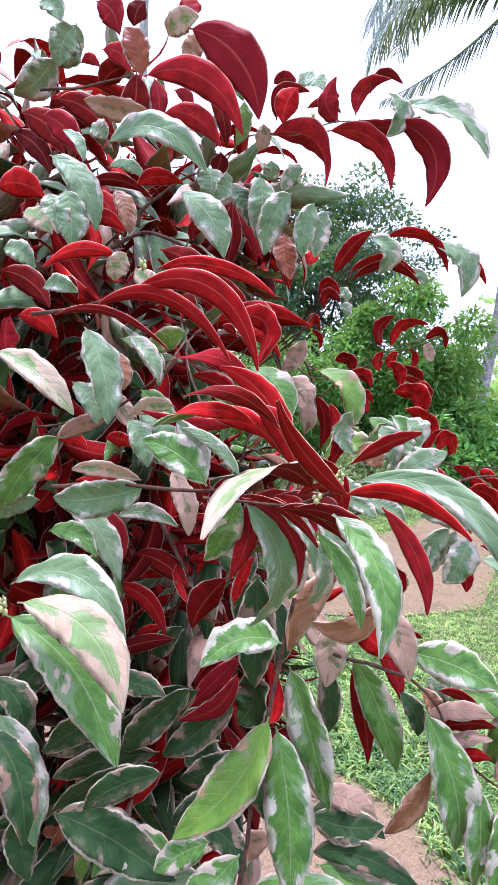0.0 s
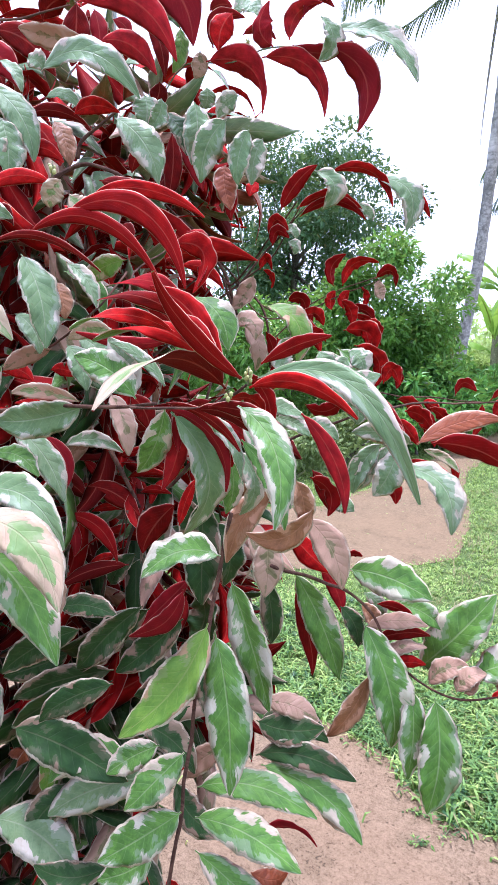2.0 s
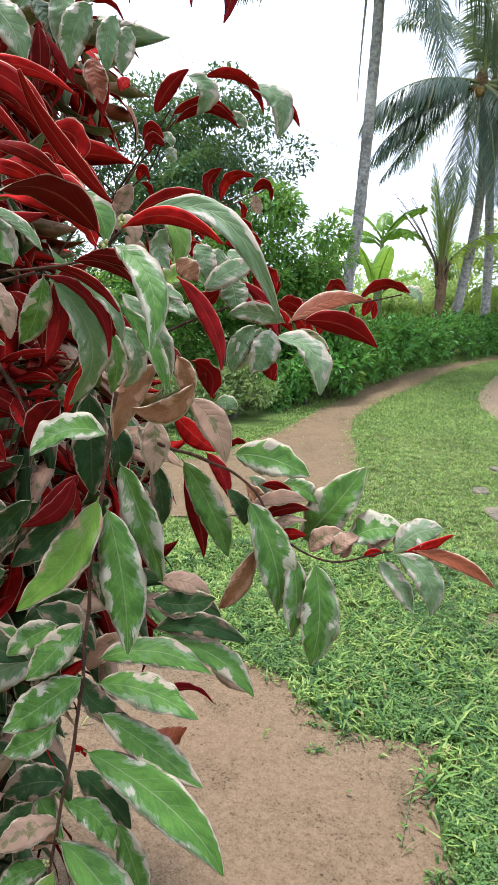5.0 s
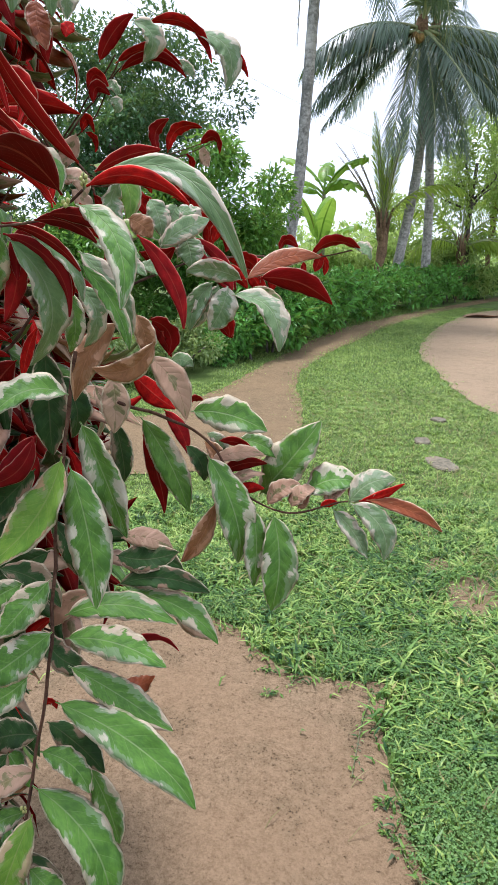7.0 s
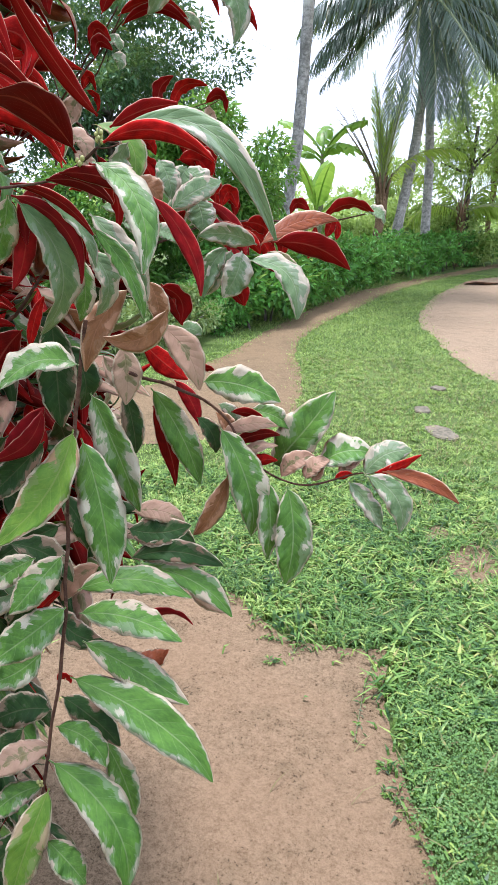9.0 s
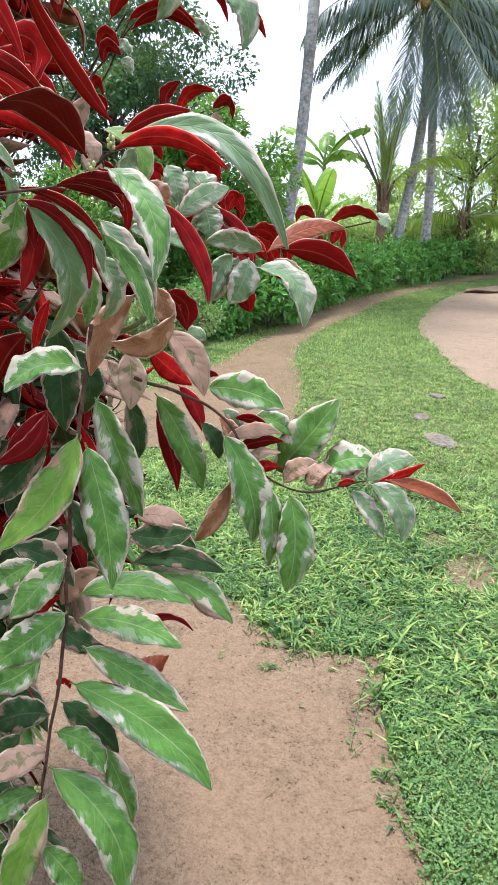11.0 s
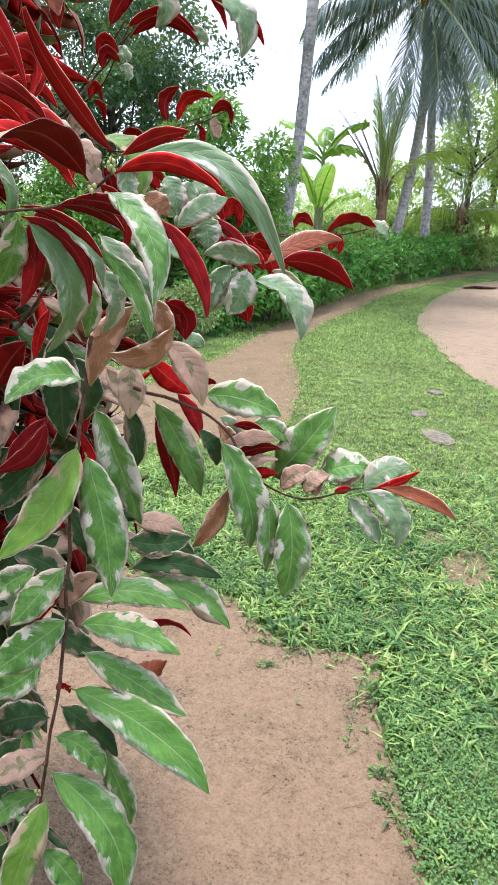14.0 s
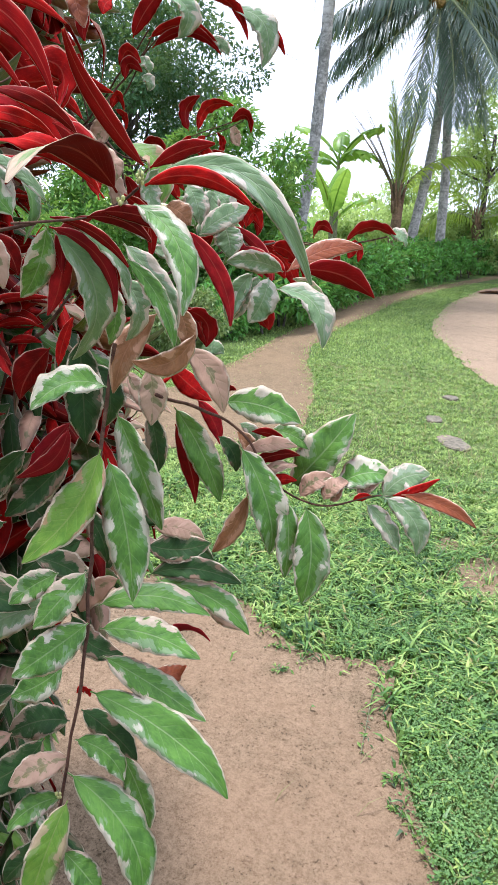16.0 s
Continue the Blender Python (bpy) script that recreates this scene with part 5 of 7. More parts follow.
leaf(-0.090, 0.520, 1.097, 0, -5, -65, 0.046, 0.013, 0.09, -0.19, "v", LEAF_ROSE)
leaf(-0.144, 0.470, 1.190, -140, -39, -55, 0.060, 0.026, 0.05, -0.01)
leaf(-0.140, 0.455, 1.151, -157, -31, -59, 0.073, 0.031, 0.02, 0.01)
leaf(-0.165, 0.460, 1.104, -167, -29, -49, 0.052, 0.026, -0.04, 0.07)
leaf(-0.176, 0.500, 1.010, -159, -1, -35, 0.056, 0.031, 0.14, -0.07, "d")
leaf(-0.158, 0.440, 1.024, -157, -15, -39, 0.053, 0.023, 0.11, -0.05, "b")
leaf(-0.164, 0.430, 0.992, -154, -22, -31, 0.050, 0.022, 0.16, -0.07)
leaf(-0.172, 0.560, 1.172, -160, -24, -66, 0.065, 0.027, 0.02, -0.03, "d")
leaf(-0.177, 0.500, 1.170, -152, -26, -55, 0.048, 0.023, 0.07, -0.05)
leaf(-0.178, 0.580, 1.198, -169, -32, -74, 0.064, 0.026, 0.01, 0.03, "d")
leaf(-0.155, 0.400, 0.965, -17, -47, 30, 0.049, 0.023, 0.06, 0.02)
leaf(-0.172, 0.420, 0.953, -167, -42, -55, 0.060, 0.023, 0.04, -0.03, "d")
branch([(-0.158, 0.400, 1.463), (-0.129, 0.390, 1.465), (-0.104, 0.375, 1.469), (-0.084, 0.362, 1.477), (-0.074, 0.357, 1.484)], 0.00084, 0.00072)
leaf(-0.139, 0.420, 1.460, 83, -77, 118, 0.089, 0.026, 0.18, 0.16, "g")
leaf(-0.112, 0.420, 1.469, 159, -51, 30, 0.045, 0.012, 0.16, 0.11, "v", LEAF_ROSE)
leaf(-0.108, 0.430, 1.466, 41, -13, -33, 0.031, 0.014, 0.17, -0.20)
leaf(-0.129, 0.430, 1.463, 41, -53, -42, 0.051, 0.011, 0.04, -0.12)
leaf(-0.136, 0.430, 1.456, 147, -70, 33, 0.055, 0.013, -0.03, -0.06, "v", LEAF_ROSE)
leaf(-0.143, 0.420, 1.462, 156, -62, -130, 0.052, 0.018, 0.01, 0.06)
leaf(-0.110, 0.470, 1.429, 0, -84, 40, 0.046, 0.020, 0.21, 0.17, "p")
leaf(-0.126, 0.500, 1.423, 0, -89, 53, 0.049, 0.017, 0.08, 0.10)
branch([(-0.175, 0.620, 1.377), (-0.098, 0.600, 1.419), (-0.040, 0.620, 1.443), (0.004, 0.700, 1.447), (0.074, 0.780, 1.444), (0.131, 0.790, 1.456)], 0.0014, 0.00081)
leaf(0.003, 0.500, 1.421, -29, -44, 26, 0.057, 0.021, 0.19, 0.19, "p")
leaf(0.083, 0.780, 1.448, 10, 6, -49, 0.061, 0.017, 0.16, -0.16)
leaf(0.096, 0.790, 1.451, 180, -71, 96, 0.022, 0.011, 0.00, -0.04)
leaf(0.046, 0.770, 1.451, 25, 15, -54, 0.025, 0.013, 0.33, -0.34)
leaf(0.134, 0.790, 1.459, 0, -36, 50, 0.025, 0.019, 0.16, 0.19, "p")
leaf(-0.015, 0.550, 1.406, 0, -59, -62, 0.028, 0.012, 0.07, -0.13)
leaf(-0.029, 0.600, 1.445, -34, -36, -94, 0.044, 0.016, 0.06, -0.10, "v", LEAF_ROSE)
leaf(-0.001, 0.640, 1.446, -38, -33, -71, 0.039, 0.019, 0.14, -0.15)
leaf(-0.005, 0.620, 1.441, 0, -50, -91, 0.028, 0.010, -0.00, -0.01)
leaf(0.007, 0.560, 1.416, 0, -26, -79, 0.044, 0.007, 0.02, -0.08)
leaf(0.030, 0.620, 1.439, 0, -46, -53, 0.026, 0.013, 0.11, -0.14)
leaf(-0.065, 0.620, 1.446, 0, 35, 49, 0.044, 0.028, 0.14, 0.17, "p")
leaf(-0.046, 0.630, 1.471, -82, -76, -38, 0.043, 0.026, 0.17, 0.17)
leaf(-0.100, 0.600, 1.509, 0, -87, 41, 0.036, 0.021, -0.21, -0.19, "p")
leaf(-0.080, 0.700, 1.494, 0, -87, 43, 0.032, 0.025, -0.23, -0.21)
leaf(-0.064, 0.720, 1.495, 0, -51, 46, 0.027, 0.028, 0.14, 0.15, "p")
leaf(-0.071, 0.560, 1.395, 0, -62, -51, 0.035, 0.019, 0.18, -0.22)
leaf(-0.085, 0.600, 1.451, 0, 9, -46, 0.032, 0.016, -0.17, 0.17)
leaf(-0.120, 0.600, 1.460, 0, 79, -46, 0.036, 0.013, -0.12, 0.13)
branch([(-0.222, 0.950, 1.480), (-0.159, 0.950, 1.536), (-0.114, 0.950, 1.560), (-0.063, 0.955, 1.581), (-0.038, 0.960, 1.595)], 0.0012, 0.00054)
leaf(-0.115, 0.950, 1.577, 0, 71, -41, 0.044, 0.019, 0.20, -0.18)
leaf(-0.103, 0.950, 1.577, 0, 35, -41, 0.056, 0.019, 0.22, -0.19)
leaf(-0.060, 0.955, 1.588, 0, -19, -43, 0.029, 0.016, 0.40, -0.37)
leaf(-0.054, 0.955, 1.586, 0, -74, 56, 0.026, 0.017, -0.09, -0.13, "b")
leaf(-0.116, 0.950, 1.545, 0, 82, -49, 0.026, 0.016, 0.11, -0.13)
leaf(-0.100, 0.950, 1.547, 0, 76, -48, 0.025, 0.015, 0.12, -0.13)
leaf(-0.074, 0.950, 1.551, 180, 82, 48, 0.025, 0.013, 0.15, 0.16)
leaf(-0.091, 0.940, 1.546, 0, -25, -46, 0.038, 0.016, 0.14, -0.15)
leaf(-0.065, 0.930, 1.532, 0, -54, -47, 0.028, 0.014, 0.15, -0.16)
leaf(-0.157, 0.940, 1.538, 0, -5, -56, 0.033, 0.014, 0.08, -0.12)
leaf(-0.206, 0.900, 1.593, 0, 1, -41, 0.016, 0.013, 0.73, -0.63)
branch([(-0.281, 0.850, 1.525), (-0.218, 0.850, 1.573), (-0.183, 0.850, 1.614), (-0.155, 0.845, 1.646), (-0.144, 0.840, 1.661)], 0.0016, 0.00081)
leaf(-0.148, 0.840, 1.658, 0, -4, -39, 0.080, 0.015, 0.17, -0.14)
leaf(-0.180, 0.840, 1.626, 0, 14, -38, 0.024, 0.014, 0.57, -0.45)
leaf(-0.161, 0.840, 1.633, 0, -33, 49, 0.016, 0.016, 0.25, 0.29, "p")
leaf(-0.076, 0.840, 1.662, 0, -45, 71, 0.026, 0.012, 0.04, 0.12, "p")
branch([(-0.306, 0.720, 1.665), (-0.233, 0.660, 1.747), (-0.174, 0.640, 1.750), (-0.123, 0.630, 1.754), (-0.075, 0.625, 1.750)], 0.00088, 0.00054, True)
leaf(-0.132, 0.630, 1.754, 180, 83, 51, 0.036, 0.026, -0.18, -0.23, "v", LEAF_ROSE)
leaf(-0.118, 0.630, 1.758, 0, 45, -35, 0.038, 0.016, 0.22, -0.16, "v", LEAF_ROSE)
leaf(-0.107, 0.630, 1.775, 0, 12, -34, 0.027, 0.010, 0.38, -0.26, "v", LEAF_ROSE)
leaf(-0.143, 0.635, 1.748, -5, -40, -44, 0.079, 0.021, 0.18, -0.16, "v", LEAF_ROSE)
leaf(-0.086, 0.625, 1.750, -9, -64, -51, 0.078, 0.028, 0.18, -0.17, "v", LEAF_ROSE)
leaf(-0.083, 0.630, 1.763, -4, -32, 57, 0.088, 0.024, 0.10, 0.17, "p")
leaf(-0.090, 0.620, 1.770, -0, -88, 44, 0.034, 0.019, 0.22, 0.21, "p")
leaf(-0.115, 0.630, 1.754, 0, 0, -46, 0.051, 0.014, -0.10, 0.11, "v", LEAF_ROSE)
leaf(-0.196, 0.640, 1.750, 0, -39, -43, 0.071, 0.030, 0.21, -0.19, "v", LEAF_ROSE)
leaf(-0.193, 0.650, 1.765, 0, 38, -33, 0.037, 0.016, 0.35, -0.23, "v", LEAF_ROSE)
leaf(-0.165, 0.650, 1.774, 0, -11, -37, 0.031, 0.009, 0.17, -0.13, "v", LEAF_ROSE)
leaf(-0.178, 0.660, 1.799, 0, -15, 57, 0.025, 0.025, 0.15, 0.23, "p")
leaf(-0.158, 0.800, 1.650, 0, 52, -65, 0.061, 0.017, 0.03, -0.07)
leaf(-0.121, 0.800, 1.691, 0, -74, 45, 0.042, 0.027, 0.29, 0.29, "p")
leaf(-0.107, 0.820, 1.694, 8, -27, -39, 0.081, 0.015, 0.20, -0.17)
leaf(-0.057, 0.830, 1.688, 0, -55, 50, 0.069, 0.032, 0.22, 0.26, "p")
leaf(-0.033, 0.840, 1.682, 0, -42, -63, 0.053, 0.010, 0.05, -0.10)
leaf(-0.144, 0.840, 1.649, 0, -2, -42, 0.078, 0.013, 0.18, -0.16)
leaf(-0.176, 0.840, 1.616, 0, 23, -41, 0.022, 0.014, 0.47, -0.41)
leaf(-0.157, 0.840, 1.620, 0, -62, 44, 0.016, 0.016, 0.26, 0.25, "p")
leaf(-0.201, 0.900, 1.593, 0, -63, -51, 0.026, 0.010, 0.17, -0.20)
leaf(-0.318, 0.600, 1.562, 0, -46, 38, 0.057, 0.019, 0.16, 0.13)
leaf(-0.106, 0.420, 1.480, 174, 15, 55, 0.095, 0.013, 0.12, 0.16, curl=3.0)
leaf(-0.114, 0.440, 1.479, 153, 44, 100, 0.090, 0.019, 0.05, 0.11)
leaf(-0.151, 0.500, 1.514, 166, 19, 58, 0.089, 0.015, 0.12, 0.16, "v", LEAF_ROSE, curl=2.5)
leaf(-0.162, 0.500, 1.503, 159, 28, 79, 0.062, 0.016, 0.02, 0.14)
leaf(-0.203, 0.580, 1.584, -36, -51, -81, 0.054, 0.024, 0.24, -0.34)
leaf(-0.197, 0.600, 1.597, -57, -47, -103, 0.070, 0.019, 0.06, -0.18, "v", LEAF_ROSE)
leaf(-0.200, 0.620, 1.542, -24, -44, 28, 0.067, 0.030, 0.13, 0.12)
leaf(-0.169, 0.780, 1.542, -25, -53, 22, 0.080, 0.030, 0.21, 0.20, "o")
leaf(-0.143, 0.720, 1.449, -21, 19, 57, 0.060, 0.029, 0.09, 0.14, "o")
leaf(-0.146, 0.750, 1.507, 0, -72, -100, 0.048, 0.012, -0.01, -0.06)
leaf(-0.194, 0.740, 1.520, 0, -33, 42, 0.031, 0.026, 0.34, 0.31, "b")
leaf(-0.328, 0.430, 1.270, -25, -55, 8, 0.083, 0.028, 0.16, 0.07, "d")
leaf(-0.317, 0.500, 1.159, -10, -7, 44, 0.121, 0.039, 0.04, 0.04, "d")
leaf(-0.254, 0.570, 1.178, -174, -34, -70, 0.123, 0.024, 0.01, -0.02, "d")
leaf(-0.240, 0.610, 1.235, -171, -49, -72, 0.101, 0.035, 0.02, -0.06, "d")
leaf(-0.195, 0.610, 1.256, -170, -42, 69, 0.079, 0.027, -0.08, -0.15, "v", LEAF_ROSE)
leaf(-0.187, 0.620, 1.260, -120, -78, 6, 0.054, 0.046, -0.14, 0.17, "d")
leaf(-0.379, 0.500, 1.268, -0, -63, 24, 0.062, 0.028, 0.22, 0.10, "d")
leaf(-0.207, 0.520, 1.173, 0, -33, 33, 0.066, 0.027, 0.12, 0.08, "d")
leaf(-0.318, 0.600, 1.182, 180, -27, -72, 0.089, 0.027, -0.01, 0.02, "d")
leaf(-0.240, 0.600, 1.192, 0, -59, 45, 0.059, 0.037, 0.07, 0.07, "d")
branch([(-0.193, 0.930, 1.463), (-0.207, 0.940, 1.539), (-0.252, 0.950, 1.584), (-0.315, 0.960, 1.646)], 0.002, 0.00135)
branch([(-0.251, 0.950, 1.576), (-0.201, 0.930, 1.607), (-0.155, 0.860, 1.650), (-0.096, 0.840, 1.692)], 0.0012, 0.00063)
branch([(-0.249, 0.950, 1.529), (-0.266, 0.940, 1.591), (-0.312, 0.950, 1.641), (-0.427, 0.950, 1.724)], 0.0024, 0.0018)
branch([(-0.139, 0.950, 1.542), (-0.201, 0.950, 1.543), (-0.252, 0.950, 1.584)], 0.0012, 0.0009)
branch([(-0.426, 0.860, 1.925), (-0.455, 0.860, 1.962), (-0.486, 0.870, 2.032)], 0.00064, 0.00045)
leaf(-0.437, 0.600, 1.581, 0, -82, -75, 0.049, 0.032, -0.05, 0.18, "v", LEAF_ROSE)
leaf(-0.277, 0.560, 1.518, 0, -59, 46, 0.054, 0.025, 0.09, 0.09)
leaf(-0.277, 0.550, 1.495, 0, -43, 54, 0.058, 0.020, -0.06, -0.08, "d")
leaf(-0.342, 0.620, 1.514, 0, -53, 60, 0.052, 0.018, 0.03, 0.05, "b")
leaf(-0.194, 0.600, 1.358, 0, -80, 71, 0.063, 0.025, 0.01, 0.03, "d")
branch([(-0.188, 0.500, 1.486), (-0.261, 0.620, 1.555), (-0.257, 0.700, 1.593)], 0.0012, 0.0009)
branch([(-0.410, 0.600, 1.472), (-0.326, 0.580, 1.490), (-0.262, 0.560, 1.529), (-0.254, 0.600, 1.564)], 0.0012, 0.0009)
branch([(-0.270, 0.620, 1.292), (-0.265, 0.620, 1.332), (-0.292, 0.620, 1.242)], 0.0008, 0.0009)
leaf(-0.108, 0.375, 1.510, -144, 18, 53, 0.054, 0.008, 0.11, 0.11, "v", LEAF_MAROON, curl=2.0)
leaf(-0.124, 0.385, 1.510, -127, 1, 56, 0.062, 0.008, 0.06, 0.11, curl=3.0)
leaf(-0.141, 0.420, 1.462, 15, -53, -49, 0.065, 0.013, 0.11, -0.17, "v", LEAF_ROSE)
leaf(-0.122, 0.420, 1.461, 20, -55, 60, 0.051, 0.010, 0.11, 0.12, "p")
leaf(-0.163, 0.420, 1.467, 180, 30, -56, 0.051, 0.022, 0.06, -0.10)
leaf(-0.172, 0.440, 1.468, 180, 61, -59, 0.042, 0.017, 0.04, -0.06, "p")
leaf(-0.139, 0.410, 1.477, 180, 36, -61, 0.045, 0.007, 0.05, -0.09, "p")
leaf(-0.212, 0.560, 1.261, -171, -45, -88, 0.096, 0.025, -0.01, -0.05, "d")
leaf(-0.180, 0.560, 1.256, -170, -44, -84, 0.085, 0.027, 0.00, 0.01, "d")
leaf(-0.173, 0.540, 1.292, -168, -42, 61, 0.065, 0.021, -0.12, -0.14, "v", LEAF_ROSE)
leaf(-0.219, 0.500, 1.218, -171, -31, -69, 0.078, 0.023, 0.03, -0.06, "d")
leaf(-0.176, 0.940, 1.555, 0, -30, -47, 0.030, 0.020, 0.30, -0.32)
leaf(-0.154, 0.930, 1.532, 0, -15, -46, 0.032, 0.019, 0.26, -0.27)
leaf(-0.150, 0.930, 1.518, -0, -27, -58, 0.035, 0.012, 0.09, -0.14)
leaf(-0.086, 0.940, 1.539, 0, -45, -49, 0.055, 0.014, 0.14, -0.15)
leaf(-0.096, 0.930, 1.518, 0, -49, -48, 0.052, 0.033, 0.30, -0.34)
leaf(-0.057, 0.900, 1.492, 180, -75, 83, 0.032, 0.011, 0.01, 0.05)
leaf(-0.040, 0.850, 1.475, 0, -49, -48, 0.033, 0.017, 0.24, -0.26)
leaf(-0.041, 0.800, 1.445, 0, -52, -96, 0.052, 0.017, -0.00, -0.02, "v", LEAF_ROSE)
leaf(-0.015, 0.800, 1.442, 0, -35, -52, 0.034, 0.016, 0.12, -0.15)
leaf(0.014, 0.800, 1.442, 0, -34, -93, 0.022, 0.012, -0.00, -0.05)
leaf(0.076, 0.790, 1.442, 180, -78, 80, 0.037, 0.009, -0.01, -0.08)
leaf(0.098, 0.790, 1.449, 0, -84, -63, 0.023, 0.008, 0.05, -0.11)
leaf(-0.012, 0.600, 1.396, 0, -60, -98, 0.024, 0.012, 0.00, 0.01)
leaf(0.030, 0.600, 1.417, 0, -60, -53, 0.030, 0.007, 0.11, -0.15)
leaf(0.018, 0.570, 1.423, 0, -29, 69, 0.032, 0.007, 0.03, 0.09, "c")
branch([(-0.041, 0.800, 1.448), (-0.002, 0.800, 1.445), (0.036, 0.790, 1.447), (0.082, 0.790, 1.444)], 0.00088, 0.00063)
branch([(-0.360, 0.950, 1.685), (-0.302, 0.950, 1.639), (-0.269, 0.940, 1.585), (-0.246, 0.930, 1.580), (-0.180, 0.860, 1.634), (-0.148, 0.840, 1.667)], 0.002, 0.0009)
branch([(-0.269, 0.940, 1.585), (-0.250, 0.930, 1.539), (-0.250, 0.920, 1.509)], 0.002, 0.0018)
branch([(-0.246, 0.930, 1.580), (-0.217, 0.930, 1.539), (-0.181, 0.930, 1.532), (-0.124, 0.950, 1.564), (-0.057, 0.960, 1.590)], 0.0012, 0.00063)
branch([(-0.297, 0.950, 1.646), (-0.257, 0.940, 1.622), (-0.242, 0.930, 1.584)], 0.0012, 0.0009)
leaf(-0.154, 0.460, 1.505, 180, 3, 75, 0.073, 0.009, -0.02, -0.08, "v", LEAF_ROSE)
leaf(-0.104, 0.470, 1.484, 0, -67, -63, 0.045, 0.013, 0.08, -0.16)
leaf(-0.036, 0.600, 1.464, 0, -48, -80, 0.059, 0.010, 0.02, -0.09, "v", LEAF_ROSE)
leaf(-0.038, 0.600, 1.461, 0, -49, -86, 0.050, 0.009, -0.01, 0.07, "v", LEAF_ROSE)
leaf(-0.031, 0.790, 1.459, 0, 1, -49, 0.018, 0.018, 0.64, -0.73)
leaf(0.001, 0.790, 1.436, 0, -56, -68, 0.052, 0.018, 0.04, -0.11)
leaf(0.021, 0.790, 1.435, 0, -57, -47, 0.034, 0.017, 0.16, -0.17)
leaf(-0.167, 0.930, 1.539, 0, -50, -84, 0.066, 0.019, 0.01, -0.08)
leaf(-0.137, 0.930, 1.538, 180, -65, 69, 0.047, 0.019, 0.03, 0.08)
leaf(-0.111, 0.800, 1.491, 0, -57, 43, 0.051, 0.029, 0.16, 0.15)
leaf(-0.086, 0.800, 1.496, 0, -79, 45, 0.060, 0.031, 0.22, 0.21)
leaf(-0.077, 0.900, 1.499, 0, -65, -48, 0.060, 0.026, 0.23, -0.26)
leaf(-0.076, 0.930, 1.530, 0, -68, -70, 0.037, 0.014, 0.04, -0.11)
leaf(-0.102, 0.940, 1.558, 0, -65, -57, 0.036, 0.019, 0.09, -0.14)
leaf(-0.198, 0.800, 1.518, 0, -73, 41, 0.054, 0.026, 0.16, 0.14, "b")
leaf(-0.171, 0.800, 1.513, 0, -80, -76, 0.059, 0.017, 0.03, -0.11)
leaf(-0.188, 0.800, 1.577, 180, -58, -89, 0.047, 0.022, -0.00, 0.08, "b")
leaf(-0.117, 0.800, 1.477, 180, -34, -77, 0.053, 0.022, 0.02, -0.08, "o")
leaf(-0.205, 0.500, 1.151, -163, -16, -33, 0.071, 0.031, 0.18, -0.12)
leaf(-0.256, 0.500, 1.115, -150, -47, -55, 0.059, 0.027, 0.06, -0.07, "d")
leaf(-0.209, 0.470, 1.073, -160, 4, -28, 0.060, 0.023, -0.15, 0.09, "d")
leaf(-0.215, 0.460, 1.030, -157, -4, -41, 0.050, 0.018, 0.01, 0.07, "b")
leaf(-0.179, 0.440, 1.044, -172, -35, -44, 0.089, 0.030, -0.08, 0.08, "d")
leaf(-0.200, 0.600, 1.062, 0, -42, 27, 0.074, 0.029, -0.18, -0.09, "d")
leaf(-0.116, 0.600, 1.144, 0, -7, 36, 0.068, 0.025, 0.14, 0.10, "d")
leaf(-0.152, 0.620, 1.096, 180, -46, -63, 0.064, 0.024, 0.05, -0.09, "b")
leaf(-0.228, 0.620, 1.072, 180, -85, -89, 0.091, 0.033, 0.00, -0.11, "d")
leaf(-0.168, 0.600, 1.429, 0, -40, -59, 0.056, 0.019, 0.10, -0.17, "v", LEAF_ROSE)
leaf(-0.169, 0.600, 1.336, 0, -78, 40, 0.063, 0.028, 0.15, 0.13, "d")
leaf(-0.136, 0.620, 1.323, 0, -44, 47, 0.046, 0.020, -0.09, -0.09, "b")
leaf(-0.339, 0.500, 1.164, -53, -79, -21, 0.065, 0.028, -0.14, -0.09, "d")
leaf(-0.184, 0.600, 1.187, 0, -68, 48, 0.066, 0.024, 0.07, 0.08, "d")
leaf(-0.104, 0.370, 1.469, -15, -16, -73, 0.040, 0.008, 0.04, -0.11, "v", LEAF_MAROON)
leaf(-0.134, 0.400, 1.468, 13, -32, -63, 0.053, 0.006, 0.04, -0.12, "v", LEAF_MAROON)
leaf(-0.095, 0.430, 1.444, 0, -61, 66, 0.064, 0.012, 0.04, 0.08)
leaf(-0.185, 0.560, 1.342, 0, 71, -77, 0.046, 0.009, 0.01, -0.04)

# ---- the leaves in the middle of the shrub, beside the stem ----
branch([(-0.290, 0.640, 1.388), (-0.275, 0.640, 1.359), (-0.260, 0.640, 1.330)], 0.0026, 0.0020)
branch([(-0.261, 0.640, 1.321), (-0.273, 0.640, 1.290), (-0.287, 0.640, 1.258)], 0.0018, 0.0012)
branch([(-0.304, 0.470, 1.446), (-0.264, 0.470, 1.451), (-0.230, 0.460, 1.454), (-0.198, 0.450, 1.456), (-0.152, 0.430, 1.463)], 0.0018, 0.0012)
leaf(-0.231, 0.470, 1.457, -168, 6, -101, 0.052, 0.012, 0.02, -0.08, "c")
leaf(-0.228, 0.470, 1.453, -162, -11, -100, 0.066, 0.027, 0.07, 0.03, "g")
leaf(-0.244, 0.470, 1.453, -163, 3, 112, 0.035, 0.005, -0.06, 0.03, "v", LEAF_UNDER)
leaf(-0.311, 0.500, 1.431, -10, -47, 33, 0.080, 0.023, 0.08, 0.08, "p")
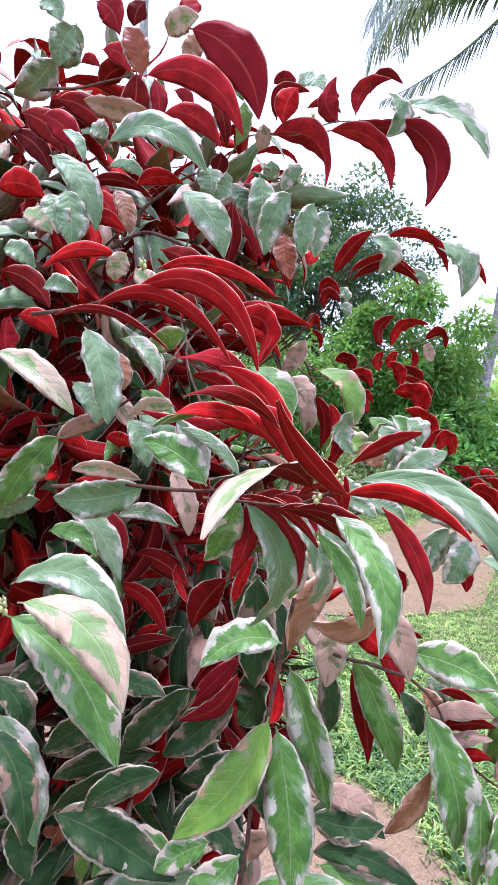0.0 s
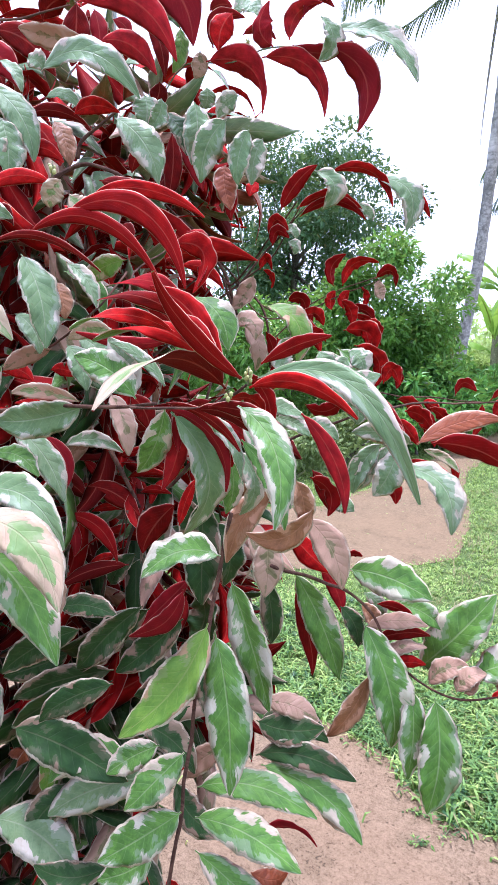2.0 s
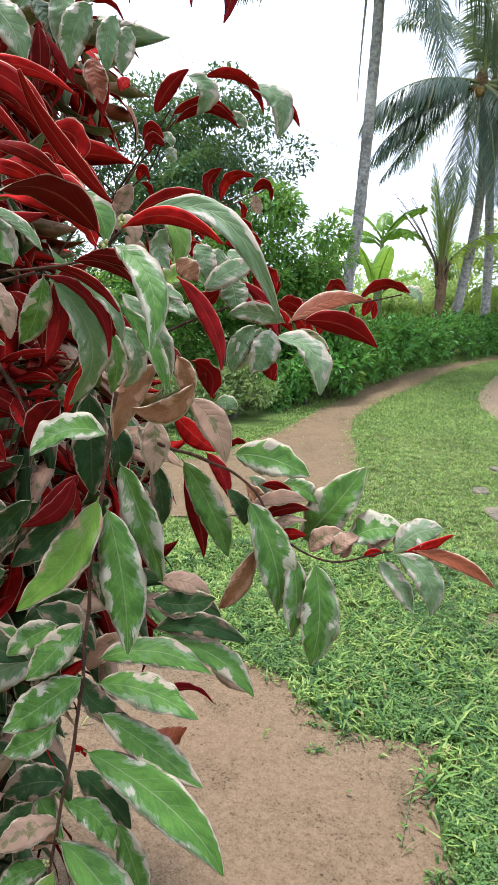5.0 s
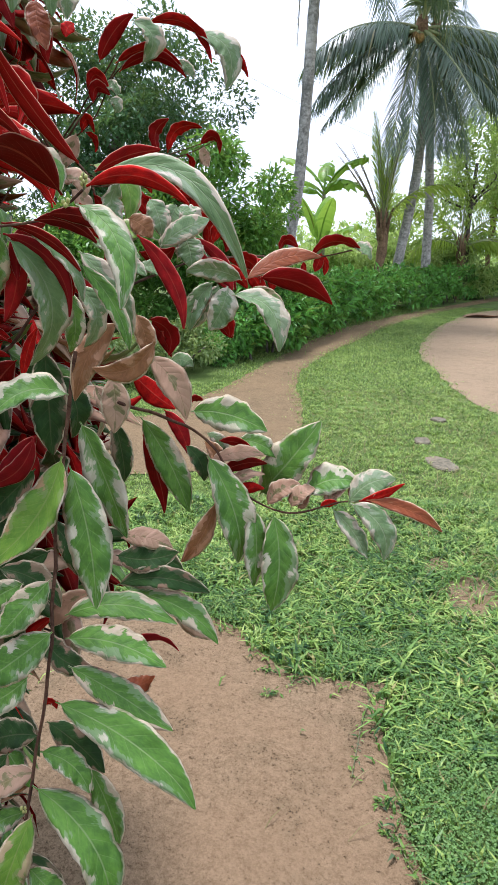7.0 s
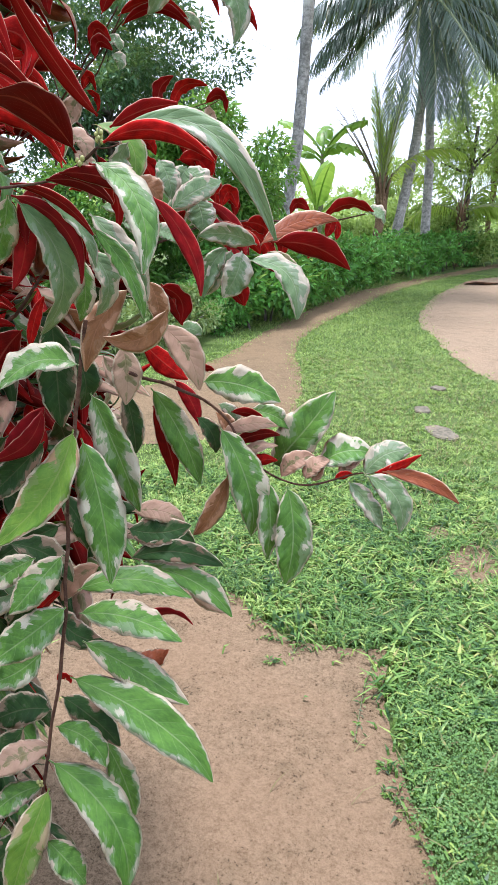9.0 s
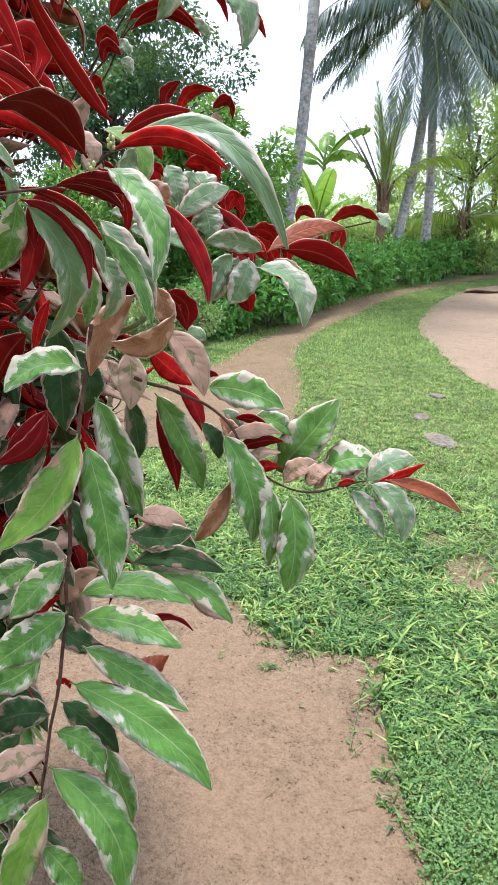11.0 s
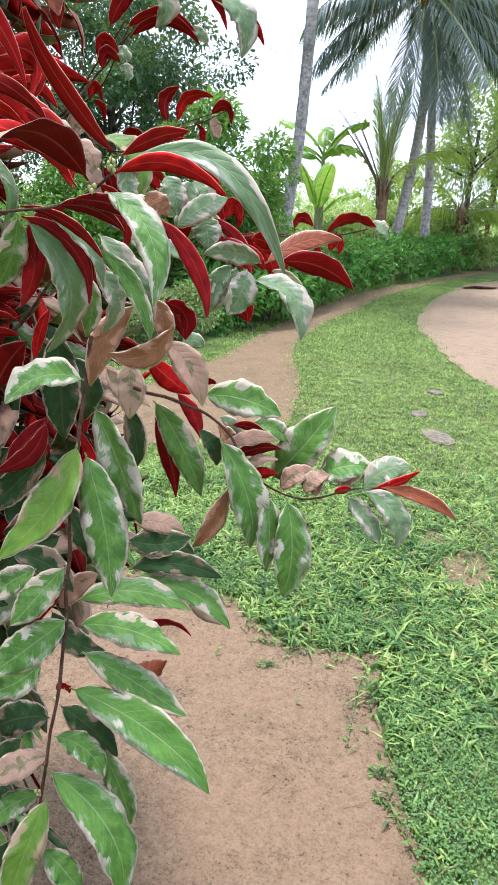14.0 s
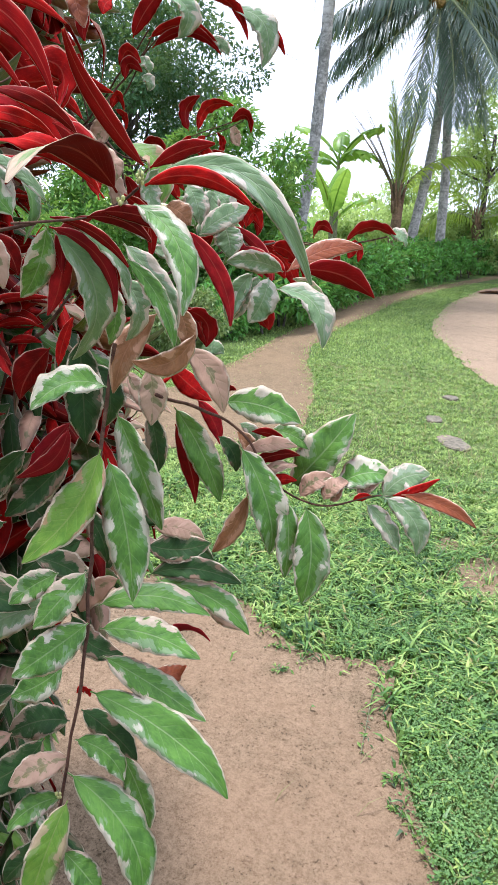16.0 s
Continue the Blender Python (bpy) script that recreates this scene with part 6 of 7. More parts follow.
leaf(-0.299, 0.530, 1.418, -20, -56, -132, 0.052, 0.014, -0.03, -0.16, "v", LEAF_ROSE)
leaf(-0.306, 0.470, 1.411, -12, -14, 46, 0.048, 0.015, 0.10, 0.14)
leaf(-0.310, 0.430, 1.381, -11, -8, 37, 0.103, 0.026, 0.15, 0.17, "g")
leaf(-0.276, 0.390, 1.386, -13, -28, 29, 0.099, 0.031, 0.12, 0.15, "c")
leaf(-0.292, 0.400, 1.372, -12, -39, 30, 0.120, 0.035, 0.08, 0.10)
leaf(-0.377, 0.500, 1.545, -13, -28, 44, 0.097, 0.022, 0.07, 0.06, "c")
leaf(-0.329, 0.520, 1.478, -153, -54, -106, 0.079, 0.031, 0.03, -0.08)
leaf(-0.348, 0.520, 1.422, -166, -24, -102, 0.048, 0.017, 0.03, -0.09, "g")
leaf(-0.336, 0.450, 1.271, -14, -67, 18, 0.104, 0.034, 0.06, 0.05, "g")
leaf(-0.499, 0.660, 1.717, -8, -11, -75, 0.068, 0.031, -0.03, -0.14, "v", LEAF_UNDER)
leaf(-0.461, 0.620, 1.648, -12, -23, 60, 0.049, 0.021, 0.08, 0.10, "g")
leaf(-0.453, 0.640, 1.687, -13, -28, 59, 0.048, 0.025, 0.08, 0.11, "c")
leaf(-0.415, 0.580, 1.579, -11, -21, -99, 0.054, 0.019, -0.03, -0.13, "v", LEAF_UNDER)
leaf(-0.449, 0.600, 1.623, -9, -28, -101, 0.073, 0.024, -0.03, -0.11, "v", LEAF_MAROON)
leaf(-0.294, 0.520, 1.302, 0, -74, 39, 0.044, 0.019, 0.07, 0.05, "b")
leaf(-0.337, 0.550, 1.521, -18, -46, 32, 0.046, 0.020, 0.08, 0.10, "g")
leaf(-0.308, 0.560, 1.491, -166, -24, -111, 0.048, 0.016, 0.03, -0.08, "b")
leaf(-0.258, 0.500, 1.497, -25, -55, 24, 0.041, 0.018, 0.07, 0.08, "g")
leaf(-0.259, 0.520, 1.503, -16, -38, 41, 0.044, 0.021, 0.08, 0.10, "g")
leaf(-0.220, 0.500, 1.509, -161, -15, -112, 0.033, 0.013, 0.00, -0.17, "c")
leaf(-0.373, 0.580, 1.467, -14, -8, -94, 0.042, 0.015, -0.02, -0.15, "v", LEAF_UNDER)
leaf(-0.315, 0.570, 1.472, 0, -10, -90, 0.028, 0.012, -0.03, -0.12, "v", LEAF_UNDER)
leaf(-0.221, 0.500, 1.461, -27, -64, 21, 0.051, 0.017, 0.08, 0.05, "b")
leaf(-0.296, 0.560, 1.405, -9, 2, 59, 0.062, 0.014, 0.10, 0.09, "p")
leaf(-0.251, 0.600, 1.451, 0, -59, -109, 0.042, 0.019, -0.04, -0.11, "v", LEAF_MAROON)
leaf(-0.264, 0.620, 1.413, -11, 10, -85, 0.052, 0.017, -0.04, -0.11, "v", LEAF_MAROON)
leaf(-0.210, 0.600, 1.443, 180, -77, 72, 0.047, 0.014, -0.05, 0.07, "v", LEAF_MAROON)
leaf(-0.318, 0.640, 1.348, -8, -21, -112, 0.069, 0.022, -0.04, -0.12, "v", LEAF_MAROON)
leaf(-0.306, 0.670, 1.370, -6, 12, -79, 0.088, 0.009, -0.03, -0.09, "v", LEAF_UNDER)
leaf(-0.323, 0.680, 1.346, -12, -2, -93, 0.048, 0.008, -0.02, -0.10, "v", LEAF_UNDER)
leaf(-0.285, 0.670, 1.354, -10, 7, -84, 0.053, 0.009, -0.02, -0.12, "v", LEAF_UNDER)
leaf(-0.266, 0.660, 1.342, 0, 1, -92, 0.034, 0.009, -0.03, -0.12, "v", LEAF_UNDER)
leaf(-0.334, 0.680, 1.309, -9, 10, -86, 0.060, 0.009, -0.03, -0.09, "v", LEAF_UNDER)
leaf(-0.247, 0.680, 1.354, -140, -62, 121, 0.034, 0.008, -0.07, 0.10, "v", LEAF_UNDER)
leaf(-0.343, 0.680, 1.365, 0, -50, -111, 0.023, 0.010, -0.03, -0.14, "v", LEAF_UNDER)
leaf(-0.284, 0.690, 1.368, -11, -16, -103, 0.052, 0.011, -0.03, -0.11, "v", LEAF_UNDER)
leaf(-0.204, 0.600, 1.350, -161, -56, 71, 0.057, 0.030, -0.02, 0.09, "n", LEAF_MAROON)
leaf(-0.319, 0.600, 1.328, -9, -33, -119, 0.072, 0.016, -0.03, -0.17, "v", LEAF_UNDER)
leaf(-0.321, 0.610, 1.322, 0, -83, -116, 0.042, 0.011, -0.04, -0.07, "v", LEAF_ROSE)
leaf(-0.252, 0.600, 1.284, -171, -22, 112, 0.078, 0.015, -0.06, 0.07, "v", LEAF_MAROON)
leaf(-0.305, 0.620, 1.270, 0, 22, -87, 0.039, 0.009, -0.03, -0.09, "v", LEAF_UNDER)
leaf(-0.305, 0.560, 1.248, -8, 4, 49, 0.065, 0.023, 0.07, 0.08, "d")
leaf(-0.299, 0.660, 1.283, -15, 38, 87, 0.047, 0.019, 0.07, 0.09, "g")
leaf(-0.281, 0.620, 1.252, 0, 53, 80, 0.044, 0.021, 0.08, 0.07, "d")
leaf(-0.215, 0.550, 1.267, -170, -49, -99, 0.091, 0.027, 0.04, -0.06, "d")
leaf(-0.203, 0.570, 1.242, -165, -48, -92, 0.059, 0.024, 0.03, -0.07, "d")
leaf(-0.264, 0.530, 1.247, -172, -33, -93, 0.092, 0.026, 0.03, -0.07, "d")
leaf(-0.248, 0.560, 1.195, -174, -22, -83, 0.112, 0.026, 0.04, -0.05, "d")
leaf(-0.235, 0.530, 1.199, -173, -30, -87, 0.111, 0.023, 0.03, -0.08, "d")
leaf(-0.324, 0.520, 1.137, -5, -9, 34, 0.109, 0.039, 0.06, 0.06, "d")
leaf(-0.182, 0.500, 1.141, -167, -25, -71, 0.101, 0.033, 0.04, -0.07, "p")
leaf(-0.325, 0.480, 1.082, -12, -12, 23, 0.096, 0.041, 0.07, 0.09, "p")
leaf(-0.374, 0.600, 1.061, 180, -75, -129, 0.049, 0.015, 0.06, 0.04, "a")
leaf(-0.353, 0.600, 1.052, 0, -83, 38, 0.042, 0.016, 0.06, 0.05, "o")
leaf(-0.401, 0.610, 1.043, 0, 5, 38, 0.031, 0.013, 0.07, 0.07, "a")
# ---- the upper shoots: long red leaves over frosted grey-green ones ----
branch([(-0.357, 0.520, 1.575), (-0.316, 0.530, 1.583), (-0.284, 0.530, 1.595), (-0.267, 0.530, 1.609)], 0.0020, 0.0010)
branch([(-0.329, 0.600, 1.645), (-0.303, 0.620, 1.661), (-0.274, 0.620, 1.653), (-0.246, 0.620, 1.628)], 0.0022, 0.0014)
branch([(-0.313, 0.620, 1.665), (-0.310, 0.620, 1.682), (-0.286, 0.620, 1.701), (-0.252, 0.620, 1.714)], 0.0020, 0.0010)
branch([(-0.474, 0.700, 1.831), (-0.425, 0.700, 1.830), (-0.366, 0.700, 1.838)], 0.0018, 0.0009)
leaf(-0.274, 0.630, 1.842, -7, -48, -92, 0.115, 0.042, -0.04, -0.14, "v", LEAF_ROSE)
leaf(-0.307, 0.610, 1.795, -5, -30, -76, 0.115, 0.027, -0.02, -0.20, "v", LEAF_ROSE)
leaf(-0.296, 0.630, 1.770, -9, -31, -74, 0.073, 0.021, -0.01, -0.16, "v", LEAF_ROSE)
leaf(-0.269, 0.670, 1.806, -22, -66, -135, 0.066, 0.014, -0.06, -0.08, "v", LEAF_MAROON)
leaf(-0.312, 0.690, 1.815, -21, -43, -96, 0.038, 0.012, -0.03, -0.12, "v", LEAF_ROSE)
leaf(-0.298, 0.610, 1.764, -170, 10, -127, 0.064, 0.022, 0.05, 0.03, "b")
leaf(-0.320, 0.570, 1.725, -6, -16, 74, 0.100, 0.025, 0.15, 0.17, "g")
leaf(-0.436, 0.670, 1.807, -7, -34, -86, 0.093, 0.027, -0.03, -0.12, "v", LEAF_MAROON)
leaf(-0.445, 0.660, 1.788, -11, -40, -98, 0.068, 0.028, -0.04, -0.11, "v", LEAF_ROSE)
leaf(-0.358, 0.710, 1.840, 180, 68, -82, 0.056, 0.028, 0.03, -0.07, "a")
leaf(-0.375, 0.730, 1.854, -101, -81, 142, 0.069, 0.032, -0.04, -0.04, "v", LEAF_MAROON)
leaf(-0.349, 0.720, 1.841, -39, -72, -146, 0.051, 0.018, -0.04, -0.05, "v", LEAF_ROSE)
leaf(-0.468, 0.760, 1.927, -159, -59, -133, 0.057, 0.039, 0.07, 0.07, "g")
leaf(-0.423, 0.740, 1.885, -14, -36, -93, 0.052, 0.022, -0.03, -0.16, "v", LEAF_ROSE)
leaf(-0.461, 0.760, 1.883, -18, -19, -62, 0.033, 0.012, 0.01, -0.18, "v", LEAF_ROSE)
leaf(-0.434, 0.760, 1.853, -13, 21, -44, 0.045, 0.026, -0.03, -0.16, "v", LEAF_MAROON)
leaf(-0.272, 0.660, 1.849, -131, -65, -93, 0.033, 0.020, 0.02, -0.11, "n")
leaf(-0.245, 0.660, 1.813, -29, -53, 40, 0.035, 0.016, 0.07, 0.06, "g")
leaf(-0.225, 0.650, 1.784, -101, -76, -59, 0.043, 0.014, 0.07, 0.05, "o")
leaf(-0.202, 0.640, 1.759, 180, -80, -131, 0.023, 0.015, 0.07, 0.06, "b")
leaf(-0.172, 0.640, 1.788, -131, -68, 112, 0.037, 0.021, -0.04, 0.12, "v", LEAF_UNDER)
leaf(-0.200, 0.660, 1.801, 0, 5, -55, 0.021, 0.012, -0.01, -0.15, "v", LEAF_ROSE)
leaf(-0.238, 0.600, 1.711, -73, -72, -21, 0.036, 0.026, 0.08, 0.07, "g")
leaf(-0.218, 0.590, 1.704, -124, -65, -94, 0.030, 0.016, 0.10, 0.07, "g")
leaf(-0.246, 0.560, 1.681, -13, -50, 58, 0.070, 0.026, 0.08, 0.10, "p")
leaf(-0.192, 0.600, 1.703, -78, -79, -17, 0.054, 0.024, 0.07, 0.06, "g")
leaf(-0.231, 0.630, 1.706, -21, -56, 40, 0.049, 0.018, 0.09, 0.07, "d")
leaf(-0.163, 0.600, 1.688, -149, -69, -93, 0.057, 0.025, 0.03, -0.13, "g")
leaf(-0.159, 0.620, 1.713, -146, -50, -106, 0.028, 0.017, 0.01, -0.15, "p")
leaf(-0.188, 0.620, 1.721, 180, -83, -129, 0.017, 0.015, 0.09, 0.08, "g")
leaf(-0.143, 0.600, 1.679, -120, -75, -66, 0.047, 0.018, 0.03, -0.09, "g")
leaf(-0.136, 0.620, 1.677, -116, -74, -60, 0.042, 0.019, 0.03, -0.09, "p")
leaf(-0.389, 0.590, 1.725, -10, -50, 48, 0.089, 0.026, 0.09, 0.10, "g")
leaf(-0.360, 0.570, 1.689, -39, -73, 6, 0.054, 0.030, 0.07, 0.04, "g")
leaf(-0.370, 0.560, 1.683, -33, -63, 11, 0.040, 0.025, 0.07, 0.04, "p")
leaf(-0.401, 0.630, 1.761, -19, -47, 34, 0.045, 0.012, 0.11, 0.08, "g")
leaf(-0.378, 0.640, 1.764, 0, -29, 72, 0.021, 0.019, 0.12, 0.14, "p")
leaf(-0.306, 0.600, 1.699, 0, -1, -63, 0.045, 0.015, -0.03, -0.15, "v", LEAF_UNDER)
leaf(-0.369, 0.620, 1.706, -7, -12, -66, 0.078, 0.012, -0.03, -0.13, "v", LEAF_MAROON)
leaf(-0.344, 0.630, 1.704, -24, -61, 30, 0.050, 0.018, 0.07, 0.06, "n")
leaf(-0.373, 0.640, 1.706, -16, -51, -117, 0.057, 0.022, -0.04, -0.09, "v", LEAF_UNDER)
leaf(-0.357, 0.600, 1.665, -12, -11, -75, 0.048, 0.014, -0.02, -0.20, "v", LEAF_UNDER)
leaf(-0.340, 0.610, 1.718, -13, -20, 67, 0.046, 0.011, 0.12, 0.14, "g")
leaf(-0.281, 0.600, 1.642, -9, -33, -99, 0.069, 0.022, -0.05, -0.10, "v", LEAF_MAROON)
leaf(-0.236, 0.660, 1.697, -90, -81, 160, 0.067, 0.017, -0.04, -0.05, "v", LEAF_MAROON)
leaf(-0.233, 0.670, 1.689, -19, -57, -112, 0.056, 0.016, -0.03, -0.09, "v", LEAF_ROSE)
leaf(-0.249, 0.660, 1.743, 180, -74, 66, 0.022, 0.017, -0.04, -0.09, "v", LEAF_MAROON)
leaf(-0.268, 0.640, 1.657, 0, 59, -60, 0.029, 0.012, -0.03, -0.11, "v", LEAF_MAROON)
leaf(-0.182, 0.660, 1.666, -45, -71, 20, 0.045, 0.022, 0.03, -0.08, "a")
leaf(-0.176, 0.680, 1.653, -101, -74, 161, 0.037, 0.012, -0.06, 0.08, "v", LEAF_UNDER)
leaf(-0.154, 0.680, 1.653, -120, -50, 131, 0.018, 0.012, -0.06, 0.13, "v", LEAF_UNDER)
leaf(-0.280, 0.520, 1.622, -159, -12, 93, 0.058, 0.012, -0.10, 0.16, "v", LEAF_UNDER)
leaf(-0.273, 0.520, 1.625, 180, -66, -130, 0.023, 0.017, 0.06, -0.13, "c")
leaf(-0.260, 0.510, 1.612, 0, -18, 74, 0.025, 0.014, 0.03, -0.21, "c")
leaf(-0.246, 0.520, 1.613, -11, -11, -75, 0.104, 0.011, -0.04, -0.11, "v", LEAF_UNDER)
leaf(-0.248, 0.480, 1.591, -10, -25, -93, 0.118, 0.017, -0.05, -0.25, "v", LEAF_UNDER)
leaf(-0.284, 0.490, 1.580, -9, -16, -82, 0.123, 0.011, -0.03, -0.21, "v", LEAF_UNDER)
leaf(-0.323, 0.500, 1.574, -10, -13, -76, 0.111, 0.006, -0.03, -0.15, "v", LEAF_MAROON)
leaf(-0.328, 0.510, 1.601, -21, -27, -100, 0.030, 0.011, -0.00, -0.18, "v", LEAF_MAROON)
leaf(-0.334, 0.500, 1.595, -15, -6, 73, 0.038, 0.013, 0.09, 0.11, "g")
leaf(-0.297, 0.500, 1.566, -32, -62, 9, 0.081, 0.028, 0.08, 0.05, "g")
leaf(-0.269, 0.520, 1.561, -17, -45, 36, 0.048, 0.014, 0.09, 0.08, "p")
leaf(-0.233, 0.550, 1.567, -161, -32, -111, 0.037, 0.019, 0.02, -0.11, "o")
leaf(-0.299, 0.550, 1.549, -33, -59, 15, 0.036, 0.018, 0.07, 0.07, "n")
leaf(-0.253, 0.580, 1.597, -27, -27, -102, 0.024, 0.011, -0.02, -0.18, "v", LEAF_MAROON)
leaf(-0.225, 0.660, 1.574, -12, -26, -91, 0.054, 0.012, -0.02, -0.16, "v", LEAF_UNDER)
leaf(-0.241, 0.660, 1.579, 0, -30, -87, 0.017, 0.008, -0.02, -0.20, "v", LEAF_UNDER)

leaf(-0.478, 0.730, 1.878, -167, -41, -135, 0.062, 0.039, 0.07, 0.09, "g")
leaf(-0.485, 0.680, 1.800, -9, -37, -98, 0.080, 0.030, -0.04, -0.11, "v", LEAF_MAROON)
leaf(-0.518, 0.760, 1.954, -15, -38, 65, 0.047, 0.025, 0.09, 0.14, "g")
leaf(-0.459, 0.740, 1.913, -140, -71, -106, 0.049, 0.035, 0.02, -0.11, "g")
leaf(-0.443, 0.760, 1.948, -15, -50, -105, 0.057, 0.031, -0.04, -0.14, "v", LEAF_ROSE)
leaf(-0.386, 0.770, 1.947, -128, -67, 106, 0.034, 0.023, -0.06, 0.12, "v", LEAF_MAROON)
leaf(-0.322, 0.720, 1.917, -37, -61, -133, 0.034, 0.028, -0.04, -0.13, "v", LEAF_ROSE)
leaf(-0.326, 0.700, 1.872, -15, 17, 114, 0.040, 0.025, 0.08, 0.10, "c")
leaf(-0.496, 0.720, 1.800, -9, -18, -77, 0.067, 0.022, -0.03, -0.18, "v", LEAF_ROSE)
leaf(-0.510, 0.700, 1.788, -9, -40, -103, 0.076, 0.024, -0.04, -0.12, "v", LEAF_MAROON)


# ---- the shrub's body: stems from the ground and the mass of leaves behind ----
FOOT = Vector((-0.62, 1.05, 0))
srng = np.random.default_rng(77)
for k in range(11):
    a = 2 * math.pi * k / 11 + srng.uniform(-0.2, 0.2)
    r = srng.uniform(0.2, 0.52)
    top = FOOT + Vector((math.cos(a) * r, math.sin(a) * r, srng.uniform(1.3, 1.72)))
    mid = FOOT + Vector((math.cos(a) * r * 0.45, math.sin(a) * r * 0.45, 0.75))
    branch([FOOT + Vector((math.cos(a) * 0.06, math.sin(a) * 0.06, -0.03)), mid, top], 0.010, 0.0022)


# thin twigs that cross inside the shrub
for k in range(70):
    a = Vector((FOOT.x + srng.uniform(-0.1, 0.42), srng.uniform(0.62, 1.1), srng.uniform(0.8, 1.62)))
    way = Vector((srng.uniform(-0.3, 1), srng.uniform(-0.7, 0.3), srng.uniform(-0.1, 0.9))).normalized() * srng.uniform(0.15, 0.4)
    b = a + way
    if b.x < -0.26 * b.y and b.y > 0.55 and b.z < 1.72:
        branch([a, (a + b) / 2 + Vector((0, 0, srng.uniform(-0.03, 0.03))), b], 0.003, 0.0012)


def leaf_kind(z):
    """Old green leaves low down, toned dark for the inner shade; red and pale young ones above."""
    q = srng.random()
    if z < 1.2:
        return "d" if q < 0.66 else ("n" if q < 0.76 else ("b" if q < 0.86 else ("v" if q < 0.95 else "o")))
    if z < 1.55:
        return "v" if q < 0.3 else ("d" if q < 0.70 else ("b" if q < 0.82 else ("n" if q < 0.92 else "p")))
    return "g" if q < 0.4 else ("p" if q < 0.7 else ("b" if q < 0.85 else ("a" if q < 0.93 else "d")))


VARIANTS = {}
for key in TOPS:
    for j in range(3):
        v, f, uv, cut = leaf_mesh(0.11, 0.027, 0.12 + 0.08 * j, 0.05 * (j - 1), 0.22, 0.16, 8, 2, j * 1.7)
        VARIANTS[key, j] = (v, f, uv, cut)


def reach(z):
    """How far the body spreads towards the path, as a slope from the eye's side, by height."""
    return -0.40 if 1.38 < z < 1.72 else (-0.31 if z >= 1.72 else (-0.27 if z > 1.0 else (-0.42 if z > 0.55 else -0.52)))


def body_place():
    """A place in the shrub's rounded body."""
    while True:
        d = Vector(srng.normal(0, 1, 3)).normalized()
        r = 0.45 + 0.55 * srng.random() ** 0.6
        p = FOOT + Vector((d.x * 0.62 * r, d.y * 0.52 * r, 1.08 + d.z * 0.92 * r))
        if p.z > 0.15 and p.y > 0.62 and p.x < reach(p.z) * p.y and not (p.z > 1.78 and srng.random() < 0.5) and not (p.z < 0.95 and srng.random() < 0.4):
            return p, d


def shade_arm_place():
    """A place in an unseen arm of leaves, added along the walker's side to shade the shrub."""
    while True:
        p = Vector((srng.uniform(-1.05, -0.30), srng.uniform(0.05, 0.75), srng.uniform(0.2, 1.75)))
        if p.x < -0.80 * p.y - 0.17:
            return p, Vector((srng.normal(0, 1), srng.normal(0, 1), 0.3)).normalized()


# Dark leaves also take maroon undersides, colouring in the shade inside the shrub.
pool, singles = {}, 0
# The last 900 leaves form the added, unseen arm that blocks side light.
for k in range(8400):
    p, d = body_place() if k < 7500 else shade_arm_place()
    out = Vector((d.x, d.y, 0)).normalized() if abs(d.x) + abs(d.y) > 0.01 else Vector((1, 0, 0))
    heading = math.degrees(math.atan2(out.y, out.x)) + srng.normal(0, 45)
    rise = srng.normal(-22, 30)
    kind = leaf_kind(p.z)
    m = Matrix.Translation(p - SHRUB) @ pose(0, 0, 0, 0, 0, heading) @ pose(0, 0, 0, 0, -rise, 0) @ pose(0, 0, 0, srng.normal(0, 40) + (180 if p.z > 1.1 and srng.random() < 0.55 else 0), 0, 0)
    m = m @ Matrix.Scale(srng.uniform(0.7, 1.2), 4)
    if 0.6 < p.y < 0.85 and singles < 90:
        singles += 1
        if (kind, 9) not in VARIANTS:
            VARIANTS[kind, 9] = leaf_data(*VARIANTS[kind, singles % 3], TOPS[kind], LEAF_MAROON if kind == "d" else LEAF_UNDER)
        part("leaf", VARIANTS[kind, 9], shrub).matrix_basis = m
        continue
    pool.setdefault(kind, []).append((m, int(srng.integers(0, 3))))
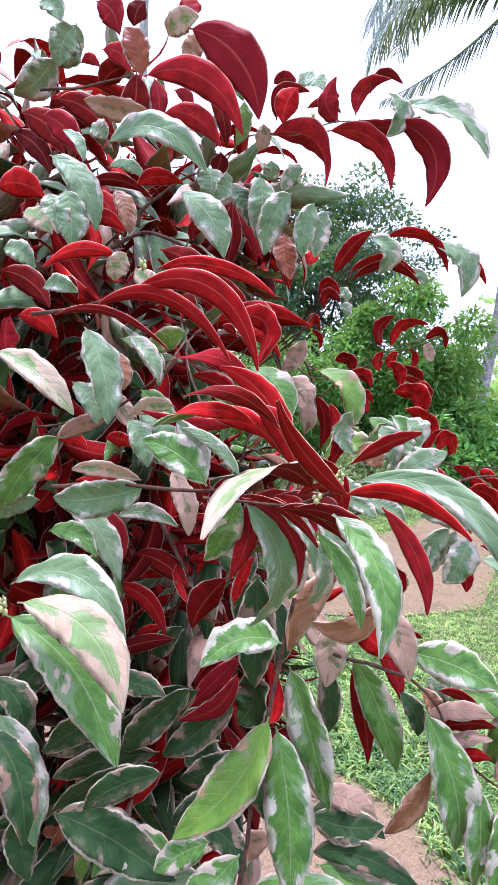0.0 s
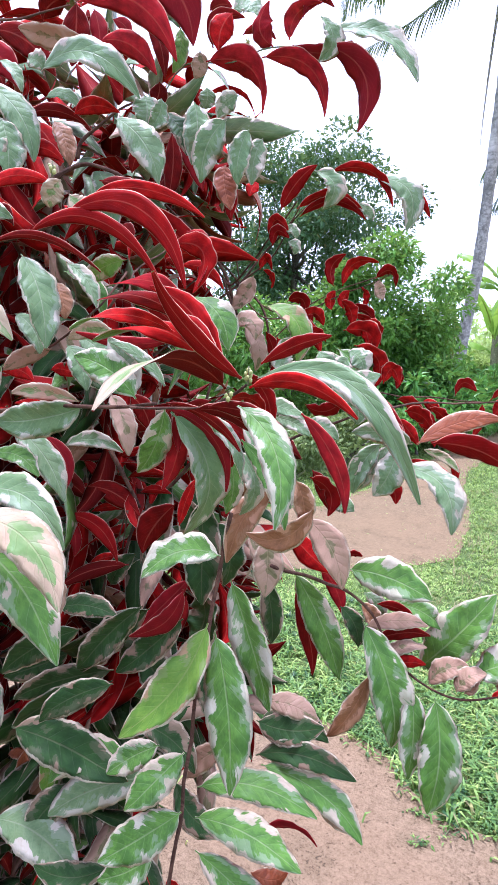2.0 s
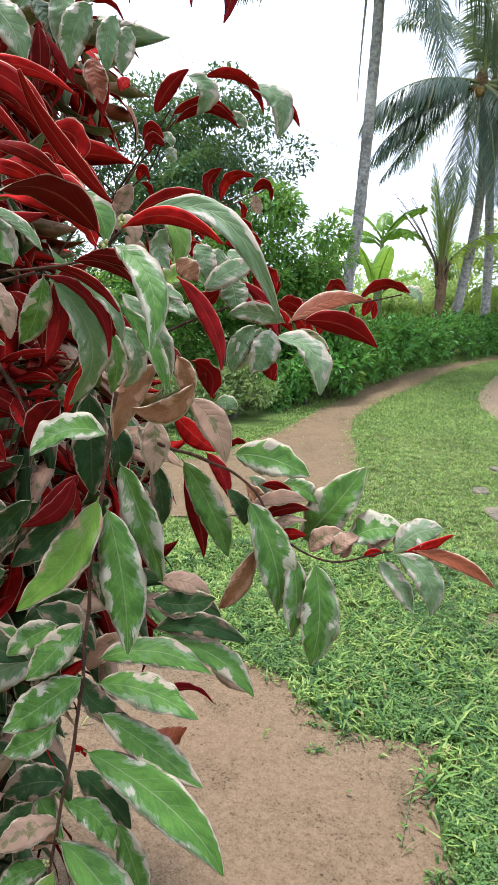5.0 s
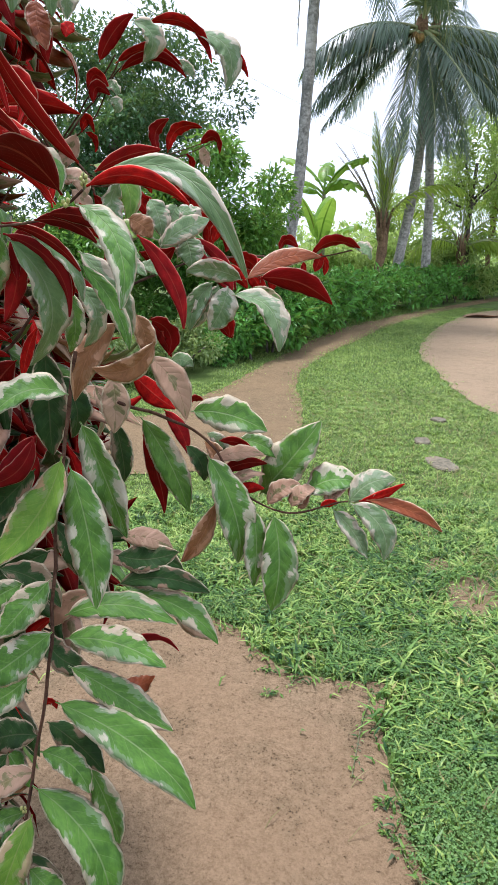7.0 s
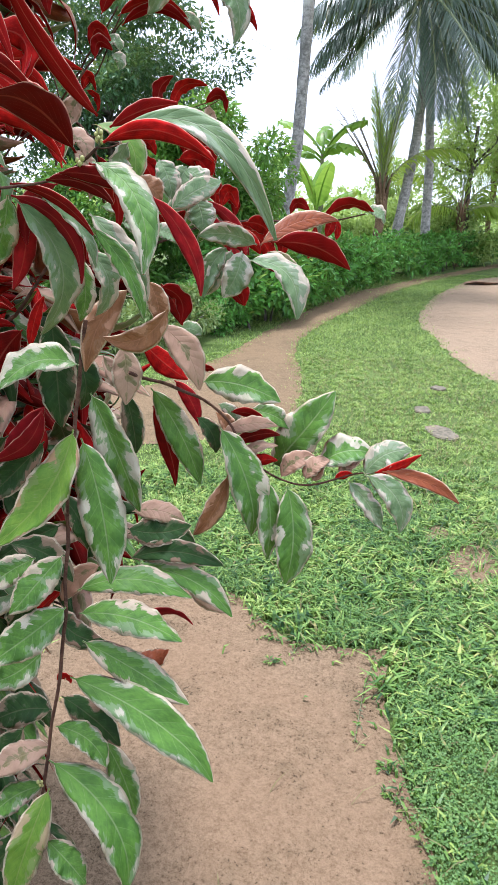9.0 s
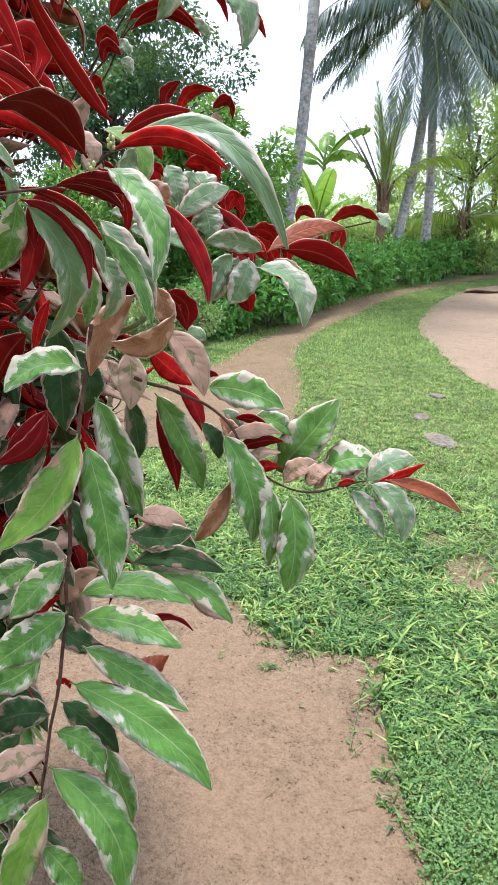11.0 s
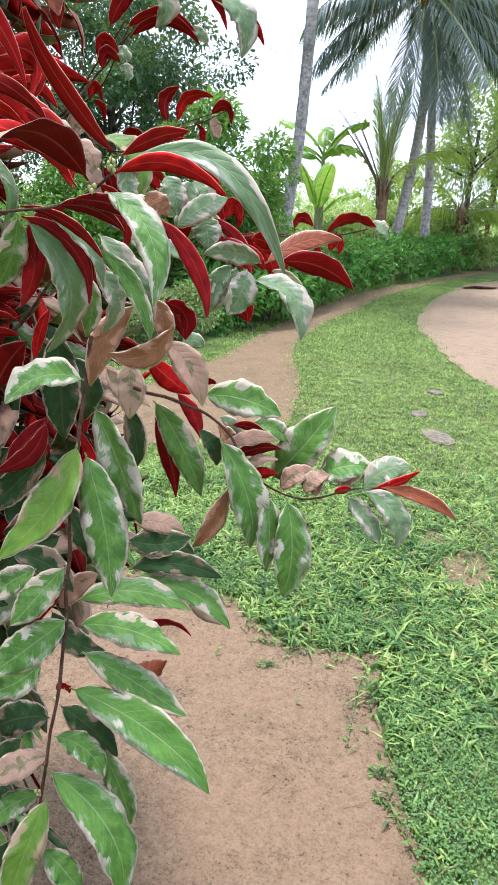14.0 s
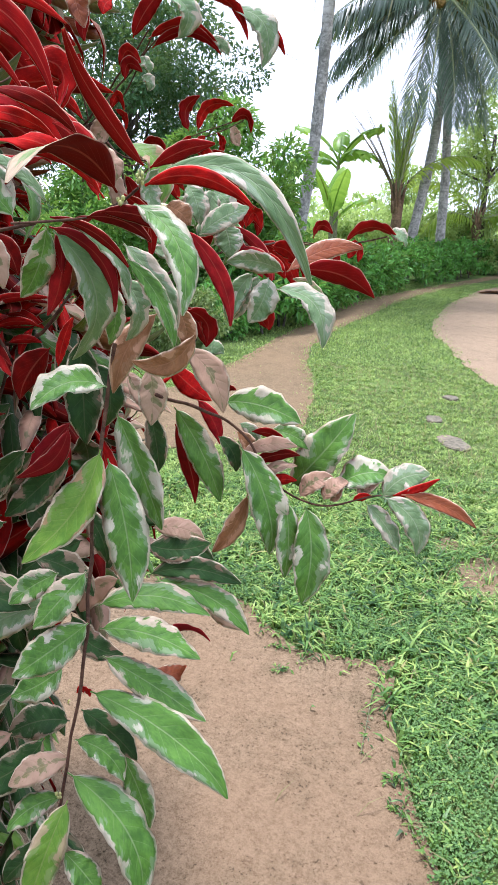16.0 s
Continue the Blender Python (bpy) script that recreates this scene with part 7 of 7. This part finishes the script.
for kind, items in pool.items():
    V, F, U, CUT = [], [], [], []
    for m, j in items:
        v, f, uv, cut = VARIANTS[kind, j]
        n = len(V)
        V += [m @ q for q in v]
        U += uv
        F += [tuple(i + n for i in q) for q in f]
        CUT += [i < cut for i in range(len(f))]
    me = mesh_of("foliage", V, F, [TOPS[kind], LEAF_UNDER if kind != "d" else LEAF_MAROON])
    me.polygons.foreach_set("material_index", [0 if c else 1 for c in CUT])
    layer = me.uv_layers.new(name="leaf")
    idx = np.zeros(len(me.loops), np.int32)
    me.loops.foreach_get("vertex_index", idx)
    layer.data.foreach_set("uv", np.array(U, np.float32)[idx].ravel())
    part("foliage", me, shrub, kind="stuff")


def bud_cluster(x, y, z, count, size, seed):
    """A short spike of round yellow-green flower buds at a shoot's tip."""
    rng = np.random.default_rng(seed)
    tall = size * (0.7 * count + 1)
    v, f = tube([(0, 0, -size * 2), (size * 0.3, 0, tall * 0.5), (0, 0, tall)], [size * 0.5, size * 0.45, size * 0.3], 6)
    stalk = part("flower_spike", mesh_of("flower_spike", v, f, TWIG_GREEN), shrub, "small spike of yellow-green flower buds")
    stalk.location = Vector((x, y, z)) - SHRUB
    for k in range(count):
        bm = bmesh.new()
        bmesh.ops.create_icosphere(bm, subdivisions=1, radius=size * rng.uniform(0.7, 1.2))
        for v in bm.verts:
            v.co.z *= 1.35
        me = bpy.data.meshes.new("flower_bud")
        bm.to_mesh(me)
        bm.free()
        me.materials.append(BUD)
        me.polygons.foreach_set("use_smooth", [True] * len(me.polygons))
        a = k * 2.4
        r = 0.8 * size * (1.2 + 0.3 * (k % 3))
        part("flower_bud", me, stalk).location = (r * math.cos(a), r * math.sin(a), size * 0.7 * k)


bud_cluster(-0.072, 0.357, 1.487, 7, 0.0012, 1)
bud_cluster(-0.083, 0.360, 1.475, 6, 0.0012, 2)
bud_cluster(-0.207, 0.500, 1.440, 9, 0.0012, 3)
bud_cluster(-0.242, 0.330, 1.406, 8, 0.0014, 4)
bud_cluster(-0.169, 0.335, 1.586, 5, 0.0011, 5)
bud_cluster(-0.163, 0.420, 1.002, 6, 0.0014, 6)
bud_cluster(-0.156, 0.635, 1.760, 5, 0.0011, 7)
